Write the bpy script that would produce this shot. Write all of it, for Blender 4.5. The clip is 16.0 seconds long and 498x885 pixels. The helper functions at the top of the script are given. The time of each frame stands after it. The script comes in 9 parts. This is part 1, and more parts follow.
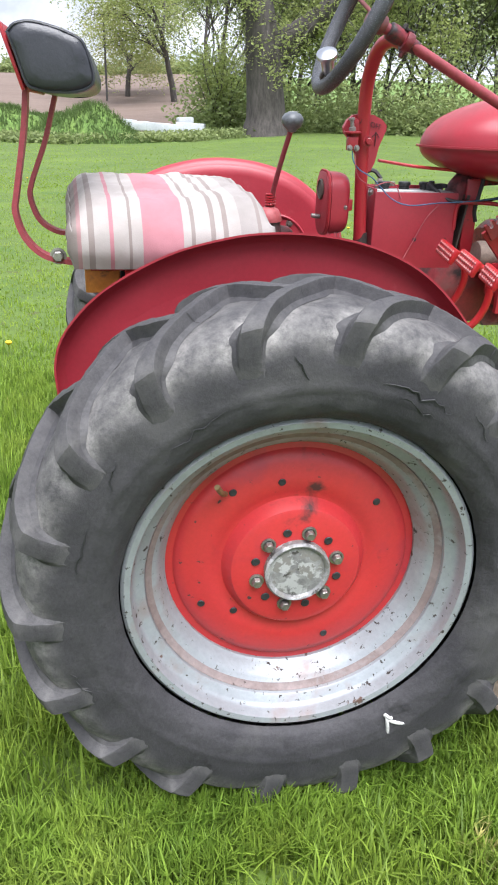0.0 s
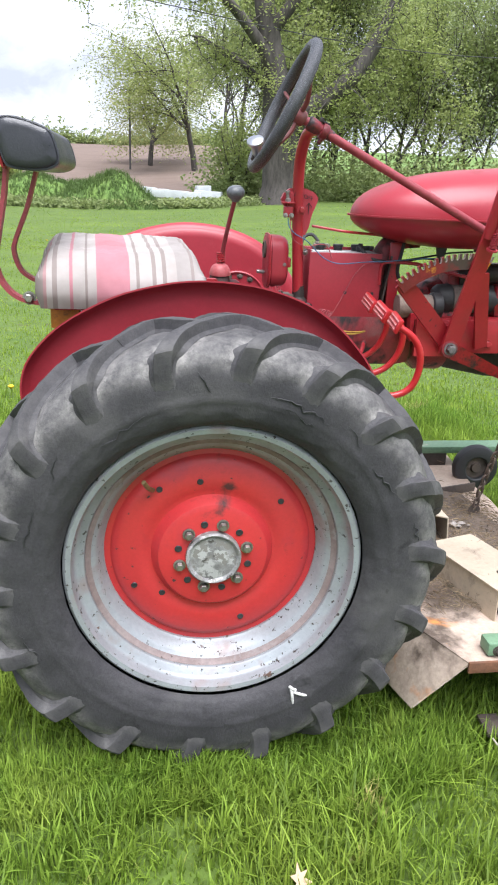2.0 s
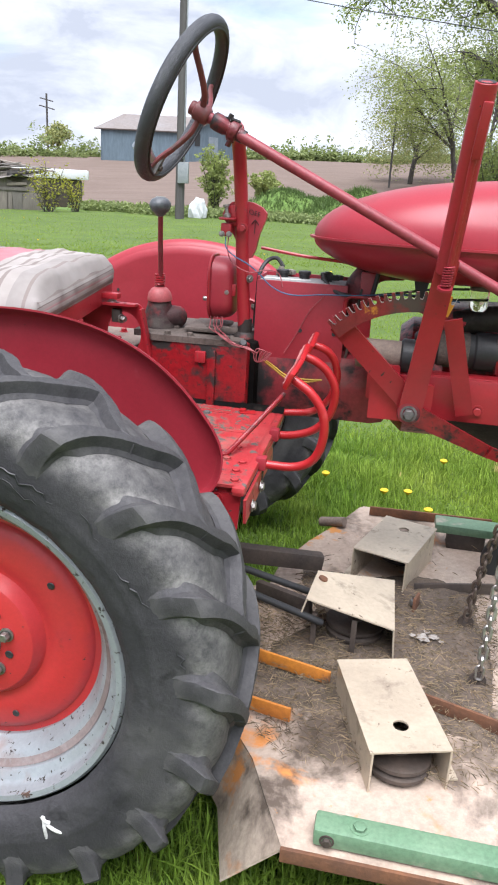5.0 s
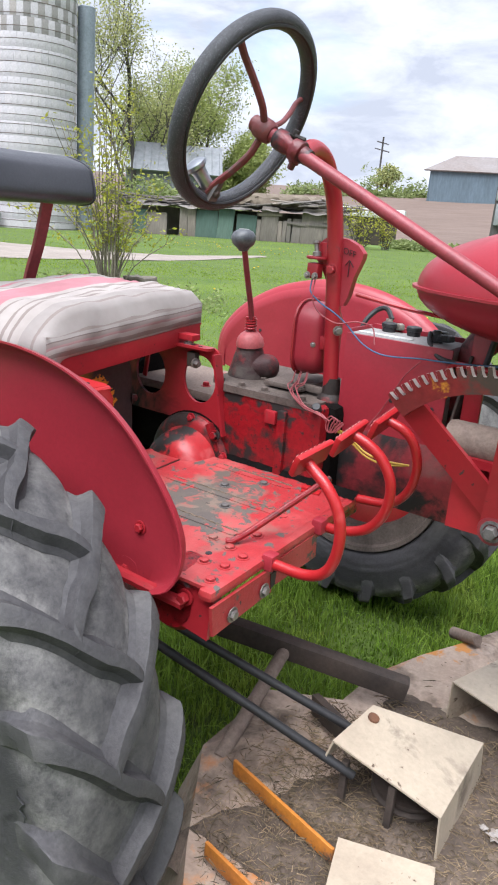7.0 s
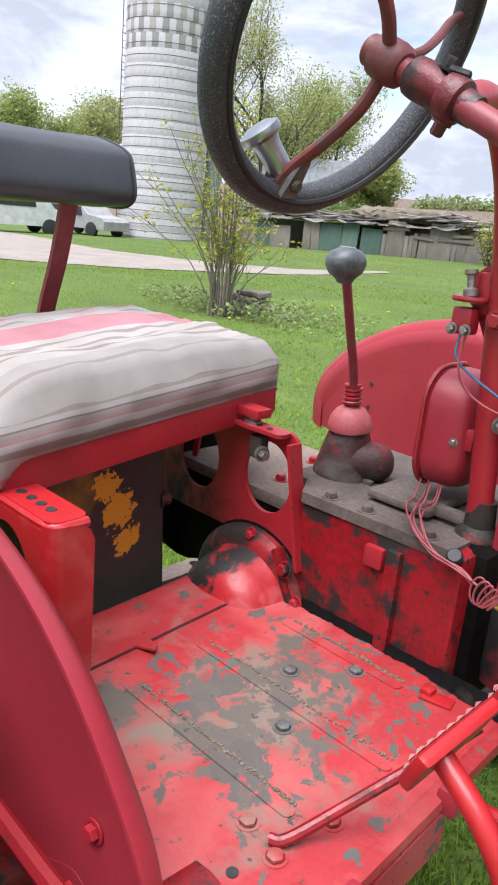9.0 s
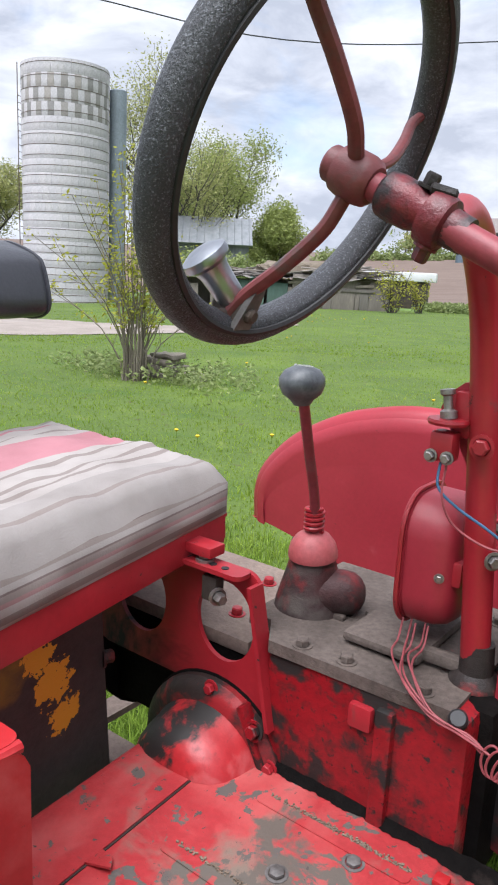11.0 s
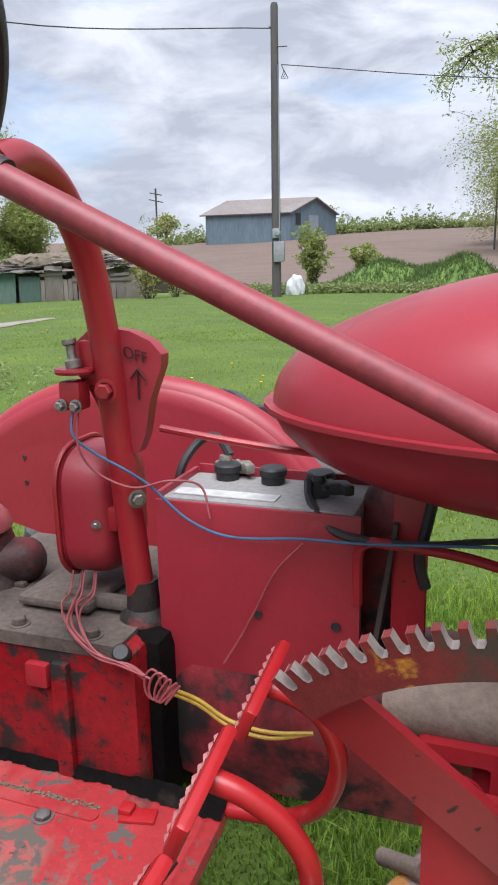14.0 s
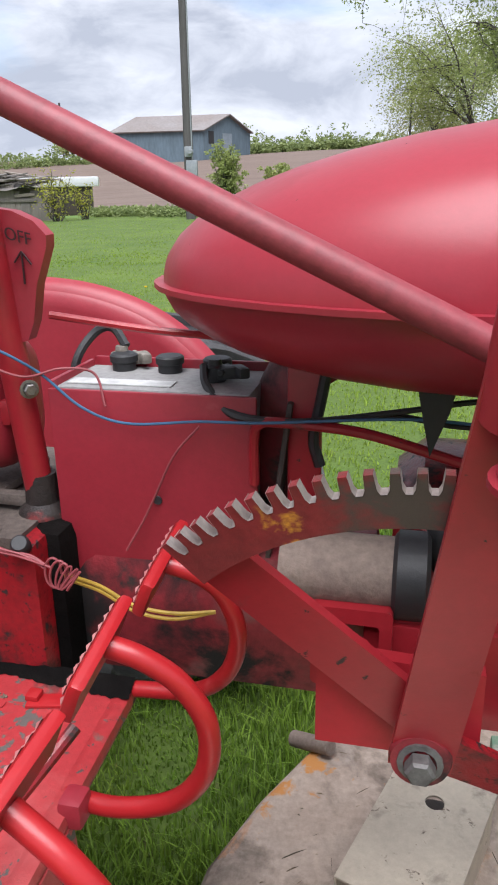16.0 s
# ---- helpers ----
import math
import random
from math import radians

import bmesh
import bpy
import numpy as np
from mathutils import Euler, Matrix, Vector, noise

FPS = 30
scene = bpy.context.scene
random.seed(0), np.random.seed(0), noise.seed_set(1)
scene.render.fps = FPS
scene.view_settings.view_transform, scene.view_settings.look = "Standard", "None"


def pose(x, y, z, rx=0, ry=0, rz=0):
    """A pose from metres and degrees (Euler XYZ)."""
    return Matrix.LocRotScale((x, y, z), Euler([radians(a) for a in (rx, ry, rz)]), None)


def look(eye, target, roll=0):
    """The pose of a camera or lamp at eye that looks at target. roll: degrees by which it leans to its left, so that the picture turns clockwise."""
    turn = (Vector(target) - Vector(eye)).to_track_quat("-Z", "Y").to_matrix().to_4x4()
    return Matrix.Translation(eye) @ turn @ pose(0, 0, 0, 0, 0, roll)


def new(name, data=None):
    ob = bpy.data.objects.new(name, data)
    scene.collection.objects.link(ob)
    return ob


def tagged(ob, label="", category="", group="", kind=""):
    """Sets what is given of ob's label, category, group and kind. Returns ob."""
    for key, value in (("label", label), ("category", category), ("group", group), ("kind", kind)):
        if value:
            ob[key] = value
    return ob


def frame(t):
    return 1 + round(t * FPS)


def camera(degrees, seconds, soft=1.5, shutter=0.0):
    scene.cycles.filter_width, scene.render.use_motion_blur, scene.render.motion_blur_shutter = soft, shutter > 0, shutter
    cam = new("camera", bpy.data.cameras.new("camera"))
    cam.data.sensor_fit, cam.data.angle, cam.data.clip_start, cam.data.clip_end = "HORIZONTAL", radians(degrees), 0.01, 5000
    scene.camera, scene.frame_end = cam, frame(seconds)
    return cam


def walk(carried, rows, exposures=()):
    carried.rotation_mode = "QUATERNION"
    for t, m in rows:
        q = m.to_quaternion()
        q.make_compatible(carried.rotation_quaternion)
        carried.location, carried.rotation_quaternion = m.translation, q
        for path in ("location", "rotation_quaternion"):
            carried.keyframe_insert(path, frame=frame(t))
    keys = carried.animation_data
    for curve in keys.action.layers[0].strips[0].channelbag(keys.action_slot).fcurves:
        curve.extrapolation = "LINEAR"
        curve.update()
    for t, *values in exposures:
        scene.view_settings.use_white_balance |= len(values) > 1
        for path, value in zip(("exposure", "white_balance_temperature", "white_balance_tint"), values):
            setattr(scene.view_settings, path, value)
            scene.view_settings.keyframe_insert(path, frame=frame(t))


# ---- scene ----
cam = camera(37.0, 16.0, soft=2.0)
PATH = [
    (0, (-0.339, -1.099, 1.307), (0.038, 0.694, 0.505), 1.7),
    (0.5, (-0.351, -1.266, 1.281), (0.063, 0.519, 0.48), 1.9),
    (1, (-0.299, -1.378, 1.317), (0.098, 0.433, 0.567), 2.1),
    (1.5, (-0.262, -1.42, 1.322), (0.105, 0.419, 0.626), 2.1),
    (2, (-0.205, -1.446, 1.324), (0.141, 0.412, 0.67), 2.3),
    (2.5, (-0.115, -1.435, 1.323), (0.213, 0.433, 0.687), 2.7),
    (3, (0.026, -1.332, 1.328), (0.337, 0.537, 0.688), 3.0),
    (3.5, (0.17, -1.243, 1.332), (0.409, 0.632, 0.68), 2.9),
    (3.7, (0.223, -1.217, 1.331), (0.421, 0.66, 0.667), 2.9),
    (5.8, (0.896, -0.892, 1.356), (0.291, 0.911, 0.738), 3.9),
    (6, (0.934, -0.834, 1.355), (0.257, 0.945, 0.738), 4.1),
    (6.5, (1.043, -0.698, 1.38), (0.198, 1.008, 0.767), 4.6),
    (7, (1.044, -0.571, 1.365), (0.049, 1.056, 0.765), 4.8),
    (7.5, (0.963, -0.392, 1.371), (-0.159, 1.149, 0.764), 5.1),
    (8, (0.906, -0.231, 1.36), (-0.319, 1.225, 0.745), 4.9),
    (8.2, (0.867, -0.168, 1.355), (-0.378, 1.274, 0.748), 5.4),
    (10.3, (0.567, 0.055, 1.356), (-0.609, 1.569, 0.798), 4.65),
    (10.5, (0.563, 0.065, 1.381), (-0.585, 1.608, 0.836), 4.25),
    (11, (0.575, 0.081, 1.42), (-0.529, 1.688, 0.976), 2.9),
    (11.5, (0.601, 0.076, 1.433), (-0.463, 1.736, 1.1), 1.9),
    (12, (0.612, 0.075, 1.432), (-0.37, 1.793, 1.141), 0.8),
    (12.5, (0.638, 0.085, 1.418), (-0.258, 1.848, 1.117), 0.1),
    (13, (0.67, 0.101, 1.406), (-0.118, 1.906, 1.054), -0.6),
    (13.5, (0.7, 0.113, 1.395), (0.021, 1.95, 0.986), -1.0),
    (14, (0.727, 0.126, 1.386), (0.149, 1.983, 0.921), -1.1),
    (14.5, (0.74, 0.127, 1.374), (0.236, 1.99, 0.851), -1.1),
    (15, (0.74, 0.129, 1.354), (0.288, 1.99, 0.779), -1.0),
    (15.5, (0.749, 0.131, 1.349), (0.341, 1.988, 0.729), -1.0),
    (16, (0.754, 0.123, 1.34), (0.392, 1.978, 0.685), -1.0),
]
walk(cam, [(t, look(eye, target, roll)) for t, eye, target, roll in PATH], exposures=((0.0, 1.08, 6000, 13), (2.0, 1.03, 6000, 13), (3.5, 0.94, 6000, 13), (6.0, 0.86, 6000, 13), (8.0, 0.86, 6000, 13), (10.5, 0.72, 6000, 13), (12.5, 0.52, 6000, 13), (14.5, 0.48, 6000, 13), (16.0, 0.56, 6000, 13)))

# ---- world, sun ----
world = bpy.data.worlds.new("world")
scene.world = world
world.use_nodes = True
wn, wl = world.node_tree.nodes, world.node_tree.links
wn.clear()
w_out = wn.new("ShaderNodeOutputWorld")
w_bg = wn.new("ShaderNodeBackground")
w_bg.inputs["Strength"].default_value = 0.146
sky = wn.new("ShaderNodeTexSky")
sky.sky_type, sky.sun_disc = "NISHITA", False
SUN_EL, SUN_AZ = 67.0, 174.0
sky.sun_elevation, sky.sun_rotation = radians(SUN_EL), radians(SUN_AZ)
sky.air_density, sky.dust_density = 1.0, 2.0
w_co = wn.new("ShaderNodeTexCoord")
w_map = wn.new("ShaderNodeMapping")
w_map.inputs["Scale"].default_value = (1.5, 1.5, 3.6)
w_noise = wn.new("ShaderNodeTexNoise")
w_noise.inputs["Scale"].default_value, w_noise.inputs["Detail"].default_value = 2.6, 9.0
w_noise.inputs["Roughness"].default_value, w_noise.inputs["Distortion"].default_value = 0.55, 0.35
w_ramp = wn.new("ShaderNodeValToRGB")
w_ramp.color_ramp.elements[0].position, w_ramp.color_ramp.elements[0].color = 0.16, (0, 0, 0, 1)
w_ramp.color_ramp.elements[1].position, w_ramp.color_ramp.elements[1].color = 0.44, (1, 1, 1, 1)
w_noise2 = wn.new("ShaderNodeTexNoise")
w_noise2.inputs["Scale"].default_value, w_noise2.inputs["Detail"].default_value = 4.2, 10.0
w_noise2.inputs["Roughness"].default_value, w_noise2.inputs["Distortion"].default_value = 0.58, 0.4
w_cloud = wn.new("ShaderNodeValToRGB")
w_cloud.color_ramp.elements[0].position, w_cloud.color_ramp.elements[0].color = 0.38, (2.75, 2.9, 3.2, 1)
w_cloud.color_ramp.elements[1].position, w_cloud.color_ramp.elements[1].color = 0.63, (4.7, 4.78, 4.9, 1)
w_mix = wn.new("ShaderNodeMix")
w_mix.data_type = "RGBA"
wl.new(w_co.outputs["Generated"], w_map.inputs["Vector"])
wl.new(w_map.outputs["Vector"], w_noise.inputs["Vector"])
wl.new(w_map.outputs["Vector"], w_noise2.inputs["Vector"])
wl.new(w_noise.outputs["Fac"], w_ramp.inputs["Fac"])
wl.new(w_noise2.outputs["Fac"], w_cloud.inputs["Fac"])
wl.new(w_ramp.outputs["Color"], w_mix.inputs["Factor"])
wl.new(sky.outputs["Color"], w_mix.inputs["A"])
wl.new(w_cloud.outputs["Color"], w_mix.inputs["B"])
wl.new(w_mix.outputs["Result"], w_bg.inputs["Color"])
wl.new(w_bg.outputs["Background"], w_out.inputs["Surface"])

sun = new("sun", bpy.data.lights.new("sun", "SUN"))
sun.data.energy, sun.data.angle, sun.data.color = 4.3, radians(50.0), (1.0, 0.97, 0.92)
sun.matrix_world = look((0, 0, 30), (30 * math.tan(radians(90 - SUN_EL)) * -math.sin(radians(SUN_AZ)), 30 * math.tan(radians(90 - SUN_EL)) * -math.cos(radians(SUN_AZ)), 0))

# ---- materials ----


def ramp_node(nt, stops):
    r = nt.nodes.new("ShaderNodeValToRGB")
    el = r.color_ramp.elements
    while len(el) < len(stops):
        el.new(0.5)
    for e, (p, c) in zip(el, stops):
        e.position, e.color = p, (*c, 1)
    return r


def noise_node(nt, vec, scale, detail=5.0, rough=0.6, distort=0.0):
    n = nt.nodes.new("ShaderNodeTexNoise")
    n.inputs["Scale"].default_value, n.inputs["Detail"].default_value = scale, detail
    n.inputs["Roughness"].default_value, n.inputs["Distortion"].default_value = rough, distort
    nt.links.new(vec, n.inputs["Vector"])
    return n


def mixed(nt, fac, a, b, mode="MIX"):
    m = nt.nodes.new("ShaderNodeMix")
    m.data_type, m.blend_type = "RGBA", mode
    for s, v in (("Factor", fac), ("A", a), ("B", b)):
        if hasattr(v, "links"):
            nt.links.new(v, m.inputs[s])
        elif isinstance(v, tuple):
            m.inputs[s].default_value = (*v, 1)
        else:
            m.inputs[s].default_value = v
    return m.outputs["Result"]


def material(name, base, second=None, rough=0.5, metal=0.0, scale=3.0, fine=60.0, bump=0.15, layers=(), fine_amount=0.25, spec=0.5, island=0.0, random_tint=0.0, transmit=0.0, stretch=None):
    """A surface with colour variation at two scales, a fine relief, and layers of (colour, noise scale, from, to, roughness)."""
    m = bpy.data.materials.new(name)
    m.use_nodes = True
    nt = m.node_tree
    b = nt.nodes["Principled BSDF"]
    co = nt.nodes.new("ShaderNodeTexCoord").outputs["Object"]
    if stretch:
        mp = nt.nodes.new("ShaderNodeMapping")
        mp.inputs["Scale"].default_value = stretch
        nt.links.new(co, mp.inputs["Vector"])
        co = mp.outputs["Vector"]
    second = second or tuple(c * 0.7 for c in base)
    n1 = noise_node(nt, co, scale, 6.0, 0.6, 0.2)
    r1 = ramp_node(nt, [(0.35, base), (0.68, second)])
    nt.links.new(n1.outputs["Fac"], r1.inputs["Fac"])
    col = r1.outputs["Color"]
    n2 = noise_node(nt, co, fine, 4.0, 0.7)
    r2 = ramp_node(nt, [(0.3, (1 - fine_amount,) * 3), (0.7, (1 + fine_amount * 0.4,) * 3)])
    nt.links.new(n2.outputs["Fac"], r2.inputs["Fac"])
    col = mixed(nt, 1.0, col, r2.outputs["Color"], "MULTIPLY")
    rough_out = None
    for i, (c, sc, lo, hi, ro, *spot) in enumerate(layers):
        mp = nt.nodes.new("ShaderNodeMapping")
        mp.inputs["Location"].default_value = (3.1 * i + 1.7, 7.3 * i, 2.2 * i)
        nt.links.new(co, mp.inputs["Vector"])
        n = noise_node(nt, mp.outputs["Vector"], sc, 8.0, 0.62, 0.3)
        k = ramp_node(nt, [(lo, (0, 0, 0)), (hi, (1, 1, 1))])
        fac = n.outputs["Fac"]
        if spot:
            dist = nt.nodes.new("ShaderNodeVectorMath")
            dist.operation = "DISTANCE"
            dist.inputs[1].default_value = spot[0]
            nt.links.new(co, dist.inputs[0])
            rng_ = nt.nodes.new("ShaderNodeMapRange")
            for s_, v_ in (("From Min", spot[1] * 0.25), ("From Max", spot[1]), ("To Min", 0.07), ("To Max", spot[2] if len(spot) > 2 else -0.14)):
                rng_.inputs[s_].default_value = v_
            nt.links.new(dist.outputs["Value"], rng_.inputs["Value"])
            add_ = nt.nodes.new("ShaderNodeMath")
            nt.links.new(fac, add_.inputs[0])
            nt.links.new(rng_.outputs["Result"], add_.inputs[1])
            fac = add_.outputs["Value"]
        nt.links.new(fac, k.inputs["Fac"])
        col = mixed(nt, k.outputs["Color"], col, c)
        rr = nt.nodes.new("ShaderNodeMix")
        nt.links.new(k.outputs["Color"], rr.inputs["Factor"])
        if rough_out:
            nt.links.new(rough_out, rr.inputs["A"])
        else:
            rr.inputs["A"].default_value = rough
        rr.inputs["B"].default_value = ro
        rough_out = rr.outputs["Result"]
    if random_tint or island:
        src = nt.nodes.new("ShaderNodeNewGeometry").outputs["Random Per Island"] if island else nt.nodes.new("ShaderNodeObjectInfo").outputs["Random"]
        a = island or random_tint
        k = ramp_node(nt, [(0.0, (1 - a, 1 - a, 1 - a * 1.1)), (1.0, (1 + a, 1 + a * 0.7, 1 + a * 0.3))])
        nt.links.new(src, k.inputs["Fac"])
        col = mixed(nt, 1.0, col, k.outputs["Color"], "MULTIPLY")
    nt.links.new(col, b.inputs["Base Color"])
    if rough_out:
        nt.links.new(rough_out, b.inputs["Roughness"])
    else:
        rn = ramp_node(nt, [(0.3, (max(rough - 0.08, 0.03),) * 3), (0.7, (min(rough + 0.1, 1),) * 3)])
        nt.links.new(n1.outputs["Fac"], rn.inputs["Fac"])
        nt.links.new(rn.outputs["Color"], b.inputs["Roughness"])
    b.inputs["Metallic"].default_value, b.inputs["Specular IOR Level"].default_value = metal, spec
    if transmit:
        tr = nt.nodes.new("ShaderNodeBsdfTranslucent")
        nt.links.new(col, tr.inputs["Color"])
        ms = nt.nodes.new("ShaderNodeMixShader")
        ms.inputs["Fac"].default_value = transmit
        nt.links.new(b.outputs["BSDF"], ms.inputs[1])
        nt.links.new(tr.outputs["BSDF"], ms.inputs[2])
        nt.links.new(ms.outputs["Shader"], nt.nodes["Material Output"].inputs["Surface"])
    if bump:
        bp = nt.nodes.new("ShaderNodeBump")
        bp.inputs["Strength"].default_value, bp.inputs["Distance"].default_value = bump, 0.004
        nt.links.new(n2.outputs["Fac"], bp.inputs["Height"])
        nt.links.new(bp.outputs["Normal"], b.inputs["Normal"])
    return m


RED = (0.345, 0.018, 0.026)
RED_DARK = (0.27, 0.014, 0.021)
GREASE = (0.014, 0.012, 0.011)
m_red = material("red_paint", RED, RED_DARK, 0.36, scale=4.0, fine=90, bump=0.06, fine_amount=0.1, layers=[((0.20, 0.022, 0.024), 4.5, 0.54, 0.78, 0.52), ((0.24, 0.02, 0.02), 26, 0.66, 0.72, 0.6), ((0.13, 0.05, 0.045), 11, 0.66, 0.76, 0.7), ((0.05, 0.03, 0.028), 55, 0.67, 0.70, 0.8)])
m_red_faded = material("faded_red_paint", (0.315, 0.024, 0.038), (0.26, 0.019, 0.030), 0.42, scale=5, fine=120, bump=0.06, fine_amount=0.1, layers=[((0.44, 0.10, 0.11), 7, 0.64, 0.82, 0.55), ((0.07, 0.035, 0.03), 60, 0.71, 0.73, 0.8)])
m_red_tank = material("tank_red_paint", (0.31, 0.026, 0.040), (0.265, 0.022, 0.034), 0.34, scale=3, fine=150, bump=0.03, fine_amount=0.08, spec=0.4, layers=[((0.20, 0.035, 0.04), 4, 0.56, 0.74, 0.55), ((0.07, 0.03, 0.03), 60, 0.71, 0.73, 0.7)])
# the near-black layer paints shade and dirt into the front corner by the gearbox
m_red_floor = material("worn_red_floor_paint", (0.37, 0.028, 0.032), (0.32, 0.028, 0.032), 0.40, scale=5, fine=130, bump=0.2, fine_amount=0.18, layers=[((0.44, 0.095, 0.09), 6, 0.46, 0.72, 0.6), ((0.17, 0.125, 0.098), 8, 0.47, 0.62, 0.75, (0.24, 0.54, 0.80), 0.24), ((0.088, 0.074, 0.066), 15, 0.565, 0.59, 0.7, (0.24, 0.56, 0.80), 0.23), ((0.10, 0.084, 0.07), 26, 0.55, 0.58, 0.65, (0.24, 0.60, 0.80), 0.22), ((0.025, 0.02, 0.018), 9, 0.44, 0.52, 0.75, (0.385, 0.80, 0.80), 0.115, -0.3), ((0.10, 0.08, 0.066), 20, 0.50, 0.58, 0.65, (0.19, 0.690, 0.80), 0.085), ((0.10, 0.08, 0.066), 20, 0.50, 0.58, 0.65, (0.13, 0.455, 0.80), 0.075), ((0.09, 0.078, 0.07), 26, 0.60, 0.613, 0.6), ((0.06, 0.05, 0.045), 60, 0.64, 0.66, 0.85)])
# black fade at the rear end: under-seat shade painted in, with some grease
m_red_seatplate = material("red_paint_with_shade_and_grease_at_one_end", RED, RED_DARK, 0.4, scale=5, fine=90, bump=0.06, fine_amount=0.1, spec=0.35, layers=[((0.20, 0.022, 0.024), 4.5, 0.54, 0.78, 0.52), ((0.008, 0.007, 0.008), 6, 0.36, 0.52, 0.8, (-0.20, 0.81, 0.89), 0.22, -0.3)])
m_dome_cap = material("sun_faded_red_cap", (0.40, 0.10, 0.105), (0.36, 0.06, 0.065), 0.5, scale=14, fine=120, bump=0.08)
m_tower = material("greasy_red_tower", (0.05, 0.018, 0.018), (0.028, 0.022, 0.022), 0.55, spec=0.3, scale=9, fine=90, bump=0.4, fine_amount=0.3, layers=[((0.20, 0.014, 0.016), 10, 0.52, 0.64, 0.5), ((0.075, 0.062, 0.055), 14, 0.56, 0.70, 0.85)])
m_red_bright = material("bright_red_bracket_paint", (0.38, 0.014, 0.017), (0.33, 0.013, 0.016), 0.34, scale=5, fine=120, bump=0.05, fine_amount=0.08, layers=[((0.50, 0.09, 0.085), 6, 0.60, 0.78, 0.45), ((0.10, 0.05, 0.045), 60, 0.70, 0.73, 0.8)])
m_grit = material("dry_floor_grit", (0.22, 0.165, 0.12), (0.13, 0.10, 0.075), 0.95, scale=60, fine=200, bump=0.2)
m_red_oily = material("oily_red_casting", (0.27, 0.008, 0.013), (0.19, 0.006, 0.010), 0.32, scale=8, fine=70, bump=0.3, fine_amount=0.3, layers=[(GREASE, 4.5, 0.64, 0.80, 0.6), (GREASE, 90, 0.58, 0.66, 0.6), (GREASE, 20, 0.44, 0.56, 0.6, (0.16, 0.80, 0.79), 0.10), (GREASE, 20, 0.46, 0.56, 0.6, (0.13, 0.80, 0.975), 0.06), (GREASE, 14, 0.42, 0.52, 0.6, (-0.07, 0.75, 0.872), 0.10), (GREASE, 25, 0.46, 0.54, 0.6, (0.11, 0.80, 0.80), 0.11), (GREASE, 25, 0.46, 0.54, 0.6, (0.24, 0.80, 0.985), 0.09)])
m_dome = material("sooty_red_dome", (0.42, 0.022, 0.026), (0.34, 0.018, 0.022), 0.36, scale=8, fine=90, bump=0.15, fine_amount=0.2, layers=[((0.44, 0.11, 0.11), 9, 0.56, 0.72, 0.5), (GREASE, 16, 0.42, 0.50, 0.6, (-0.085, 0.74, 0.82), 0.12), (GREASE, 16, 0.43, 0.52, 0.6, (0.02, 0.80, 0.885), 0.07), (GREASE, 16, 0.43, 0.52, 0.6, (-0.06, 0.70, 0.79), 0.055)])
m_sooty_red = material("sooty_red_rim", (0.016, 0.013, 0.012), (0.035, 0.022, 0.02), 0.6, scale=12, fine=90, bump=0.3, spec=0.3, layers=[((0.26, 0.016, 0.02), 10, 0.52, 0.62, 0.45)])
# last two layers: black grease and underside shade painted on the torque tube
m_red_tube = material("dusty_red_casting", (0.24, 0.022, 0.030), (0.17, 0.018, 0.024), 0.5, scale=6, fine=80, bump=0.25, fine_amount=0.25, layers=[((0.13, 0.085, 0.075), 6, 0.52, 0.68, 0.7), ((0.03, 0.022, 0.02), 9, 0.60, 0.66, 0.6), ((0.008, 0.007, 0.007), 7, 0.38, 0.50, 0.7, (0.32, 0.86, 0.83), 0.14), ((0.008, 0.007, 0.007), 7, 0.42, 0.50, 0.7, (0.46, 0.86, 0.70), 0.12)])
m_bearing = material("greasy_red_bearing", (0.20, 0.016, 0.024), (0.10, 0.014, 0.018), 0.42, scale=14, fine=90, bump=0.4, fine_amount=0.3, layers=[((0.022, 0.016, 0.018), 22, 0.47, 0.60, 0.5)])
m_toolbox = material("black_box_with_flaked_orange_paint", (0.028, 0.024, 0.024), (0.06, 0.05, 0.045), 0.6, metal=0.1, scale=7, fine=90, bump=0.3, layers=[((0.20, 0.115, 0.02), 9, 0.44, 0.62, 0.6, (-0.09, 0.52, 0.98), 0.13, -0.35), ((0.62, 0.29, 0.02), 60, 0.44, 0.455, 0.5, (-0.085, 0.598, 0.968), 0.050, -0.45), ((0.62, 0.29, 0.02), 60, 0.44, 0.455, 0.5, (-0.085, 0.620, 0.928), 0.062, -0.45), ((0.60, 0.28, 0.02), 60, 0.45, 0.465, 0.55, (-0.085, 0.638, 0.882), 0.056, -0.45)])
m_splash = material("dried_white_paint_splash", (0.38, 0.355, 0.33), (0.24, 0.21, 0.19), 0.8, scale=40, fine=120, bump=0.3, fine_amount=0.35, layers=[((0.20, 0.16, 0.13), 60, 0.52, 0.60, 0.9)])
m_dust_tan = material("dusty_tan_casting", (0.24, 0.185, 0.15), (0.17, 0.125, 0.105), 0.85, scale=8, fine=110, bump=0.35, fine_amount=0.3, layers=[((0.20, 0.03, 0.03), 10, 0.66, 0.72, 0.5)])
# near-black with hardly any gloss: oil, plus recess shade put into the colour
m_oil_shade = material("oil_black_casting_with_shade", (0.0045, 0.004, 0.004), (0.009, 0.0075, 0.007), 0.85, scale=9, fine=90, bump=0.5, fine_amount=0.3, spec=0.04, layers=[((0.022, 0.017, 0.015), 14, 0.64, 0.76, 0.85)])
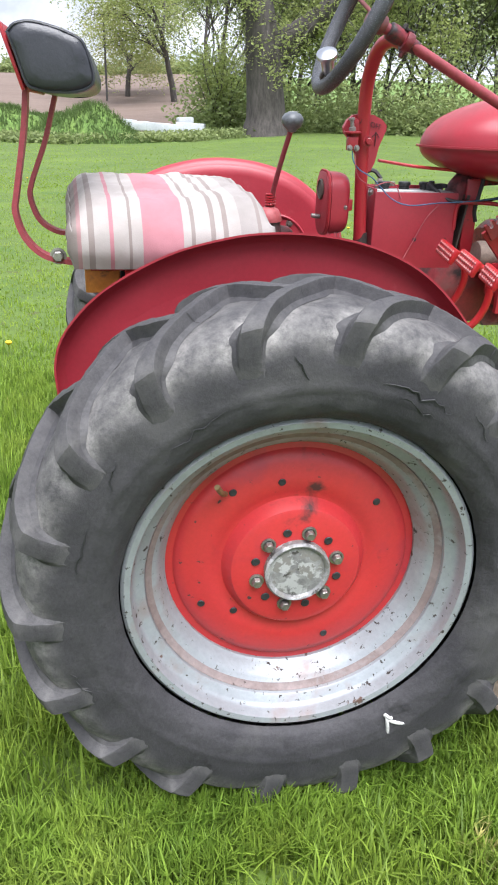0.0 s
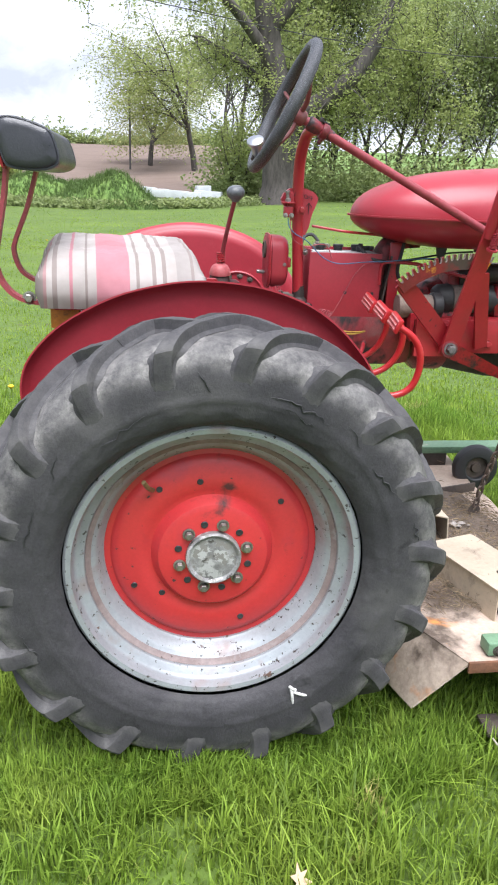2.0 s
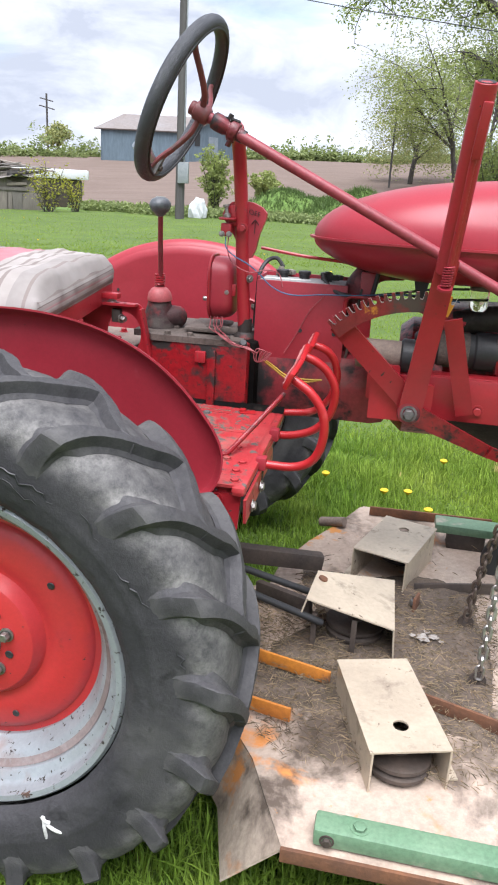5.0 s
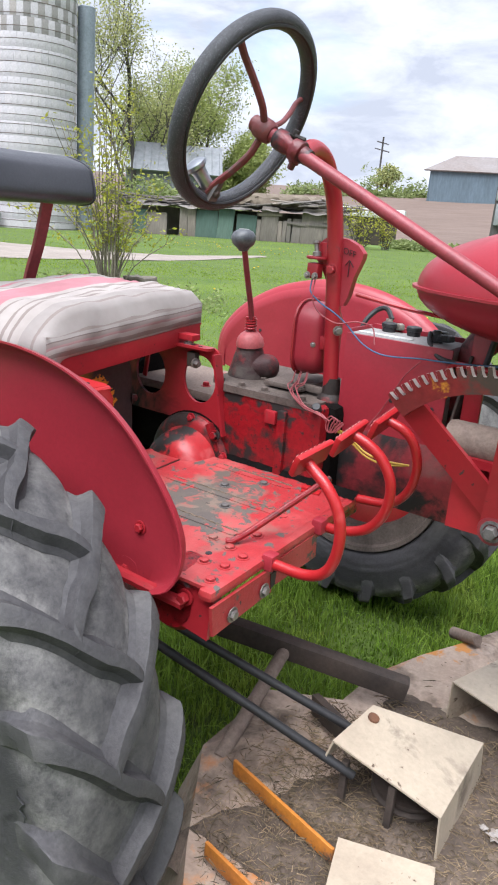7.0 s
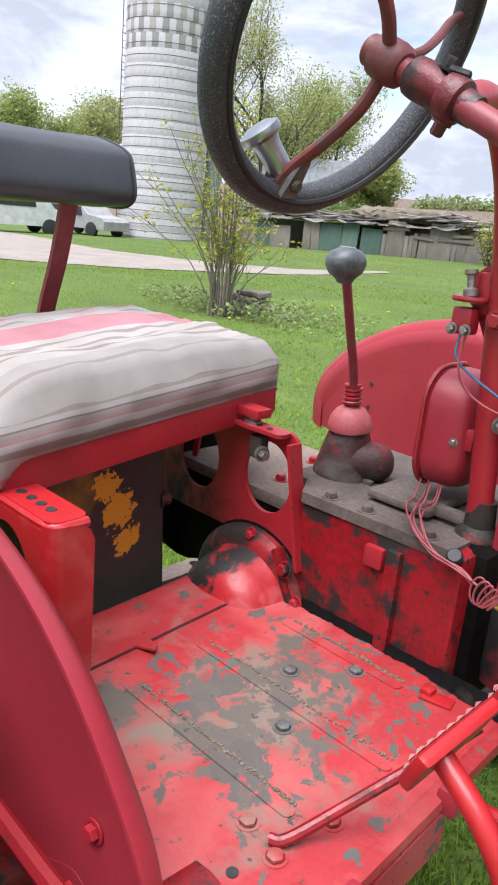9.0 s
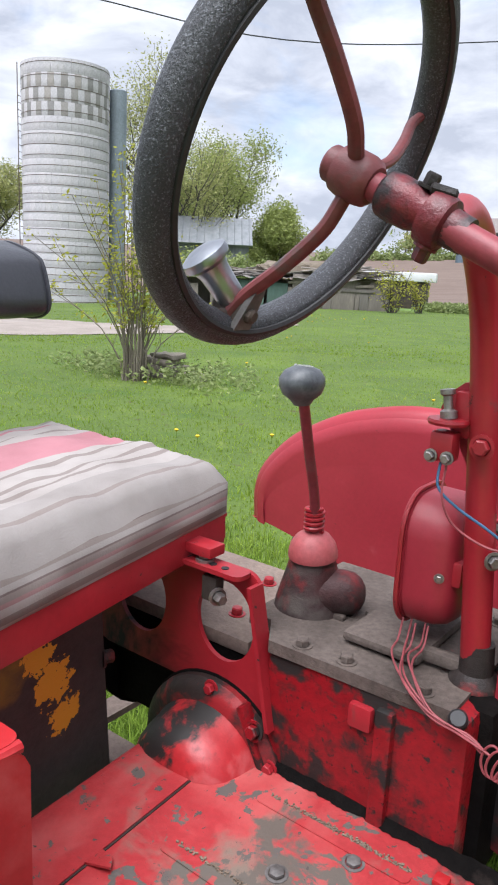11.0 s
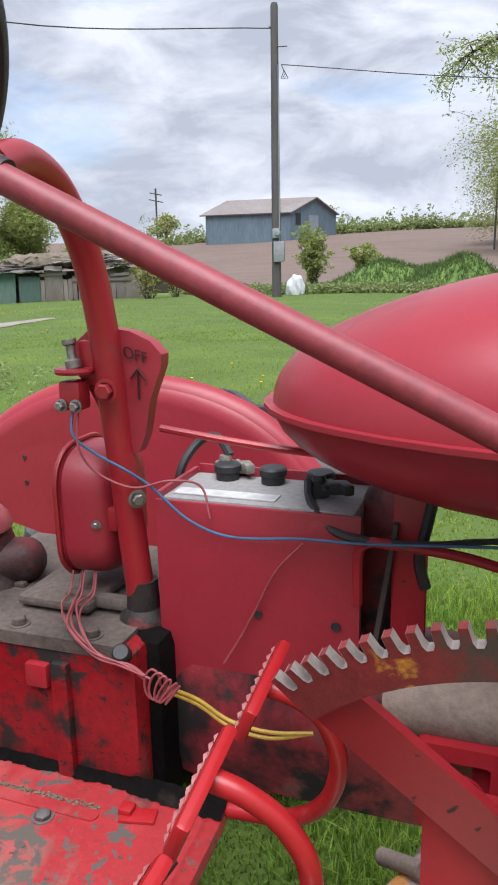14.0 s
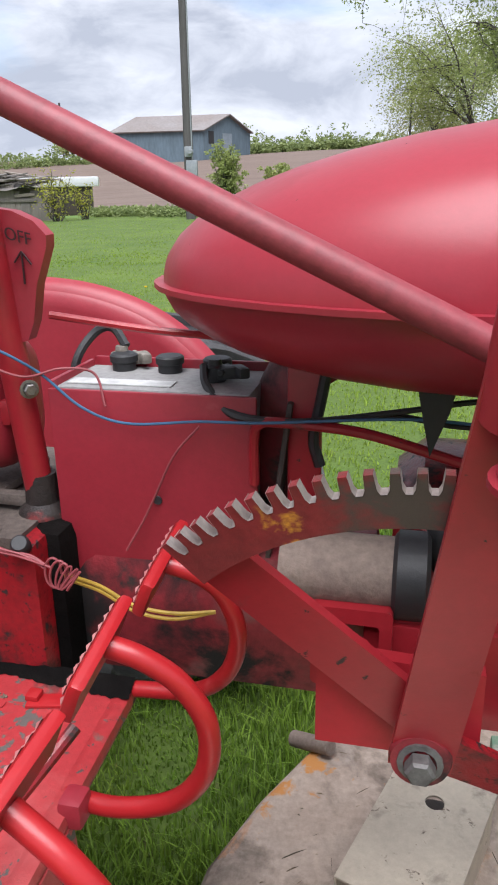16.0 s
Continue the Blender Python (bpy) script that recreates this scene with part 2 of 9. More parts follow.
m_grease = material("greasy_black_casting", (0.018, 0.015, 0.014), (0.04, 0.03, 0.027), 0.55, spec=0.3, scale=9, fine=90, bump=0.5, fine_amount=0.35, layers=[((0.075, 0.062, 0.055), 12, 0.54, 0.7, 0.85), ((0.22, 0.02, 0.02), 9, 0.62, 0.70, 0.5)])
m_greycast = material("dusty_grey_casting", (0.150, 0.120, 0.104), (0.070, 0.055, 0.047), 0.85, spec=0.3, scale=7, fine=130, bump=0.5, fine_amount=0.35, layers=[((0.24, 0.03, 0.03), 10, 0.64, 0.70, 0.5)])
m_rubber = material("worn_tyre_rubber", (0.029, 0.028, 0.032), (0.049, 0.047, 0.051), 0.62, spec=0.28, scale=5, fine=160, bump=0.3, fine_amount=0.3, layers=[((0.085, 0.083, 0.08), 4, 0.55, 0.80, 0.85), ((0.012, 0.012, 0.013), 13, 0.64, 0.74, 0.7)])
_nt = m_rubber.node_tree
_att = _nt.nodes.new("ShaderNodeAttribute")
_att.attribute_name = "dust"
_b = _nt.nodes["Principled BSDF"]
_old = _b.inputs["Base Color"].links[0].from_socket
_co = _nt.nodes.new("ShaderNodeTexCoord").outputs["Object"]
_n1 = noise_node(_nt, _co, 34, 10, 0.80)
_r1 = ramp_node(_nt, [(0.36, (0.12, 0.12, 0.12)), (0.68, (1, 1, 1))])
_nt.links.new(_n1.outputs["Fac"], _r1.inputs["Fac"])
_nt.links.new(mixed(_nt, mixed(_nt, 1.0, _r1.outputs["Color"], _att.outputs["Color"], "MULTIPLY"), _old, (0.30, 0.288, 0.272)), _b.inputs["Base Color"])
m_silver = material("silver_rim_paint", (0.31, 0.335, 0.355), (0.25, 0.262, 0.275), 0.46, metal=0.3, scale=6, fine=90, bump=0.1, fine_amount=0.12, layers=[((0.24, 0.19, 0.18), 5, 0.54, 0.68, 0.6), ((0.11, 0.065, 0.05), 26, 0.66, 0.70, 0.8), ((0.045, 0.036, 0.032), 75, 0.61, 0.65, 0.8)])
m_rimdirt = material("brown_rim_dirt", (0.25, 0.205, 0.20), (0.16, 0.115, 0.105), 0.7, metal=0.1, scale=9, fine=80, bump=0.2, layers=[((0.33, 0.345, 0.36), 6, 0.55, 0.68, 0.5), ((0.06, 0.045, 0.04), 40, 0.63, 0.68, 0.8)])
m_red_disc = material("bright_red_wheel_paint", (0.50, 0.032, 0.034), (0.43, 0.032, 0.038), 0.36, scale=4, fine=110, bump=0.06, fine_amount=0.1, layers=[((0.33, 0.03, 0.045), 7, 0.56, 0.72, 0.4), ((0.07, 0.022, 0.022), 14, 0.58, 0.72, 0.6, (0.0, 0.07, 0.68), 0.13), ((0.05, 0.03, 0.03), 40, 0.67, 0.70, 0.7)])
m_padtread = material("worn_pad_tread", (0.50, 0.22, 0.21), (0.36, 0.10, 0.10), 0.5, scale=30, fine=150, bump=0.1)
m_bolt = material("dull_grey_bolt", (0.17, 0.16, 0.155), (0.09, 0.082, 0.078), 0.6, metal=0.4, scale=40, fine=200, bump=0.15)
m_steel = material("bare_steel", (0.42, 0.40, 0.38), (0.22, 0.20, 0.19), 0.4, metal=0.85, scale=40, fine=200, bump=0.1)
m_chrome = material("dulled_chrome", (0.50, 0.52, 0.56), (0.33, 0.345, 0.37), 0.34, metal=1.0, scale=20, fine=200, bump=0.03, fine_amount=0.05)
m_cap = material("silver_hub_cap_paint", (0.30, 0.295, 0.295), (0.12, 0.115, 0.115), 0.45, metal=0.15, scale=38, fine=120, bump=0.35, layers=[((0.40, 0.395, 0.395), 30, 0.51, 0.55, 0.4), ((0.20, 0.19, 0.175), 55, 0.52, 0.56, 0.6), ((0.06, 0.055, 0.05), 34, 0.60, 0.64, 0.7)])
m_black = material("black_rubber", (0.018, 0.018, 0.02), (0.03, 0.03, 0.032), 0.55, scale=10, fine=150, bump=0.1)
m_wheelgrip = material("black_pebbled_grip", (0.028, 0.03, 0.036), (0.05, 0.052, 0.06), 0.42, scale=14, fine=420, bump=0.6, fine_amount=0.35, layers=[((0.17, 0.18, 0.205), 560, 0.55, 0.64, 0.45), ((0.018, 0.018, 0.022), 760, 0.56, 0.66, 0.7)])
m_vinyl = material("black_vinyl", (0.028, 0.029, 0.036), (0.045, 0.046, 0.055), 0.34, scale=6, fine=160, bump=0.18, fine_amount=0.15)
m_wire_blue = material("blue_wire", (0.05, 0.15, 0.28), None, 0.45, bump=0)
m_wire_red = material("red_wire", (0.34, 0.07, 0.08), None, 0.5, bump=0)
m_wire_yellow = material("yellow_wire", (0.55, 0.36, 0.05), None, 0.5, bump=0)
m_battery = material("grey_battery_case", (0.27, 0.265, 0.26), (0.36, 0.35, 0.34), 0.55, scale=9, fine=140, bump=0.1)
m_white_label = material("white_paper_label", (0.68, 0.68, 0.66), (0.5, 0.5, 0.49), 0.6, scale=16, bump=0)
m_quadrant = material("worn_quadrant_steel", (0.26, 0.022, 0.026), (0.17, 0.028, 0.028), 0.5, metal=0.1, scale=11, fine=90, bump=0.3, layers=[((0.075, 0.055, 0.047), 6, 0.48, 0.55, 0.6, (0.80, 0.62, 1.12), 0.20), ((0.62, 0.27, 0.03), 16.0, 0.60, 0.66, 0.5, (0.665, 0.63, 1.085), 0.085, -0.3), ((0.62, 0.27, 0.03), 18.0, 0.47, 0.53, 0.5, (0.825, 0.61, 1.128), 0.075, -0.3)])
m_tooth = material("bare_tooth_metal", (0.55, 0.50, 0.47), (0.36, 0.30, 0.27), 0.45, metal=0.6, scale=20, fine=120, bump=0.15)
m_deck = material("rusty_dirty_deck_steel", (0.40, 0.30, 0.235), (0.47, 0.38, 0.31), 0.75, metal=0.1, scale=3.2, fine=70, bump=0.35, fine_amount=0.25, layers=[((0.10, 0.075, 0.058), 5, 0.50, 0.64, 0.95), ((0.50, 0.20, 0.06), 5.0, 0.61, 0.71, 0.8), ((0.50, 0.22, 0.06), 22, 0.53, 0.60, 0.8, (0.54, 1.24, 0.25), 0.08), ((0.50, 0.22, 0.06), 22, 0.53, 0.60, 0.8, (0.59, 1.35, 0.25), 0.08), ((0.55, 0.22, 0.06), 7, 0.52, 0.62, 0.8, (0.50, 0.24, 0.25), 0.2), ((0.38, 0.31, 0.26), 9, 0.64, 0.75, 0.7)])
m_dirt = material("dry_dirt_and_clippings", (0.085, 0.064, 0.05), (0.165, 0.125, 0.095), 0.95, scale=14, fine=120, bump=0.9, fine_amount=0.4)
m_boxtan = material("bare_tan_sheet_steel", (0.56, 0.475, 0.365), (0.46, 0.385, 0.295), 0.5, metal=0.35, scale=7, fine=80, bump=0.1, fine_amount=0.12, layers=[((0.20, 0.16, 0.125), 9, 0.56, 0.70, 0.7), ((0.13, 0.09, 0.065), 40, 0.64, 0.70, 0.8)])
m_green = material("faded_green_paint", (0.12, 0.22, 0.13), (0.17, 0.27, 0.17), 0.5, scale=8, fine=90, bump=0.1, layers=[((0.36, 0.33, 0.27), 10, 0.60, 0.70, 0.8)])
m_orange = material("worn_orange_paint", (0.55, 0.21, 0.025), (0.44, 0.15, 0.025), 0.55, scale=9, fine=80, bump=0.25, layers=[((0.12, 0.07, 0.05), 16, 0.58, 0.66, 0.9)])
m_rust = material("rusted_steel", (0.20, 0.085, 0.04), (0.11, 0.055, 0.035), 0.85, metal=0.1, scale=12, fine=90, bump=0.4)
m_darksteel = material("dark_frame_steel", (0.045, 0.036, 0.032), (0.10, 0.075, 0.06), 0.7, metal=0.2, scale=8, fine=90, bump=0.3)
m_chain = material("galvanised_chain", (0.52, 0.50, 0.48), (0.30, 0.27, 0.25), 0.35, metal=0.9, scale=40, fine=200, bump=0.1)
m_darkchain = material("rusty_dark_chain", (0.13, 0.10, 0.09), (0.20, 0.15, 0.12), 0.6, metal=0.6, scale=40, fine=200, bump=0.1)
m_spoke = material("dull_red_brown_paint", (0.20, 0.042, 0.045), (0.13, 0.035, 0.035), 0.5, scale=14, fine=110, bump=0.15, layers=[((0.09, 0.075, 0.07), 16, 0.52, 0.66, 0.7)])
m_dullred = material("dull_dusty_red_paint", (0.27, 0.042, 0.055), (0.22, 0.032, 0.042), 0.48, scale=6, fine=100, bump=0.08, layers=[((0.17, 0.09, 0.085), 9, 0.58, 0.76, 0.6)])
m_knob = material("worn_grey_black_knob", (0.055, 0.06, 0.07), (0.13, 0.14, 0.15), 0.38, scale=60, fine=160, bump=0.1)
m_ink = material("black_marker_ink", (0.03, 0.008, 0.01), None, 0.6, bump=0)
m_brass = material("tarnished_brass", (0.32, 0.24, 0.12), (0.18, 0.13, 0.07), 0.5, metal=0.7, scale=40, bump=0.1)
m_leadclamp = material("corroded_lead_clamp", (0.30, 0.27, 0.23), (0.16, 0.14, 0.12), 0.7, metal=0.3, scale=60, fine=200, bump=0.5)
m_glass = bpy.data.materials.new("sediment_bowl_glass")
m_glass.use_nodes = True
_g = m_glass.node_tree.nodes["Principled BSDF"]
_g.inputs["Transmission Weight"].default_value, _g.inputs["Roughness"].default_value, _g.inputs["Base Color"].default_value = 1.0, 0.05, (0.9, 0.88, 0.75, 1)
m_tan_tape = material("white_chalk_paint", (0.72, 0.71, 0.69), None, 0.8, bump=0)

# seat cloth: stripes that run across the seat
m_cloth = bpy.data.materials.new("striped_seat_cloth")
m_cloth.use_nodes = True
nt = m_cloth.node_tree
b = nt.nodes["Principled BSDF"]
co = nt.nodes.new("ShaderNodeTexCoord").outputs["UV"]
sx = nt.nodes.new("ShaderNodeSeparateXYZ")
nt.links.new(co, sx.inputs[0])
GREYW, PINK, TAUPE, LIGHT, CHAR, ROSE = (0.26, 0.238, 0.226), (0.345, 0.15, 0.172), (0.20, 0.168, 0.155), (0.315, 0.288, 0.272), (0.13, 0.097, 0.092), (0.27, 0.16, 0.16)
stripes = [(0.0, TAUPE), (0.02, LIGHT), (0.03, CHAR), (0.038, TAUPE), (0.06, GREYW), (0.085, CHAR), (0.092, TAUPE), (0.115, ROSE), (0.13, LIGHT), (0.16, TAUPE), (0.18, LIGHT), (0.24, PINK), (0.255, LIGHT), (0.30, LIGHT), (0.315, TAUPE), (0.325, LIGHT), (0.37, PINK), (0.53, LIGHT), (0.56, TAUPE), (0.575, LIGHT), (0.64, TAUPE), (0.66, LIGHT), (0.69, TAUPE), (0.71, LIGHT), (0.76, GREYW), (0.83, TAUPE), (0.845, GREYW), (0.90, CHAR), (0.92, GREYW), (0.95, TAUPE)]
rp = nt.nodes.new("ShaderNodeValToRGB")
rp.color_ramp.interpolation = "CONSTANT"
while len(rp.color_ramp.elements) < len(stripes):
    rp.color_ramp.elements.new(0.5)
for e, (p_, c_) in zip(rp.color_ramp.elements, stripes):
    e.position, e.color = p_, (*c_, 1)
fr = nt.nodes.new("ShaderNodeMath")
fr.operation = "FRACT"
nt.links.new(sx.outputs["X"], fr.inputs[0])
nt.links.new(fr.outputs["Value"], rp.inputs["Fac"])
oc = nt.nodes.new("ShaderNodeTexCoord").outputs["Object"]
nz = noise_node(nt, oc, 9, 6)
rz = ramp_node(nt, [(0.34, (0.82, 0.80, 0.79)), (0.66, (1.05, 1.05, 1.05))])
nt.links.new(nz.outputs["Fac"], rz.inputs["Fac"])
nf = noise_node(nt, oc, 420, 2)
nt.links.new(mixed(nt, 1.0, rp.outputs["Color"], rz.outputs["Color"], "MULTIPLY"), b.inputs["Base Color"])
b.inputs["Roughness"].default_value = 0.92
bp = nt.nodes.new("ShaderNodeBump")
bp.inputs["Strength"].default_value, bp.inputs["Distance"].default_value = 0.28, 0.002
nt.links.new(nf.outputs["Fac"], bp.inputs["Height"])
nt.links.new(bp.outputs["Normal"], b.inputs["Normal"])

# ---- mesh helpers ----


def link_mesh(name, bm, mat, smooth=35.0):
    bmesh.ops.recalc_face_normals(bm, faces=bm.faces[:])
    me = bpy.data.meshes.new(name)
    bm.to_mesh(me)
    bm.free()
    me.materials.append(mat)
    if smooth:
        me.polygons.foreach_set("use_smooth", [True] * len(me.polygons))
        me.set_sharp_from_angle(angle=radians(smooth))
    return me


def part(name, bm, mat, parent, label="", smooth=35.0):
    ob = new(name, link_mesh(name, bm, mat, smooth))
    if parent:
        ob.parent = parent
        ob.matrix_parent_inverse = parent.matrix_basis.inverted() if parent.parent is None else Matrix.Identity(4)
    if label:
        ob["label"] = label
    return ob


def thing(name, at, label, category, group=""):
    ob = new(name)
    ob.location = at
    ob.empty_display_size = 0.1
    bpy.context.view_layer.update()
    return tagged(ob, label, category, group)


def single(name, bm, mat, label, category, group="", kind="", smooth=35.0):
    return tagged(part(name, bm, mat, None, "", smooth), label, category, group, kind)


def add_box(bm, c, s, bevel=0.0, m=None):
    """A box at c with sizes s, its edges rounded, turned by m about its centre."""
    r = bmesh.ops.create_cube(bm, size=1.0)
    vs = r["verts"]
    for v in vs:
        v.co = Vector((v.co.x * s[0], v.co.y * s[1], v.co.z * s[2]))
    if bevel:
        es = list({e for v in vs for e in v.link_edges})
        q = bmesh.ops.bevel(bm, geom=es, offset=bevel, segments=2, profile=0.6, affect="EDGES")
        vs = list({v for f_ in q["faces"] for v in f_.verts} | {v for v in vs if v.is_valid})
        vs = list({w for v in vs for e in v.link_edges for w in e.verts} | set(vs))
    t = Matrix.Translation(c) @ (m or Matrix.Identity(4))
    for v in vs:
        v.co = t @ v.co
    return vs


def box_bm(c, s, bevel=0.0, m=None):
    bm = bmesh.new()
    add_box(bm, c, s, bevel, m)
    return bm


def rot(rx=0, ry=0, rz=0):
    return pose(0, 0, 0, rx, ry, rz)


def frame_along(d):
    return Vector(d).to_track_quat("Z", "Y").to_matrix().to_4x4()


def add_lathe(bm, profile, origin, axis, seg=48, closed=False):
    """Turns (radius, height) round the axis through origin."""
    t = Matrix.Translation(origin) @ frame_along(axis)
    rings = []
    for r, h in profile:
        if r < 1e-6:
            rings.append([bm.verts.new(t @ Vector((0, 0, h)))])
        else:
            rings.append([bm.verts.new(t @ Vector((r * math.cos(a), r * math.sin(a), h))) for a in (2 * math.pi * k / seg for k in range(seg))])
    pairs = list(zip(rings, rings[1:])) + ([(rings[-1], rings[0])] if closed else [])
    for a, b_ in pairs:
        for k in range(seg):
            q = [a[k % len(a)], a[(k + 1) % len(a)], b_[(k + 1) % len(b_)], b_[k % len(b_)]]
            u = []
            for v in q:
                if v not in u:
                    u.append(v)
            if len(u) > 2:
                bm.faces.new(u)


def lathe_bm(profile, origin, axis, seg=48, closed=False):
    bm = bmesh.new()
    add_lathe(bm, profile, origin, axis, seg, closed)
    return bm


def add_rod(bm, a, b_, r, seg=14, bevel=0.002):
    a, b_ = Vector(a), Vector(b_)
    L = (b_ - a).length
    bv = min(bevel, r * 0.4, L * 0.4)
    add_lathe(bm, [(0, 0), (r - bv, 0), (r, bv), (r, L - bv), (r - bv, L), (0, L)], a, b_ - a, seg)


def rod_bm(a, b_, r, seg=14, bevel=0.002):
    bm = bmesh.new()
    add_rod(bm, a, b_, r, seg, bevel)
    return bm


def spline(pts, n=8):
    """Points on a smooth line through pts."""
    P = [Vector(p) for p in pts]
    P = [2 * P[0] - P[1]] + P + [2 * P[-1] - P[-2]]
    out = []
    for i in range(1, len(P) - 2):
        for k in range(n):
            t = k / n
            a, b_, c, d = P[i - 1], P[i], P[i + 1], P[i + 2]
            out.append(0.5 * ((2 * b_) + (c - a) * t + (2 * a - 5 * b_ + 4 * c - d) * t * t + (3 * b_ - a - 3 * c + d) * t ** 3))
    return out + [P[-2]]


def add_tube(bm, pts, r, seg=10, flat=1.0, closed=False, caps=True):
    """Sweeps a circle (or an ellipse) along pts; r is a number or one for each point."""
    P = [Vector(p) for p in pts]
    n = len(P)
    R = r if isinstance(r, (list, tuple)) else [r] * n
    up = Vector((0.13, 0.31, 1)).normalized()
    rings = []
    for i in range(n):
        d = (P[(i + 1) % n] - P[i - 1]) if closed else (P[min(i + 1, n - 1)] - P[max(i - 1, 0)])
        d.normalize()
        s = d.cross(up)
        if s.length < 1e-3:
            s = d.cross(Vector((1, 0, 0)))
        s.normalize()
        up = s.cross(d).normalized()
        rings.append([bm.verts.new(P[i] + R[i] * (s * math.cos(a) * flat + up * math.sin(a))) for a in (2 * math.pi * k / seg for k in range(seg))])
    for a, b_ in list(zip(rings, rings[1:])) + ([(rings[-1], rings[0])] if closed else []):
        for k in range(seg):
            bm.faces.new((a[k], a[(k + 1) % seg], b_[(k + 1) % seg], b_[k]))
    if caps and not closed:
        bm.faces.new(rings[0][::-1])
        bm.faces.new(rings[-1])


def tube_bm(pts, r, seg=10, flat=1.0, smooth_n=8, closed=False):
    bm = bmesh.new()
    add_tube(bm, spline(pts, smooth_n) if smooth_n else pts, r, seg, flat, closed)
    return bm


def add_plate(bm, outline, thick, to, holes=(), bevel=0.0):
    """A flat plate: outline and holes as (u, v) points; to(u, v, w) gives the place, w across the thickness."""
    loops = [outline] + list(holes)
    edges = []
    for lp in loops:
        vs = [bm.verts.new(Vector((u, v, 0))) for u, v in lp]
        edges += [bm.edges.new((vs[i], vs[(i + 1) % len(vs)])) for i in range(len(vs))]
    q = bmesh.ops.triangle_fill(bm, edges=edges, use_beauty=True)
    faces = [g for g in q["geom"] if isinstance(g, bmesh.types.BMFace)]
    e = bmesh.ops.extrude_face_region(bm, geom=faces)
    top = [g for g in e["geom"] if isinstance(g, bmesh.types.BMVert)]
    vs = {v for f_ in faces for v in f_.verts}
    tops = set(top)
    for v in tops:
        v.co.z = thick
    for v in vs | tops:
        v.co = Vector(to(v.co.x, v.co.y, v.co.z))


def plate_bm(outline, thick, to, holes=()):
    bm = bmesh.new()
    add_plate(bm, outline, thick, to, holes)
    return bm


def ring_pts(cx, cy, r, n=28, ry=None):
    return [(cx + r * math.cos(2 * math.pi * k / n), cy + (ry or r) * math.sin(2 * math.pi * k / n)) for k in range(n)]


def arc_pts(cx, cy, r, a0, a1, n=16):
    return [(cx + r * math.cos(radians(a0 + (a1 - a0) * k / n)), cy + r * math.sin(radians(a0 + (a1 - a0) * k / n))) for k in range(n + 1)]


def round_rect(x0, y0, x1, y1, r, n=5):
    return arc_pts(x1 - r, y1 - r, r, 0, 90, n) + arc_pts(x0 + r, y1 - r, r, 90, 180, n) + arc_pts(x0 + r, y0 + r, r, 180, 270, n) + arc_pts(x1 - r, y0 + r, r, 270, 360, n)


def add_hexbolt(bm, at, axis, r=0.008, h=0.006):
    add_lathe(bm, [(0, 0), (r * 1.5, 0), (r * 1.5, h * 0.2), (r * 1.1, h * 0.22)], at, axis, 14)
    add_lathe(bm, [(r, h * 0.2), (r, h * 0.85), (r * 0.8, h), (0, h)], at, axis, 6)


def hexbolt(parent, at, axis, r=0.008, h=0.006, mat=None, name="bolt"):
    bm = bmesh.new()
    add_hexbolt(bm, at, axis, r, h)
    return part(name, bm, mat or m_steel, parent)


def raw_mesh(name, verts, faces, mat, smooth=True):
    me = bpy.data.meshes.new(name)
    me.from_pydata(verts, [], faces)
    me.materials.append(mat)
    if smooth:
        me.polygons.foreach_set("use_smooth", [True] * len(me.polygons))
    return me


XZ = lambda y0: (lambda u, v, w: (u, y0 + w, v))      # plates upright, along the tractor
YZ = lambda x0: (lambda u, v, w: (x0 + w, u, v))      # plates upright, across it
XY = lambda z0: (lambda u, v, w: (u, v, z0 + w))      # plates lying flat

# ---- ground ----


def smooth01(a, b_, x):
    t = min(max((x - a) / (b_ - a), 0.0), 1.0)
    return t * t * (3 - 2 * t)


def ground_z(x, y):
    """The lawn's height: nearly level, falling a little towards the silo, rising to the tilled field."""
    d = math.hypot(x, y)
    z = -0.75 * smooth01(10, 42, -x)
    z += 0.55 * smooth01(12, 45, y) * smooth01(0, 12, x)
    z += 7.3 * smooth01(48, 152, y + 0.12 * x) + 0.02 * max(d - 160, 0)
    z += 0.03 * noise.noise((x * 0.35, y * 0.35, 0)) * smooth01(1.5, 6, d) + 0.012 * noise.noise((x * 1.7, y * 1.7, 3))
    return z - 0.012


def lawn_edge(x):
    """How far back the lawn reaches, across the view."""
    return 36 + 0.9 * x * smooth01(0, 16, x) + 1.2 * math.sin(x * 0.21) + 0.5 * math.sin(x * 0.9)


m_ground = material("mown_grass_soil", (0.066, 0.111, 0.013), (0.091, 0.142, 0.018), 0.95, scale=0.9, fine=45, bump=0.9, fine_amount=0.4, layers=[((0.103, 0.159, 0.014), 0.35, 0.50, 0.72, 0.95), ((0.041, 0.090, 0.008), 1.6, 0.54, 0.74, 0.95), ((0.124, 0.164, 0.027), 3.1, 0.60, 0.74, 0.95), ((0.058, 0.043, 0.022), 6, 0.62, 0.72, 1.0)])
m_field = material("tilled_field_soil", (0.168, 0.121, 0.098), (0.133, 0.094, 0.074), 1.0, scale=0.15, fine=2.2, bump=0.8, fine_amount=0.3, stretch=(1, 4, 1))
m_gravel = material("pale_gravel_road", (0.30, 0.26, 0.23), (0.235, 0.20, 0.175), 0.95, scale=1.4, fine=30, bump=0.6)
m_roughgrass = material("rough_bank_grass", (0.10, 0.18, 0.035), (0.15, 0.23, 0.05), 0.95, scale=0.8, fine=7, bump=1.0, fine_amount=0.45)

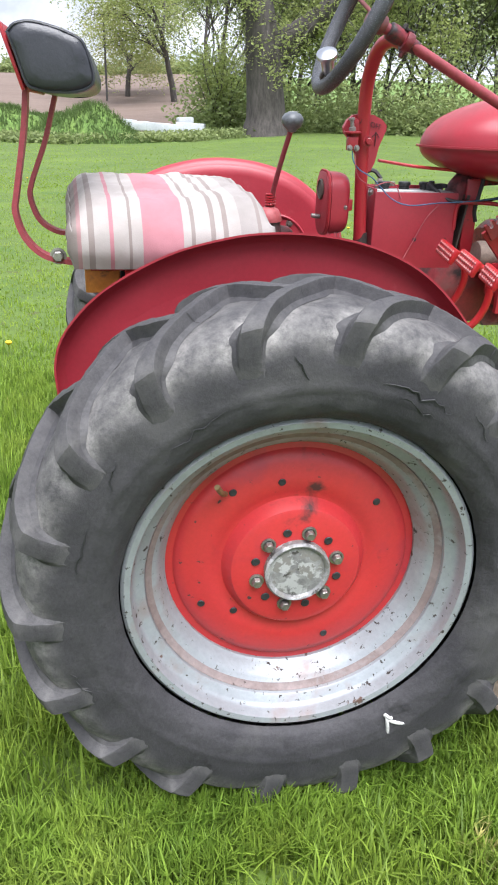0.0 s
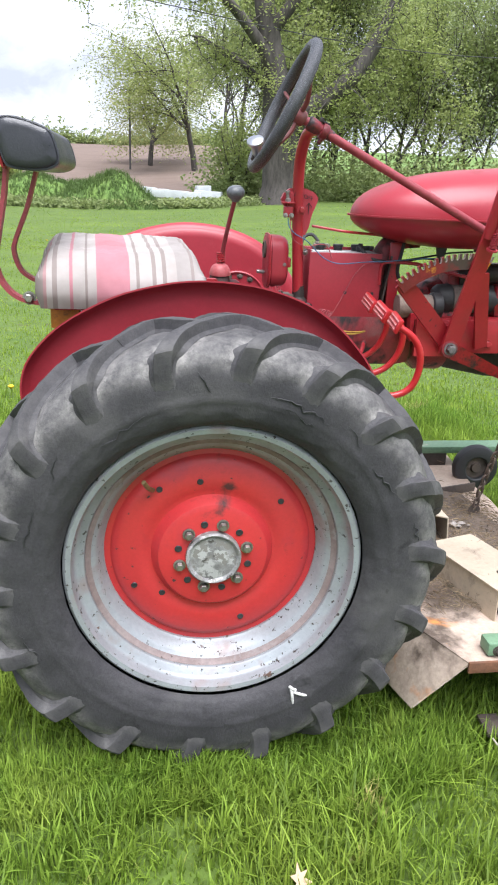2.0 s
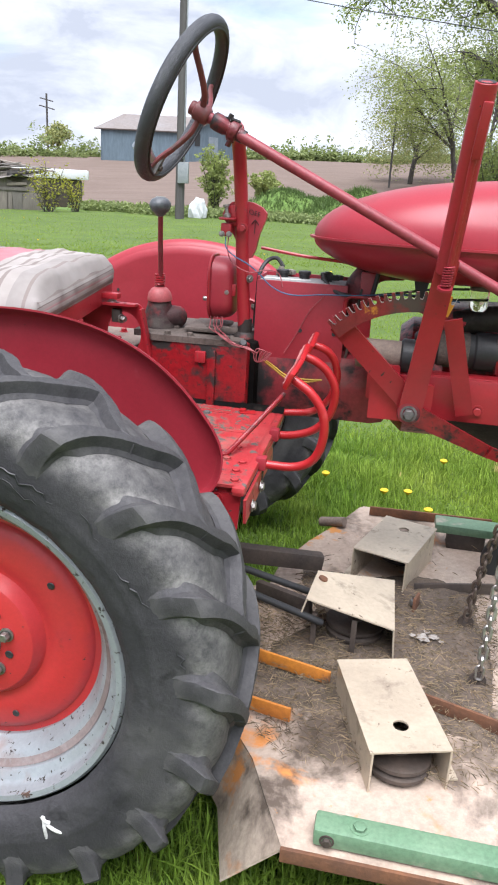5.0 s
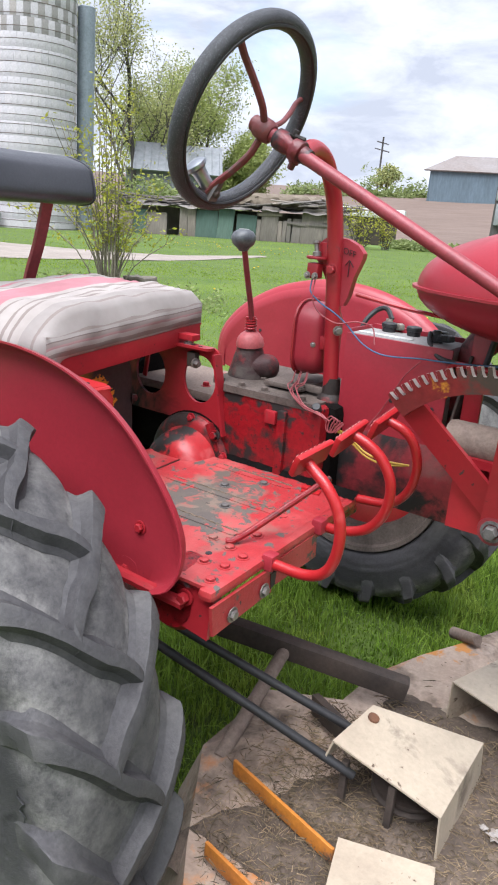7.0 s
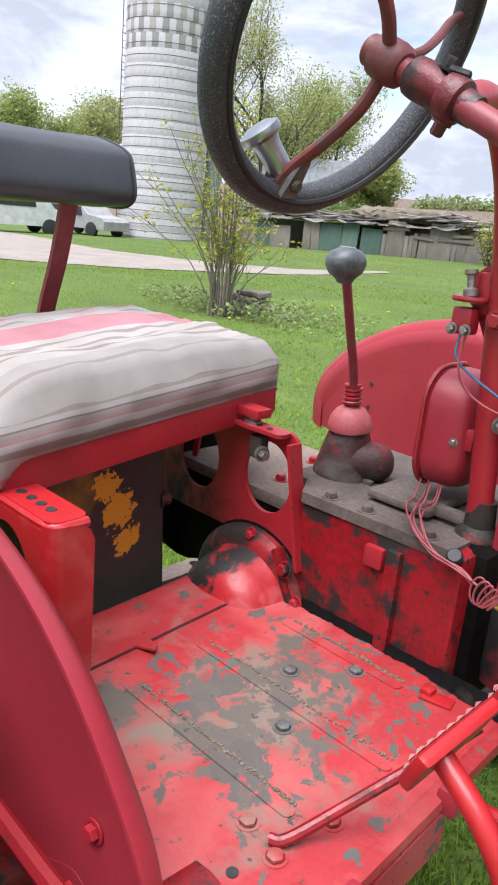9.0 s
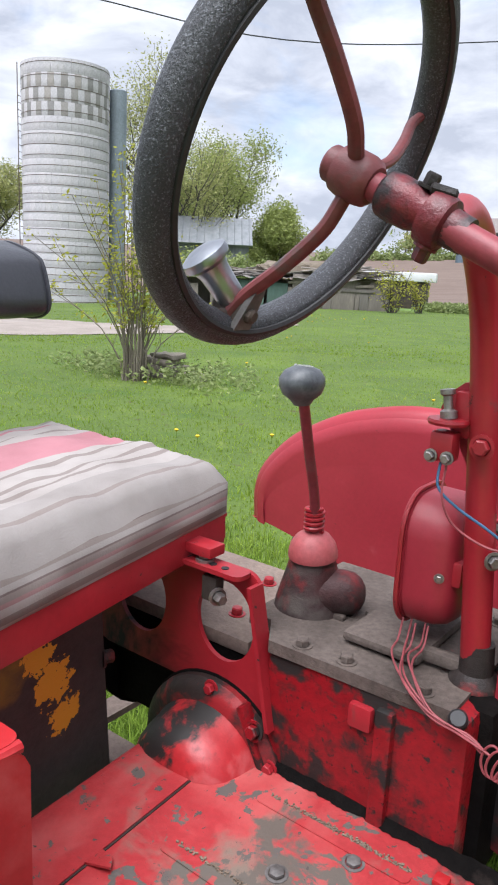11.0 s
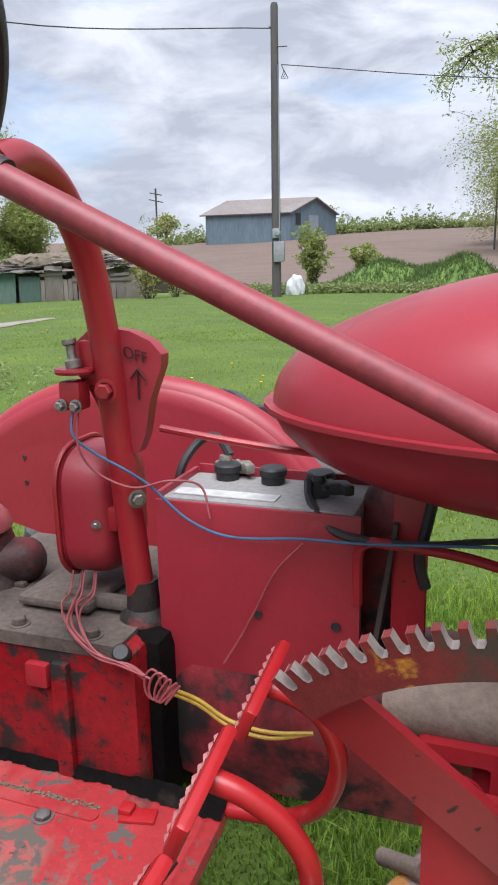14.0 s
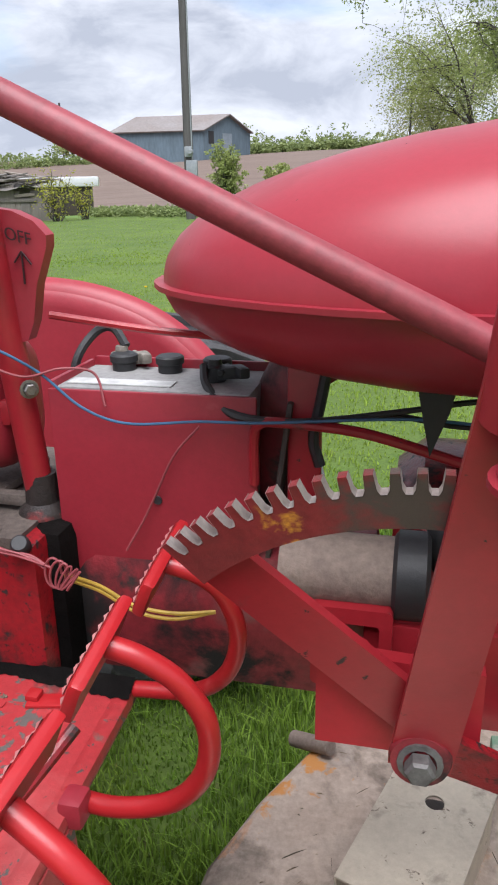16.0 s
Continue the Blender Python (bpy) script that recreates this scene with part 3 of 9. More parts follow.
xs = sorted(set([round(-3 + 0.15 * k, 3) for k in range(47)] + [round(-14 + 0.6 * k, 3) for k in range(60)] + [-400, -250, -160, -110, -80, -60, -50, -44, -38, -33, -29, -25, -22, -19, -16.5, 24, 27, 31, 36, 42, 50, 60, 80, 110, 160, 250, 400]))
ys = sorted(set([round(-2.4 + 0.15 * k, 3) for k in range(40)] + [round(4 + 0.8 * k, 3) for k in range(62)] + [-300, -120, -50, -25, -12, -7, -4, 55, 58, 62, 66, 71, 77, 84, 92, 100, 110, 120, 132, 145, 160, 175, 190, 210, 240, 300, 420, 700]))
gv = [(x, y, ground_z(x, y)) for y in ys for x in xs]
nx_ = len(xs)
gf = [(j * nx_ + i, j * nx_ + i + 1, (j + 1) * nx_ + i + 1, (j + 1) * nx_ + i) for j in range(len(ys) - 1) for i in range(nx_ - 1)]
gme = raw_mesh("ground", gv, gf, m_ground)
gme.materials.append(m_field)
gme.materials.append(m_gravel)
gme.materials.append(m_roughgrass)


for p_ in gme.polygons:
    cx, cy, _ = p_.center
    if cy > 50 and cy < 200 and not (cx > 9 + 0.06 * cy and cy < 150):
        p_.material_index = 1
    elif cy > lawn_edge(cx):
        p_.material_index = 3
ground = tagged(new("ground", gme), "mown green lawn running to a tilled field", "ground", kind="structure")

# the gravel drive, a thin sheet on the lawn
rv, rf = [], []
near_edge = spline([(-10.6, 18.6, 0), (-10.5, 15.2, 0), (-10.55, 12.8, 0), (-11.25, 10.9, 0), (-12.1, 9.3, 0), (-13.3, 8.1, 0), (-17, 4.5, 0), (-30, -8, 0), (-60, -32, 0)], 6)
far_edge = spline([(-10.9, 18.7, 0), (-11.5, 16.6, 0), (-12.1, 15.2, 0), (-13.4, 13.8, 0), (-15.8, 13.3, 0), (-19.5, 14.2, 0), (-27.8, 17.0, 0), (-46, 20, 0), (-80, 14, 0)], 6)
for k, (a, b_) in enumerate(zip(near_edge, far_edge)):
    for q_ in range(7):
        p = a.lerp(b_, q_ / 6)
        x, y = p.x + 0.10 * noise.noise((k * 0.9, q_, 9)), p.y + 0.10 * noise.noise((k * 0.9, q_, 4))
        rv.append((x, y, ground_z(x, y) + 0.035 - 0.02 * (q_ in (0, 6))))
for k in range(len(near_edge) - 1):
    for q_ in range(6):
        rf.append((k * 7 + q_, (k + 1) * 7 + q_, (k + 1) * 7 + q_ + 1, k * 7 + q_ + 1))
tagged(new("road", raw_mesh("road", rv, rf, m_gravel)), "pale gravel farm drive across the lawn", "road", kind="structure")

# ---- tractor ----
tractor = thing("tractor", (0.5, 0.9, 0.0), "old small red farm tractor standing on grass", "tractor")
HUBZ = 0.525


LUGS = 18


def tyre_profile(d):
    """Across the tyre: distance from its middle and radius, d degrees from the crown."""
    a = radians(d)
    sy = math.copysign(abs(math.sin(a)) ** (0.74 if math.cos(a) > 0 else 0.45), math.sin(a))
    sr = math.copysign(abs(math.cos(a)) ** 0.66, math.cos(a))
    return 0.125 * sy, 0.418 + (0.099 if sr > 0 else 0.097) * sr


def tyre_normal(d):
    a, b_ = tyre_profile(d - 1.5), tyre_profile(d + 1.5)
    v = Vector((-(b_[1] - a[1]), b_[0] - a[0]))
    return v.normalized()


LUG_END = -13.0     # the bars run a little past the crown


def lug_lag(d):
    return 0.37 * (1 - (1 - (min(d, 90) - LUG_END) / (90.0 - LUG_END)) ** 2.3) - 0.03


def tyre_mesh(yc, zc, seed=0):
    """The carcass of a lugged drive tyre, worn, with dust in the hollows between the lugs."""
    NT, NS = 380, 88
    verts, faces, dust = [], [], []
    rows = [(-148 + 296 * j / NS) for j in range(NS + 1)]
    shape = [(d, tyre_profile(d), tyre_normal(d)) for d in rows]
    for i in range(NT):
        th = 2 * math.pi * i / NT
        for d, (y, r), n_ in shape:
            ad = abs(d)
            ph = (th + radians(5.1) - lug_lag(ad) - 0.01) / (2 * math.pi) * LUGS + (0.5 if d > 0 else 0.0)
            off = (ph - math.floor(ph + 0.5)) * (2 * math.pi / LUGS)
            h = 0.0008 * noise.noise((th * 40, d * 0.16, 5 + seed)) + 0.002 * noise.noise((th * 9, d * 0.07, 8 + seed))
            h -= 0.004 * smooth01(0.04, 0.12, abs(off)) * (1.0 - smooth01(70, 95, ad))
            if 96 < ad < 99.5:
                h += 0.002
            dust.append((0.50 + 0.50 * smooth01(8, 45, ad)) * (1.0 - smooth01(60, 88, ad)) * (0.45 + 0.55 * smooth01(0.03, 0.12, abs(off))) + 0.03)
            verts.append(((r + n_.y * h) * math.cos(th), yc + y + n_.x * h, zc + (r + n_.y * h) * math.sin(th)))
    M = NS + 1
    for i in range(NT):
        n = (i + 1) % NT
        for j in range(NS):
            faces.append((i * M + j, i * M + j + 1, n * M + j + 1, n * M + j))
    return verts, faces, dust


def lug_bm(side, rng):
    """One worn rubber bar: a raised bar over the crown, a square shoulder, then a flat buttress that runs out in the sidewall."""
    bm = bmesh.new()
    dusty = bm.verts.layers.float.new("dust")
    rows = []
    N = 46
    for k in range(N + 1):
        d = LUG_END + (104.0 - LUG_END) * k / N
        y, r = tyre_profile(d * side)
        n_ = tyre_normal(d * side)
        half = 0.028 + 0.012 * smooth01(15, 58, d)
        H = 0.024 + 0.004 * smooth01(20, 60, d) + rng.uniform(-0.0008, 0.0008)
        if k == 0:
            half *= 0.8
            H *= 0.9
        face = 0.1290 - 0.0048 * smooth01(0.50, 0.41, r) + 0.004 * smooth01(0.488, 0.505, r)
        H = max(min(H, (face - abs(y)) / max(abs(n_.x), 0.2)), -0.0016) - 0.006 * smooth01(84, 100, d)
        foot = smooth01(48, 62, d)
        edge = 1.0 - 0.62 * foot
        row = []
        for o, hh in ((-1 - 1.1 * edge, min(-0.003, H)), (-1 - 0.35 * edge, min(H, H * 0.16)), (-1 - 0.08 * edge, H * 0.62), (-1.0, H * 0.88), (-0.90, H), (-0.3, H + 0.0008), (0.3, H + 0.0008), (0.86, H), (0.96, H * 0.88), (1 + 0.05 * edge, H * 0.55), (1 + 0.35 * edge, min(H, H * 0.16)), (1 + 1.3 * edge, min(-0.003, H))):
            th = lug_lag(d) + 0.01 + half * o + rng.uniform(-0.0006, 0.0006)
            rr = r + n_.y * hh
            v = bm.verts.new((rr * math.cos(th), y + n_.x * hh, rr * math.sin(th)))
            v[dusty] = (0.10 + 0.10 * smooth01(25, 50, d)) * (1 - 0.7 * smooth01(52, 62, d)) + 0.10 * (foot > 0.5 and o < -0.8) + 0.02
            row.append(v)
        rows.append(row)
    for a, b_ in zip(rows, rows[1:]):
        for c in range(len(a) - 1):
            bm.faces.new((a[c], a[c + 1], b_[c + 1], b_[c]))
    bm.faces.new(rows[0])
    bm.faces.new(rows[-1][::-1])
    return bm


LUG_MESH = {}
for side in (-1, 1):
    for v_ in range(3):
        LUG_MESH[side, v_] = link_mesh("lug", lug_bm(side, random.Random(v_ * 7 + side + 3)), m_rubber, 24)


def rear_wheel(yface, zc, out, seed):
    """out: -1 where the outside faces towards -y, +1 towards +y. yface: the rim's outer edge."""
    ax = (0, -out, 0)   # heights run inwards
    o = (0, yface, zc)
    rim = part("rear_wheel", lathe_bm([(0.312, -0.004), (0.323, -0.006), (0.329, 0.0), (0.330, 0.012), (0.318, 0.018), (0.318, 0.178), (0.330, 0.186), (0.327, 0.194), (0.312, 0.19), (0.306, 0.175), (0.262, 0.16), (0.248, 0.15), (0.246, 0.092), (0.252, 0.084), (0.260, 0.064), (0.267, 0.058), (0.283, 0.047), (0.2855, 0.043), (0.2865, 0.037), (0.290, 0.0335), (0.301, 0.028), (0.3055, 0.024), (0.3085, 0.017), (0.309, 0.010)], o, ax, 96, closed=True), m_silver, tractor, "silver-painted steel rim with rust spots")
    tv, tf, td = tyre_mesh(yface - out * 0.087, zc, seed)
    ty = new("tyre", raw_mesh("tyre", tv, tf, m_rubber))
    ty.parent = rim
    att = ty.data.attributes.new("dust", "FLOAT", "POINT")
    att.data.foreach_set("value", td)
    ty["label"] = "worn and cracked lugged rubber tyre"
    rng = random.Random(seed)
    for k in range(LUGS):
        for side in (-1, 1):
            lug = new("lug", LUG_MESH[side, rng.randrange(3)])
            lug.parent = ty
            turn = 360 / LUGS * (k + (0.5 if side < 0 else 0.0)) - 5.1 + rng.uniform(-0.4, 0.4)
            lug.matrix_basis = pose(0, yface - out * 0.087, zc, 0, -turn, 0)
    part("wheel_disc", lathe_bm([(0.247, 0.10), (0.232, 0.098), (0.226, 0.090), (0.21, 0.084), (0.18, 0.079), (0.158, 0.078), (0.150, 0.082), (0.140, 0.082), (0.132, 0.070), (0.124, 0.059), (0.112, 0.055), (0.05, 0.053), (0, 0.053), (0, 0.066), (0.10, 0.066), (0.15, 0.095), (0.232, 0.110), (0.247, 0.108)], o, ax, 96), m_red_disc, rim, "bright red pressed wheel disc")
    part("rust_band", lathe_bm([(0.273, 0.0530), (0.2825, 0.0465), (0.2848, 0.0427), (0.2843, 0.0420), (0.2818, 0.0458), (0.2725, 0.0523)], o, ax, 96, closed=True), m_rimdirt, rim, "band of brown dirt round the rim")
    part("hub_cap", lathe_bm([(0.063, 0.056), (0.063, 0.040), (0.059, 0.035), (0.055, 0.037), (0.052, 0.042), (0.034, 0.040), (0, 0.039)], o, ax, 40), m_cap, rim, "round silver hub cap, dented and stained")
    for k in range(6):
        a = radians(15 + 60 * k)
        at = (0.079 * math.cos(a), yface - out * 0.053, zc + 0.079 * math.sin(a))
        hexbolt(rim, at, (0, out, 0), 0.0095, 0.016, m_steel, "lug_nut")
    for k in range(6):
        a = radians(45 + 60 * k)
        at = (0.082 * math.cos(a), yface - out * 0.0515, zc + 0.082 * math.sin(a))
        part("bolt_hole", lathe_bm([(0.0085, 0), (0.007, 0.0012), (0, 0.0004)], at, (0, out, 0), 14), m_black, rim)
    for a, r, yo in ((128, 0.196, 0.079), (38, 0.196, 0.079), (205, 0.197, 0.079), (292, 0.190, 0.078), (222, 0.155, 0.077), (100, 0.175, 0.077)):
        a = radians(a)
        part("disc_hole", lathe_bm([(0.0075, 0), (0.006, 0.0014), (0, 0.0004)], (r * math.cos(a), yface - out * yo, zc + r * math.sin(a)), (0, out, 0), 14), m_black, rim)
    return rim


w_near = rear_wheel(0.0, HUBZ, -1, 3)
w_far = rear_wheel(1.945, 0.54, 1, 8)
w_far.data.materials[0] = m_greycast
w_far["label"] = "dirty grey steel rim"
# cracks in the near tyre's sidewall: from an angle and a radius to another
def crack(a0, r0, a1, r1, n, thick, seed):
    rng = random.Random(seed)
    pts = []
    for k in range(n + 1):
        f_ = k / n
        r_ = r0 + (r1 - r0) * f_ + (rng.uniform(-0.006, 0.006) if 0 < k < n else 0)
        th = radians(a0 + (a1 - a0) * f_)
        d = min((0.5 * q for q in range(110, 260)), key=lambda q: abs(tyre_profile(q)[1] - r_))
        pts.append((r_ * math.cos(th), 0.087 - tyre_profile(d)[0] - 0.0022, HUBZ + r_ * math.sin(th)))
    w = [thick * (0.35 + math.sin(math.pi * k / n)) for k in range(n + 1)]
    bm = bmesh.new()
    add_tube(bm, pts, w, 5)
    part("tyre_crack", bm, m_black, w_near)


for k, (a0, r0, a1, r1, n, thick) in enumerate(((76, 0.412, 57, 0.408, 13, 0.0013), (71, 0.396, 60, 0.388, 7, 0.0008), (37, 0.405, 26, 0.424, 8, 0.0015), (15, 0.446, 9, 0.450, 5, 0.0013), (112, 0.392, 133, 0.372, 9, 0.0008), (156, 0.408, 169, 0.404, 7, 0.0011), (96, 0.452, 93, 0.408, 6, 0.0012), (52, 0.43, 44, 0.416, 6, 0.0009), (139, 0.43, 146, 0.405, 6, 0.0009), (197, 0.44, 205, 0.425, 6, 0.0009))):
    crack(a0, r0, a1, r1, n, thick, k + 5)
# valve stem on the near wheel
part("valve_stem", tube_bm([(-0.135, 0.075, HUBZ + 0.155), (-0.145, 0.05, HUBZ + 0.17), (-0.155, 0.035, HUBZ + 0.19)], 0.0055, 8), m_brass, w_near, "short brass valve stem")
# chalk mark on the sidewall
bm = bmesh.new()
for a, b_ in (((0.180, -0.034, 0.226), (0.187, -0.036, 0.180)), ((0.184, -0.034, 0.212), (0.222, -0.035, 0.200)), ((0.176, -0.033, 0.226), (0.192, -0.034, 0.216))):
    add_tube(bm, spline([a, ((a[0] + b_[0]) / 2, a[1] - 0.004, (a[2] + b_[2]) / 2), b_], 4), 0.0035, 6, 1.0)
part("chalk_mark", bm, m_tan_tape, w_near, "white chalk mark on the sidewall")


def fender(y0, out, dz, inner):
    """Flat shell with a rolled crown. out: the side of the wheel."""
    top = [(-0.437, 0.80), (-0.440, 0.86), (-0.425, 0.915), (-0.388, 0.965), (-0.34, 1.008), (-0.273, 1.048), (-0.20, 1.080), (-0.114, 1.102), (-0.05, 1.111), (0.02, 1.112), (0.10, 1.104), (0.175, 1.086), (0.245, 1.057), (0.304, 1.018), (0.353, 0.971), (0.398, 0.915), (0.419, 0.866), (0.415, 0.815), (0.393, 0.777), (0.353, 0.756)]
    crown = [(v.x, v.y) for v in spline([(x, z, 0) for x, z in top], 3)]
    bm = bmesh.new()
    # rings: from the inner edge, over the plate, round the roll, to the lip
    cen = (-0.01, 0.72)
    n = len(crown)

    def inset(p, d):
        L = math.hypot(p[0] - cen[0], p[1] - cen[1])
        return (p[0] - (p[0] - cen[0]) / L * d, p[1] - (p[1] - cen[1]) / L * d)
    sheet = []
    for w, shift in ((0, 0.0), (1, 0.004)):
        rows = []
        inn = []
        for i in range(n):
            t = i / (n - 1) * (len(inner) - 1)
            k = min(int(t), len(inner) - 2)
            f_ = t - k
            a, b_ = inner[len(inner) - 1 - k], inner[len(inner) - 2 - k]
            inn.append((a[0] + (b_[0] - a[0]) * f_, a[1] + (b_[1] - a[1]) * f_))
        rows.append([bm.verts.new((x, y0 - out * (0.0 - shift), z + dz)) for x, z in inn])
        mid = [((a[0] + inset(c, 0.05)[0]) / 2, (a[1] + inset(c, 0.05)[1]) / 2) for a, c in zip(inn, crown)]
        rows.append([bm.verts.new((x, y0 - out * (0.0 - shift), z + dz)) for x, z in mid])
        for d, o_ in ((0.050, 0.0), (0.030, 0.002), (0.014, 0.008), (0.004, 0.018), (0.0, 0.032)):
            dd = d + (shift if o_ > 0.004 else 0)
            rows.append([bm.verts.new((inset(c, dd)[0], y0 + out * (o_ + (-shift if o_ <= 0.004 else 0)), inset(c, dd)[1] + dz)) for c in crown])
        for a, b_ in zip(rows, rows[1:]):
            for i in range(n - 1):
                bm.faces.new((a[i], a[i + 1], b_[i + 1], b_[i]))
        sheet.append(rows)
    for i in range(n - 1):
        bm.faces.new((sheet[0][-1][i], sheet[0][-1][i + 1], sheet[1][-1][i + 1], sheet[1][-1][i]))
        bm.faces.new((sheet[0][0][i], sheet[0][0][i + 1], sheet[1][0][i + 1], sheet[1][0][i]))
    return bm


near_arc = [(0.315, 0.750), (0.26, 0.746), (0.208, 0.741), (0.150, 0.742), (0.100, 0.765), (0.060, 0.795), (0.014, 0.840), (-0.05, 0.882), (-0.13, 0.895), (-0.22, 0.87), (-0.30, 0.82), (-0.36, 0.76)]
far_arc = [(0.315, 0.69), (0.20, 0.68), (0.10, 0.68), (0.0, 0.69), (-0.10, 0.71), (-0.20, 0.755), (-0.28, 0.775), (-0.35, 0.79), (-0.425, 0.803)]
f_near = part("fender", fender(0.312, -1, 0.0, near_arc), m_red_faded, tractor, "dull red sheet-steel fender with a rolled edge")
f_far = part("fender", fender(1.43, 1, 0.070, far_arc), m_red_faded, tractor, "dull red sheet-steel fender with a rolled edge")
for v in f_far.data.vertices:
    v.co.x += 0.025
for x, z in ((0.305, 0.851), (0.278, 0.768), (0.127, 0.757), (0.068, 0.815), (-0.1, 0.98)):
    hexbolt(f_near, (x, 0.311, z), (0, -1, 0), 0.008, 0.008, m_red)
for x, z in ((-0.235, 1.0), (-0.235, 0.945), (0.18, 1.08)):
    part("bolt_hole", lathe_bm([(0.005, 0), (0.0045, 0.001), (0, 0.0004)], (x, 1.4285, z + 0.0), (0, -1, 0), 12), m_black, f_far)
for x, z in ((0.192, 0.889), (0.194, 0.792)):
    part("bolt_hole", lathe_bm([(0.004, 0), (0.004, 0.001), (0, 0.0004)], (x, 0.3105, z), (0, -1, 0), 12), m_white_label, f_near)
# stiffening strip along the near fender's lower edge, and a pressed bracket on the far one
strip_o = spline([(0.012, 0.862, 0), (0.062, 0.815, 0), (0.115, 0.778, 0), (0.165, 0.764, 0), (0.225, 0.766, 0), (0.275, 0.790, 0), (0.300, 0.785, 0)], 5)
strip_i = spline([(0.016, 0.842, 0), (0.062, 0.796, 0), (0.102, 0.767, 0), (0.152, 0.744, 0), (0.208, 0.743, 0), (0.26, 0.748, 0), (0.312, 0.752, 0)], 5)
part("fender_strip", plate_bm([(p.x, p.y) for p in strip_o] + [(p.x, p.y) for p in strip_i[::-1]], 0.004, XZ(0.3075)), m_red_faded, f_near)
part("fender_bracket", plate_bm(ring_pts(0.20, 0.90, 0.115, 40), 0.006, XZ(1.421)), m_red_faded, f_far, "round pressed fender bracket")
bm = bmesh.new()
add_tube(bm, [(0.20 + 0.108 * math.cos(2 * math.pi * k / 48), 1.420, 0.90 + 0.108 * math.sin(2 * math.pi * k / 48)) for k in range(48)], 0.005, 6, closed=True)
part("bracket_bead", bm, m_red_faded, f_far)
for a in (60, 85, 110, 135):
    hexbolt(f_far, (0.20 + 0.095 * math.cos(radians(a)), 1.421, 0.90 + 0.095 * math.sin(radians(a))), (0, -1, 0), 0.008, 0.007, m_greycast)

# platform
PZ = 0.812
platform = part("platform", plate_bm(round_rect(-0.045, 0.318, 0.446, 0.80, 0.012), 0.006, XY(PZ - 0.006)), m_red_floor, tractor, "red steel foot platform with paint worn to bare metal")
part("platform_lip", box_bm((0.446, 0.553, PZ - 0.0105), (0.030, 0.490, 0.021), 0.0100), m_red_floor, platform)
part("platform_lip", box_bm((0.385, 0.333, PZ - 0.03), (0.11, 0.006, 0.058), 0.002), m_red, platform)
part("platform_lip", box_bm((-0.044, 0.56, PZ - 0.012), (0.012, 0.46, 0.026), 0.005), m_red_floor, platform)
part("platform_apron", plate_bm([(0.306, PZ - 0.024), (0.478, PZ - 0.024), (0.481, PZ - 0.072), (0.314, PZ - 0.078)], 0.006, YZ(0.459)), m_red_floor, platform)
part("platform_apron", plate_bm([(0.484, PZ - 0.020), (0.636, PZ - 0.018), (0.640, PZ - 0.070), (0.500, PZ - 0.068)], 0.006, YZ(0.455)), m_red_floor, platform)
part("apron_slot", plate_bm([(0.472, PZ - 0.034), (0.490, PZ - 0.034), (0.488, PZ - 0.060), (0.476, PZ - 0.064)], 0.004, YZ(0.4625)), m_black, platform)
for y, x0, x1 in ((0.497, 0.105, 0.37), (0.620, 0.095, 0.40), (0.745, 0.133, 0.33)):
    bm = bmesh.new()
    add_plate(bm, round_rect(x0, y - 0.008, x1, y + 0.008, 0.0075), 0.0028, XY(PZ - 0.001))
    part("floor_rib", bm, m_red_floor, platform)
    # grit lies in the groove beside each rib
    bm = bmesh.new()
    gq = random.Random(int(y * 1000))
    for k in range(200):
        gx, gw = gq.uniform(x0 + 0.01, x1 - 0.005), gq.uniform(0.0008, 0.0022)
        add_box(bm, (gx, y + 0.0085 + gq.gauss(0.003, 0.0018), PZ + 0.0010), (gw * 1.6, gw, 0.0018), 0, rot(0, 0, gq.uniform(0, 90)))
    part("grit", bm, m_grit, platform, "dry dirt in the groove")
part("floor_seam", box_bm((0.052, 0.565, PZ + 0.0008), (0.0025, 0.46, 0.0016), 0.0005), m_grease, platform)
part("floor_plate", plate_bm([(-0.040, 0.345), (0.050, 0.345), (0.050, 0.792), (-0.040, 0.792)], 0.0022, XY(PZ)), m_red_floor, platform, "rear floor sheet lapped over the front one")
# torn corner of the rear sheet
bm = bmesh.new()
add_plate(bm, [(0.050, 0.548), (0.082, 0.556), (0.072, 0.568), (0.050, 0.572)], 0.003, lambda u, v, w: (u, v, PZ + 0.001 + w + 0.20 * (u - 0.05)))
part("torn_flap", bm, m_red_floor, platform)
for x, y in ((0.386, 0.384), (0.424, 0.391), (0.432, 0.342), (0.39, 0.45), (0.345, 0.46), (0.40, 0.52), (0.279, 0.583), (0.216, 0.666), (0.272, 0.729), (0.428, 0.437)):
    hexbolt(platform, (x, y, PZ), (0, 0, 1), 0.0085, 0.005, m_red_floor if x > 0.3 else m_bolt)
for x, y in ((0.35, 0.375), (0.375, 0.41)):
    part("floor_hole", lathe_bm([(0.006, 0), (0.006, 0.001), (0, 0.0005)], (x, y, PZ), (0, 0, 1), 12), m_black, platform)
for y, z in ((0.360, 0.754), (0.451, 0.757)):
    hexbolt(platform, (0.468, y, z), (1, 0, 0), 0.009, 0.008, m_steel)
# wavy strip: greasy dirt and the crease's shade in one near-black colour
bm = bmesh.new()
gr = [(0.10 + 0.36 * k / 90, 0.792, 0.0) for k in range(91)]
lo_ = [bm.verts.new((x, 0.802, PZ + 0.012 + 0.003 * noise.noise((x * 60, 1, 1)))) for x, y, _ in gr]
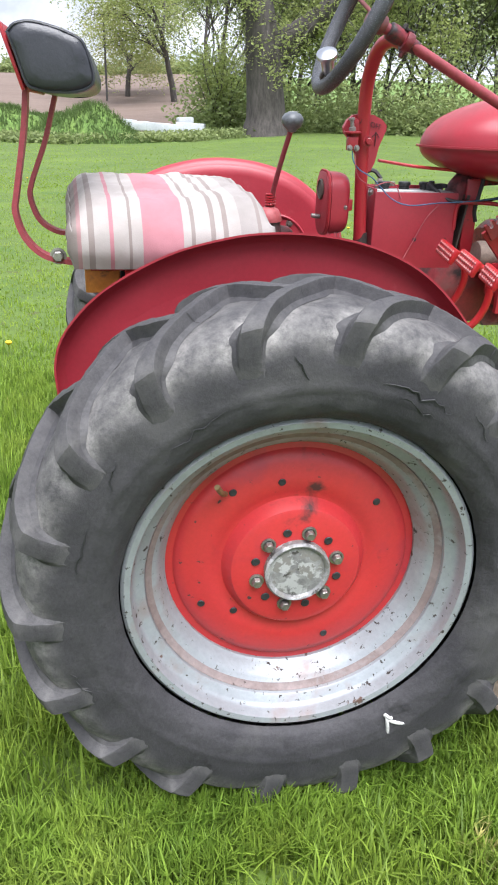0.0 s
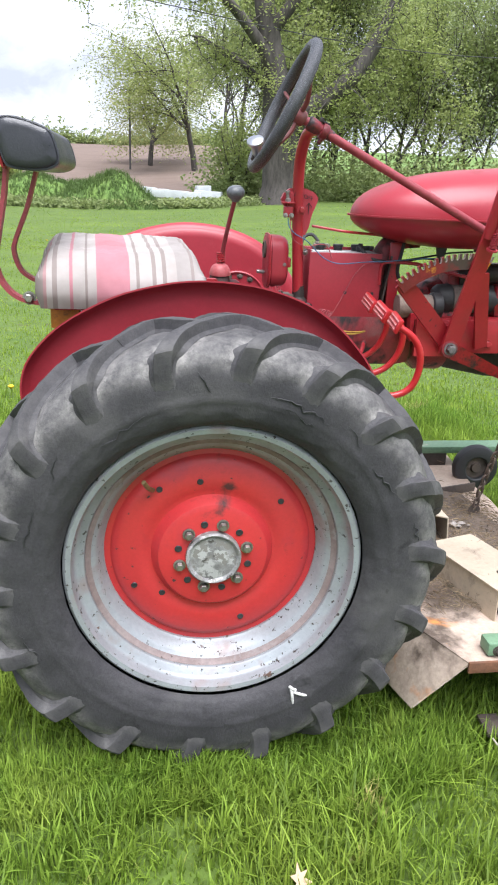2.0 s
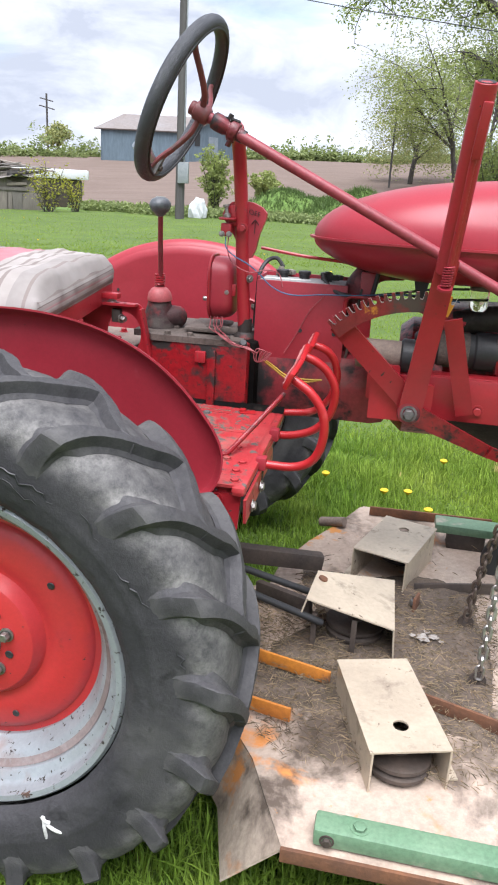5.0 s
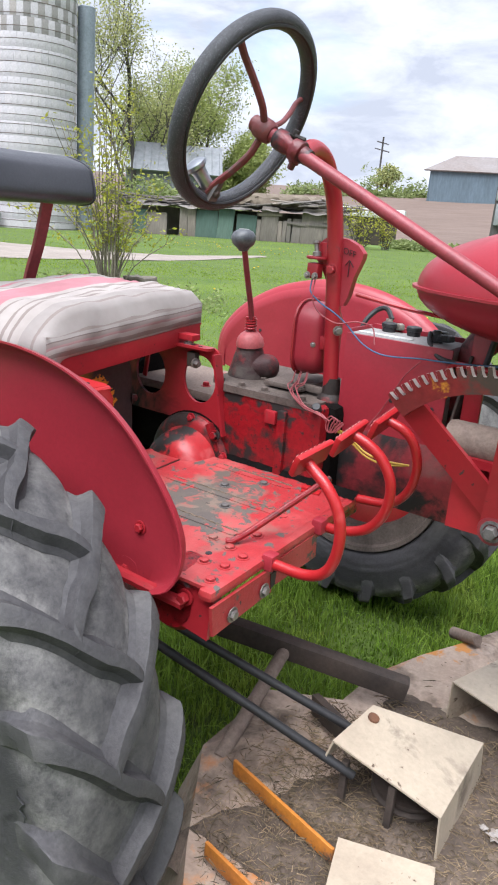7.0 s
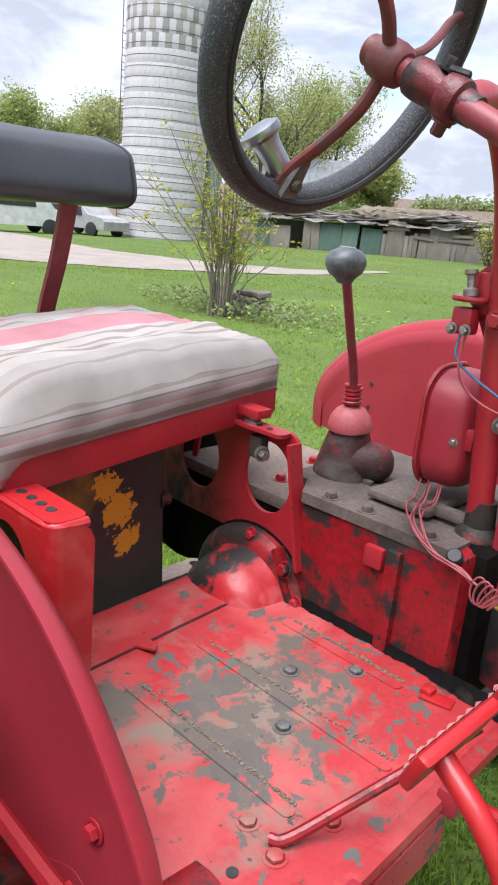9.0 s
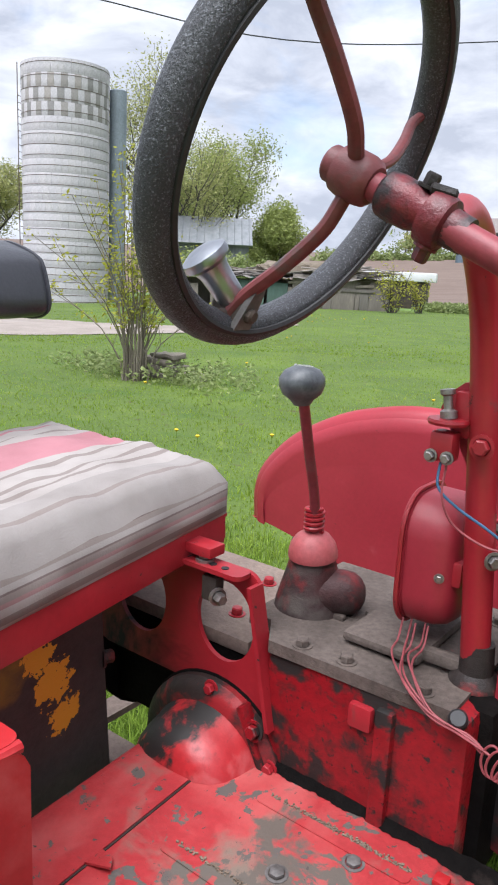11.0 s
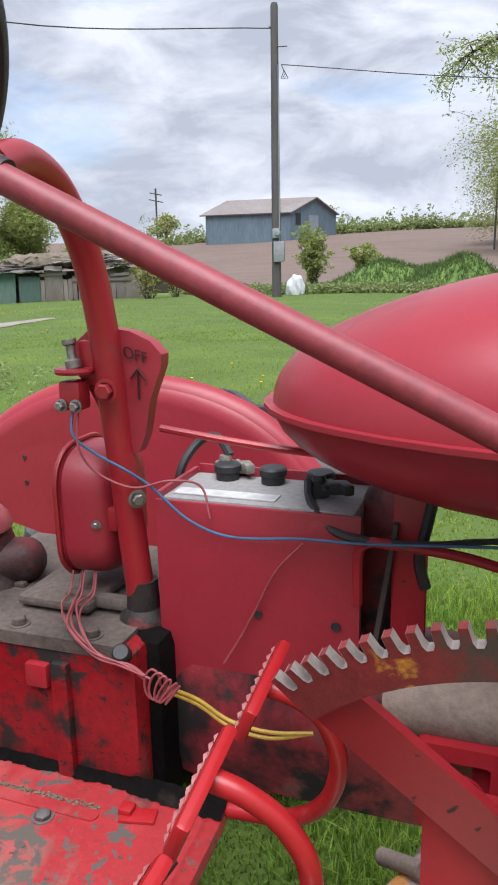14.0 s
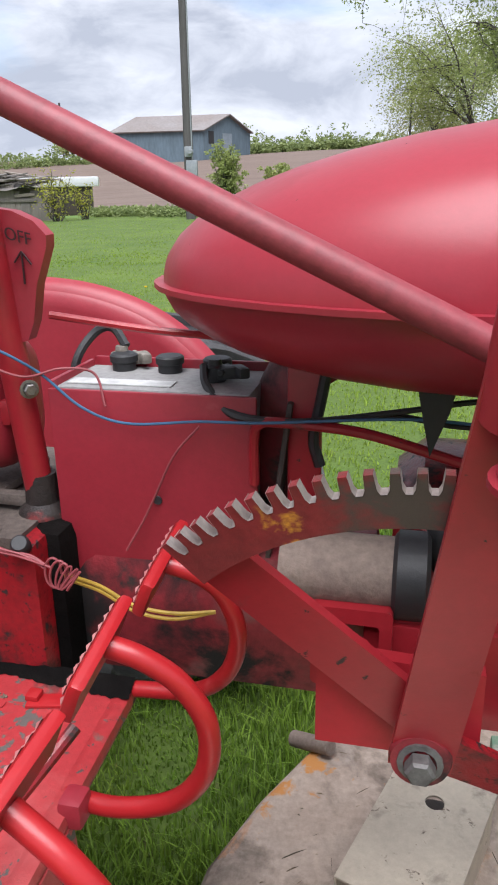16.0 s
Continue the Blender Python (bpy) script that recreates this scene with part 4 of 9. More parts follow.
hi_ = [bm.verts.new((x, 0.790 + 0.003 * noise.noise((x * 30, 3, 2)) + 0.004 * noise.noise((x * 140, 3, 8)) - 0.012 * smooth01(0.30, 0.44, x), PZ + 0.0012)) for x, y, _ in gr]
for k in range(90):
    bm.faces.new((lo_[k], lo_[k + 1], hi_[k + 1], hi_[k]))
part("grease_band", bm, m_oil_shade, platform, "black greasy dirt and painted shade along the gearbox")
part("floor_tab", box_bm((0.372, 0.758, PZ + 0.002), (0.040, 0.020, 0.004), 0.0015, rot(0, 0, 12)), m_red_bright, platform, "small red tab beside the gearbox")
part("tab_bolt", box_bm((0.358, 0.760, PZ + 0.006), (0.016, 0.016, 0.008), 0.003), m_red_bright, platform)
# the floor falls a little towards its outer edge
for ob_ in [platform] + list(platform.children):
    for v in ob_.data.vertices:
        v.co.z -= 0.022 * min(max((0.80 - v.co.y) / 0.46, 0.0), 1.05)
# axle drop housing below the platform corner
part("drop_housing", lathe_bm([(0, 0), (0.05, 0), (0.06, 0.01), (0.06, 0.07), (0.045, 0.085), (0.0, 0.085)], (0.36, 0.325, 0.735), (0, 1, 0), 24), m_red_oily, tractor)
part("fender_brace", tube_bm([(0.14, 0.30, 0.77), (0.28, 0.30, 0.76), (0.40, 0.315, 0.745)], 0.011, 8), m_red, tractor)
hexbolt(tractor, (0.40, 0.322, 0.755), (0, -1, 0), 0.010, 0.016, m_red)
part("corner_bracket", plate_bm([(0.37, 0.70), (0.445, 0.69), (0.450, 0.765), (0.33, 0.775)], 0.008, XZ(0.325)), m_red, tractor)
# axle tube and final drive
part("axle_housing", lathe_bm([(0.0, 0), (0.075, 0), (0.085, 0.02), (0.085, 0.09), (0.06, 0.12), (0.055, 0.66), (0.0, 0.66)], (0.0, 0.16, HUBZ), (0, 1, 0), 28), m_red_oily, tractor)
part("axle_housing", lathe_bm([(0.0, 0), (0.085, 0), (0.085, 0.09), (0.055, 0.12), (0.055, 0.70), (0.0, 0.70)], (0.0, 1.78, HUBZ + 0.02), (0, -1, 0), 28), m_red_oily, tractor)

# transmission case
part("transmission_case", box_bm((0.225, 0.935, 0.86), (0.26, 0.27, 0.235), 0.012), m_red_oily, tractor, "oil-stained red gearbox casting")
# rear case near-black: the dark under the seat is painted in
part("transmission_case", box_bm((-0.12, 0.965, 0.835), (0.44, 0.24, 0.16), 0.012), m_oil_shade, tractor)
part("rear_cover", box_bm((-0.14, 0.965, 0.926), (0.35, 0.245, 0.022), 0.006), m_dust_tan, tractor, "dusty tan cast rear gearbox cover")
part("transmission_cover", plate_bm([(0.335, 0.80), (0.335, 1.085), (0.035, 1.085), (0.035, 0.842), (0.07, 0.842), (0.10, 0.795)], 0.016, XY(0.967)), m_greycast, tractor, "dusty grey cast gearbox cover")
part("cover_rib", box_bm((0.22, 0.93, 0.994), (0.10, 0.16, 0.012), 0.005), m_greycast, tractor)
part("cover_rib", box_bm((0.27, 0.875, 0.997), (0.09, 0.018, 0.016), 0.006), m_greycast, tractor)
for x, y in ((0.138, 0.812), (0.198, 0.815), (0.295, 0.815), (0.17, 0.93), (0.19, 0.98), (0.30, 1.04)):
    hexbolt(tractor, (x, y, 0.982), (0, 0, 1), 0.0085, 0.011, m_greycast)
for x, y in ((-0.03, 0.90), (-0.16, 0.91), (-0.06, 1.02)):
    hexbolt(tractor, (x, y, 0.936), (0, 0, 1), 0.0085, 0.012, m_red)
part("casting_rib", box_bm((0.262, 0.798, 0.875), (0.022, 0.016, 0.16), 0.005), m_red_oily, tractor)
part("casting_boss", box_bm((0.232, 0.797, 0.935), (0.030, 0.014, 0.03), 0.005), m_red, tractor)
# black block stands in for the shaded recess before the torque tube
part("casting_end", box_bm((0.312, 0.832, 0.866), (0.072, 0.05, 0.195), 0.024), m_oil_shade, tractor)
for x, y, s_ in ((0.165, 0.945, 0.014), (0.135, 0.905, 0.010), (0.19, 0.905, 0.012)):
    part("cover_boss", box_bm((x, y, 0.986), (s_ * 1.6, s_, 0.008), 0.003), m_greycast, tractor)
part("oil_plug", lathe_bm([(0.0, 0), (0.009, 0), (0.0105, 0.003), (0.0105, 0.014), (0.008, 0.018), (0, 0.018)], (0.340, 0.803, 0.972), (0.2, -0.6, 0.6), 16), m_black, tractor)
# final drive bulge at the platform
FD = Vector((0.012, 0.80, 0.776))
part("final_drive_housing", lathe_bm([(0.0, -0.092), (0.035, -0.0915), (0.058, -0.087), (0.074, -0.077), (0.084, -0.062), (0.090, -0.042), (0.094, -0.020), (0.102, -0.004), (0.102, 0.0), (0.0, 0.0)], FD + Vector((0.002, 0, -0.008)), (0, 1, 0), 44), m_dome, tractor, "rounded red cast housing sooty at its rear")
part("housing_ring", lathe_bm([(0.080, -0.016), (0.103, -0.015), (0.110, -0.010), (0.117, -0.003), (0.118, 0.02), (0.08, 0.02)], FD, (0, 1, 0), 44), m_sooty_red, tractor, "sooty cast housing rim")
part("housing_flange", lathe_bm([(0.0, 0.0), (0.115, 0.0), (0.121, 0.004), (0.121, 0.03), (0.0, 0.03)], FD + Vector((0, 0.004, 0)), (0, 1, 0), 44), m_oil_shade, tractor)
for a in (20, 48, 88):
    hexbolt(tractor, FD + Vector((0.110 * math.cos(radians(a)), -0.008, 0.110 * math.sin(radians(a)))), (0, -1, 0), 0.0075, 0.010, m_red)
# its foot, bolted down beside the gearbox
part("housing_rib", box_bm((0.088, 0.792, 0.846), (0.012, 0.02, 0.085), 0.004, rot(0, -28, 0)), m_red_oily, tractor)
hexbolt(tractor, (0.096, 0.782, 0.862), (0, -1, 0.2), 0.009, 0.012, m_red_oily)
part("differential_housing", lathe_bm([(0.0, 0), (0.10, 0.0), (0.13, 0.03), (0.14, 0.12), (0.0, 0.12)], (-0.34, 0.94, 0.85), (1, 0, 0), 28), m_oil_shade, tractor)

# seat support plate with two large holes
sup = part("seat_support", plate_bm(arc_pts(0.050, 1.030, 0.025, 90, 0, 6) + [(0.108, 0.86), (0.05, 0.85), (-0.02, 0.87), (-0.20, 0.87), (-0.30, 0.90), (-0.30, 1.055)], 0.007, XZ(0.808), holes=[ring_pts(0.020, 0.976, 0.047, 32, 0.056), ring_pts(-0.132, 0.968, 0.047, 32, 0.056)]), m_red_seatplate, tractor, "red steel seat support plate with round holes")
part("support_flange", plate_bm(round_rect(-0.30, 0.780, 0.060, 0.812, 0.012), 0.006, XY(1.050)), m_red, sup)
bm = bmesh.new()
add_plate(bm, [(1.044, 0.0), (1.044, 0.026), (0.862, 0.026), (0.862, 0.0)], 0.006, lambda u, v, w: (0.076 + 0.036 * (1.036 - u) / 0.17 + w - 0.006, 0.813 - v, u))
part("support_edge", bm, m_red, sup)
for x in (0.028, 0.008, -0.035, -0.055):
    part("flange_hole", lathe_bm([(0.005, 0), (0.005, 0.001), (0, 0.0005)], (x, 0.794, 1.056), (0, 0, 1), 12), m_black, sup)
hexbolt(sup, (-0.008, 0.796, 1.056), (0, 0, 1), 0.008, 0.02, m_steel)
part("clip", box_bm((0.004, 0.800, 1.022), (0.024, 0.018, 0.034), 0.003), m_darksteel, sup)
hexbolt(sup, (0.018, 0.792, 1.016), (1, -0.4, 0), 0.008, 0.016, m_steel)


def bent_strip(plan, z0, z1, t, cut=0.0):
    """An upright sheet that follows plan, with its last top and bottom corners cut round."""
    bm = bmesh.new()
    n = len(plan)
    cols = []
    for i, (x, y) in enumerate(plan):
        dx, dy = plan[min(i + 1, n - 1)][0] - plan[max(i - 1, 0)][0], plan[min(i + 1, n - 1)][1] - plan[max(i - 1, 0)][1]
        L = math.hypot(dx, dy)
        nx, ny = -dy / L * t, dx / L * t
        e = cut * (1 - math.sqrt(max(1 - max(0.0, (i - (n - 7)) / 6.0) ** 2, 0.0)))
        cols.append([bm.verts.new(p) for p in ((x, y, z0 + e), (x, y, z1 - e), (x + nx, y + ny, z1 - e), (x + nx, y + ny, z0 + e))])
    for a, b_ in zip(cols, cols[1:]):
        for k in range(4):
            bm.faces.new((a[k], a[(k + 1) % 4], b_[(k + 1) % 4], b_[k]))
    bm.faces.new(cols[0])
    bm.faces.new(cols[-1][::-1])
    return bm


sup2 = part("seat_support", plate_bm([(-0.30, 0.825), (0.088, 0.825), (0.088, 1.022), (-0.30, 1.022)], 0.006, XZ(0.388), holes=[ring_pts(0.014, 0.950, 0.048, 32, 0.056), ring_pts(-0.140, 0.948, 0.047, 32, 0.056)]), m_red_bright, tractor, "bright red channel-shaped seat support with round holes")
bend = [(0.088 + 0.018 * math.sin(radians(a)), 0.406 - 0.018 * math.cos(radians(a))) for a in range(0, 91, 15)] + [(0.106, 0.409 + 0.0055 * k) for k in range(1, 7)]
part("support_edge", bent_strip(bend, 0.822, 1.028, 0.006, 0.022), m_red_bright, sup2)
part("support_flange", plate_bm(round_rect(-0.30, 0.392, 0.100, 0.440, 0.014), 0.006, XY(1.026)), m_red_bright, sup2)
bm = bmesh.new()
add_tube(bm, [(-0.29, 0.394, 1.0255), (0.08, 0.394, 1.0255), (0.094, 0.399, 1.0255), (0.100, 0.410, 1.0255), (0.100, 0.436, 1.0255)], 0.0062, 8)
part("support_bend", bm, m_red_bright, sup2)
for x in (0.004, 0.026, 0.046, 0.066):
    part("flange_hole", lathe_bm([(0.0062, 0), (0.006, 0.001), (0, 0.0005)], (x, 0.413, 1.032), (0, 0, 1), 14), m_black, sup2)
part("diagonal_strap", box_bm((-0.19, 0.86, 0.99), (0.012, 0.006, 0.16), 0.002, rot(0, 8, 0)), m_red, sup)
# black side plate with orange paint under the seat
bm = bmesh.new()
add_plate(bm, round_rect(0.47, 0.66, 0.706, 1.022, 0.03, 6), 0.11, lambda u, v, w: (-0.090 - w + 0.012 * math.sin(math.pi * min(max((u - 0.47) / 0.236, 0), 1)), u + 0.012 * (v - 0.84) / 0.18 * -1, v))
tb = part("tool_box", bm, m_toolbox, tractor, "black steel box with flaked orange paint")
hexbolt(tb, (-0.095, 0.700, 0.925), (0.4, 0.9, 0), 0.009, 0.016, m_grease)
part("seat_block", box_bm((-0.345, 0.45, 1.005), (0.07, 0.05, 0.07), 0.004), m_orange, tractor, "orange wooden block under the seat")

# drawbar with holes behind the axle
db = part("drawbar", plate_bm(round_rect(-0.455, 0.42, -0.405, 1.40, 0.006), 0.014, XY(0.545), holes=[ring_pts(-0.43, y, 0.013, 16) for y in (0.50, 0.62, 0.74, 0.86, 0.98, 1.10, 1.22, 1.34)]), m_dust_tan, tractor, "pale flat drawbar with bolt holes")
part("drawbar_arm", box_bm((-0.33, 0.94, 0.552), (0.24, 0.06, 0.014), 0.003), m_dust_tan, db)

# seat frame and cushion
def seat_z(y):
    return 1.040 + 0.033 * (y - 0.40) / 0.47


def seat_x(x, y):
    return x + 0.065 * (0.868 - y)


tiltm = rot(0, 0, 3.7) @ rot(math.degrees(math.atan2(0.033, 0.47)), 0, 0)
seat = part("seat_frame", box_bm((-0.215, 0.635, seat_z(0.635) + 0.018), (0.38, 0.47, 0.006), 0.002, tiltm), m_red, tractor, "red angle-iron seat frame")
for c, s in (((-0.025, 0.633), (0.006, 0.48, 0.042)), ((-0.396, 0.640), (0.006, 0.46, 0.042))):
    part("frame_rail", box_bm((c[0], c[1], seat_z(0.635)), s, 0.002, tiltm), m_red, seat)
for y in (0.410, 0.873):
    part("frame_rail", box_bm((seat_x(-0.222, y), y, seat_z(y)), (0.35, 0.006, 0.042), 0.002, tiltm), m_red, seat)
part("frame_foot", box_bm((-0.06, 0.40, 1.048), (0.05, 0.03, 0.012), 0.002), m_red, seat)
part("frame_foot", box_bm((-0.02, 0.80, 1.072), (0.06, 0.03, 0.014), 0.002), m_red, seat)

# cushion: a soft slab, stripes front to back
NXc, NYc = 40, 48
bm = bmesh.new()
uvl = bm.loops.layers.uv.new("UVMap")
grid = {}


def cushion_pt(i, j, top):
    u, v = i / NXc, j / NYc
    y = 0.378 + 0.495 * v
    x = seat_x(-0.428 + 0.392 * u, y)
    ex = min(u, 1 - u) * 0.392
    ey = min(v, 1 - v) * 0.495
    soft = (1 - (1 - min(ex / (0.030 if u > 0.5 else 0.06), 1)) ** 2.6) * (1 - (1 - min(ey / (0.085 if v < 0.5 else 0.022), 1)) ** 2.4)
    zb = seat_z(y) + 0.022 - 0.034 * smooth01(0.10, 0.0, v)
    h = 0.048 + 0.040 * soft + 0.030 * smooth01(0.10, 0.0, v) + 0.007 * noise.noise((x * 9, y * 7, 2)) * soft + 0.005 * noise.noise((x * 26, y * 20, 5)) + 0.003 * noise.noise((x * 70, y * 14, 9)) - 0.012 * smooth01(0.7, 1.0, v) * soft
    h += 0.0025 * math.sin(y * 55 + 4 * x) * smooth01(0.06, 0.0, ex)
    return Vector((x, y, zb + (h if top else 0.0)))


tops = [[bm.verts.new(cushion_pt(i, j, True)) for j in range(NYc + 1)] for i in range(NXc + 1)]
bots = [[bm.verts.new(cushion_pt(i, j, False)) for j in range(NYc + 1)] for i in range(NXc + 1)]


def cuv(f_, extra):
    for lp in f_.loops:
        lp[uvl].uv = ((lp.vert.co.x - 0.065 * (0.868 - lp.vert.co.y) + 0.428) / 0.392 * 0.80 + 0.10 + extra * (lp.vert.co.z - seat_z(lp.vert.co.y) - 0.12), lp.vert.co.y)


for i in range(NXc):
    for j in range(NYc):
        cuv(bm.faces.new((tops[i][j], tops[i + 1][j], tops[i + 1][j + 1], tops[i][j + 1])), 0)
        cuv(bm.faces.new((bots[i][j + 1], bots[i + 1][j + 1], bots[i + 1][j], bots[i][j])), 0)
# soft sides: bulged and creased, sewn to the top and bottom
NS = 6


def side_strip(ij, out, extra):
    cols = []
    for n_, (i, j) in enumerate(ij):
        t_, b_ = tops[i][j], bots[i][j]
        end = 0.0 if n_ in (0, len(ij) - 1) else 1.0
        col = [t_]
        for s in range(1, NS):
            f_ = s / NS
            p = t_.co.lerp(b_.co, f_)
            fold = 0.35 * noise.noise((p.x * 16, p.y * 16, p.z * 40)) + 0.30 * noise.noise((p.x * 45, p.y * 45, p.z * 12))
            col.append(bm.verts.new(p + Vector(out) * end * (0.011 * math.sin(math.pi * f_) ** 0.7 * (1 + fold * 1.6))))
        cols.append(col + [b_])
    for c0, c1 in zip(cols, cols[1:]):
        for s in range(NS):
            cuv(bm.faces.new((c0[s], c0[s + 1], c1[s + 1], c1[s])), extra)


side_strip([(i, 0) for i in range(NXc + 1)], (0, -1, 0), 0)
side_strip([(i, NYc) for i in range(NXc, -1, -1)], (0, 1, 0), 0)
side_strip([(NXc, j) for j in range(NYc + 1)], (0.7, 0, 0), -3.0)
side_strip([(0, j) for j in range(NYc, -1, -1)], (-1, 0, 0), 1.2)
bmesh.ops.remove_doubles(bm, verts=bm.verts[:], dist=0.00005)
single("seat_cushion", bm, m_cloth, "striped red and grey cloth cushion on the tractor seat", "cushion", smooth=60)

# backrest on two bent flat bars
BACK = [(-0.488, 1.432), (-0.474, 1.445), (-0.444, 1.450), (-0.400, 1.441), (-0.364, 1.427), (-0.352, 1.414), (-0.342, 1.385), (-0.338, 1.362), (-0.345, 1.347), (-0.372, 1.337), (-0.415, 1.336), (-0.448, 1.340), (-0.462, 1.350), (-0.474, 1.390)]
bm = bmesh.new()
rings = []
brow = spline([(x, z, 0) for x, z in BACK + BACK[:1]], 3)[:-1]
for y, k in ((0.386, 0.60), (0.388, 0.86), (0.394, 0.94), (0.408, 0.985), (0.44, 1.0), (0.50, 0.99), (0.605, 1.0), (0.70, 0.99), (0.77, 1.0), (0.802, 0.985), (0.816, 0.94), (0.822, 0.86), (0.824, 0.60)):
    rings.append([bm.verts.new((-0.413 + (p.x + 0.413) * k, y + 0.002 * noise.noise((p.x * 40, p.y * 40, y * 9)), 1.393 + (p.y - 1.393) * k + 0.003 * noise.noise((p.x * 30, y * 22, 4)))) for p in brow])
for a, b_ in zip(rings, rings[1:]):
    for k in range(len(a)):
        bm.faces.new((a[k], a[(k + 1) % len(a)], b_[(k + 1) % len(a)], b_[k]))
bm.faces.new(rings[0][::-1])
bm.faces.new(rings[-1])
bk = part("backrest", bm, m_vinyl, tractor, "black vinyl padded backrest", smooth=60)
for y, k in ((0.3945, 0.955), (0.8155, 0.955)):
    bm = bmesh.new()
    add_tube(bm, [(-0.413 + (p.x + 0.413) * k, y, 1.393 + (p.y - 1.393) * k) for p in brow], 0.0032, 6, closed=True)
    part("piping", bm, m_vinyl, bk)
part("back_plate", box_bm((-0.483, 0.605, 1.393), (0.007, 0.40, 0.112), 0.003, rot(0, -17, 0)), m_red, bk)
for y, bar in ((0.45, ((-0.467, 1.345), (-0.477, 1.273), (-0.500, 1.162), (-0.506, 1.125), (-0.492, 1.077), (-0.457, 1.042), (-0.401, 1.029), (-0.35, 1.030))), (0.75, ((-0.437, 1.345), (-0.468, 1.244), (-0.503, 1.159), (-0.510, 1.122), (-0.492, 1.072), (-0.448, 1.045), (-0.40, 1.050), (-0.35, 1.052)))):
    line = spline([(x, z, 0) for x, z in bar], 6)
    sides = ([], [])
    for k, p in enumerate(line):
        d = (line[min(k + 1, len(line) - 1)] - line[max(k - 1, 0)]).normalized()
        for s_, l_ in zip((-1, 1), sides):
            l_.append((p.x - d.y * 0.0048 * s_, p.y + d.x * 0.0048 * s_))
    part("backrest_bar", plate_bm(sides[0] + sides[1][::-1], 0.032, XZ(y - 0.016)), m_dullred, tractor, "bent flat red backrest bar")
hexbolt(tractor, (-0.43, 0.437, 1.042), (0, -1, 0), 0.011, 0.012, m_steel)

# gear lever
part("shift_tower", lathe_bm([(0.049, 0), (0.047, 0.012), (0.042, 0.03), (0.032, 0.066), (0.026, 0.085), (0, 0.085)], (0.082, 0.915, 0.98), (0, 0, 1), 28), m_tower, tractor, "greasy cast gear lever tower")
part("tower_boss", lathe_bm([(0, 0), (0.032, 0), (0.031, 0.030), (0.028, 0.044), (0.020, 0.054), (0.010, 0.059), (0, 0.060)], (0.098, 0.915, 1.008), (0.80, 0.40, 0.05), 24), m_tower, tractor)
part("lever_cap", lathe_bm([(0.026, -0.010), (0.0335, -0.008), (0.0335, -0.003), (0.0305, 0.009), (0.023, 0.020), (0.012, 0.027), (0, 0.029)], (0.083, 0.912, 1.064), (0, -0.12, 1), 28), m_dome_cap, tractor, "domed cap in faded red paint")
bm = bmesh.new()
add_tube(bm, [(0.084 + 0.0115 * math.cos(a), 0.908 + 0.0115 * math.sin(a), 1.092 + 0.032 * a / (2 * math.pi * 5)) for a in (2 * math.pi * 5 * k / 80 for k in range(81))], 0.003, 6)
part("lever_spring", bm, m_red, tractor)
part("gear_lever", tube_bm([(0.084, 0.909, 1.085), (0.090, 0.895, 1.14), (0.100, 0.858, 1.21), (0.111, 0.822, 1.275), (0.113, 0.814, 1.292)], 0.0066, 12), m_dullred, tractor, "bent red gear lever with chipped paint")
kn = part("gear_knob", lathe_bm([(0, -0.025), (0.010, -0.023), (0.014, -0.017), (0.0225, -0.010), (0.0268, 0.0), (0.0262, 0.008), (0.0205, 0.0165), (0.011, 0.021), (0, 0.0222)], (0.113, 0.812, 1.299), (0.0, -0.1, 1), 36), m_knob, tractor, "worn black ball knob with a shift pattern")
for dx, a in ((-0.009, 20), (-0.003, 80), (0.004, 80), (0.010, 110)):
    part("shift_mark", box_bm((0.113 + dx, 0.809, 1.3212), (0.0012, 0.008, 0.0012), 0, rot(0, 0, a)), m_white_label, kn)

# steering post, wheel and shaft
post = part("steering_post", tube_bm([(0.328, 0.878, 0.98), (0.320, 0.873, 1.10), (0.312, 0.868, 1.22), (0.306, 0.860, 1.33), (0.304, 0.838, 1.405), (0.308, 0.788, 1.460), (0.318, 0.725, 1.476), (0.328, 0.670, 1.464)], 0.0165, 20), m_red, tractor, "bent red tube steering post")
part("post_foot", lathe_bm([(0.030, 0), (0.028, 0.008), (0.0200, 0.016), (0.0176, 0.05), (0, 0.05)], (0.328, 0.878, 0.98), (0, 0, 1), 24), m_grease, post)
SD = Vector((0.9, 0.050, -0.430)).normalized()
S0 = Vector((0.254, 0.650, 1.500))
shaft = part("steering_shaft", rod_bm(S0, Vector((0.247, 0.646, 1.500)) + Vector((0.9, 0.02, -0.436)).normalized() * 1.35, 0.0118, 20), m_dullred, tractor, "long red steering shaft")
bm = bmesh.new()
add_lathe(bm, [(0, -0.002), (0.015, 0.0), (0.0180, 0.003), (0.0190, 0.012), (0.0180, 0.030), (0.0155, 0.036), (0.0155, 0.040), (0.0205, 0.042), (0.0212, 0.047), (0.0212, 0.056), (0.0200, 0.060), (0.0150, 0.062), (0.0140, 0.078), (0, 0.078)], S0 + SD * 0.030, SD, 28)
part("shaft_bearing", bm, m_bearing, shaft)
DN = Vector((-0.43, 0.0, -0.9)).normalized()
hexbolt(shaft, S0 + SD * 0.062 - DN * 0.017, -DN, 0.006, 0.012, m_grease)
hexbolt(shaft, S0 + SD * 0.082 + DN * 0.019, DN, 0.0065, 0.014, m_bearing)
part("bearing_cotter", rod_bm(S0 + SD * 0.066 - DN * 0.019 - Vector((0, 0.006, 0)), S0 + SD * 0.086 - DN * 0.022, 0.0045, 8), m_grease, shaft)
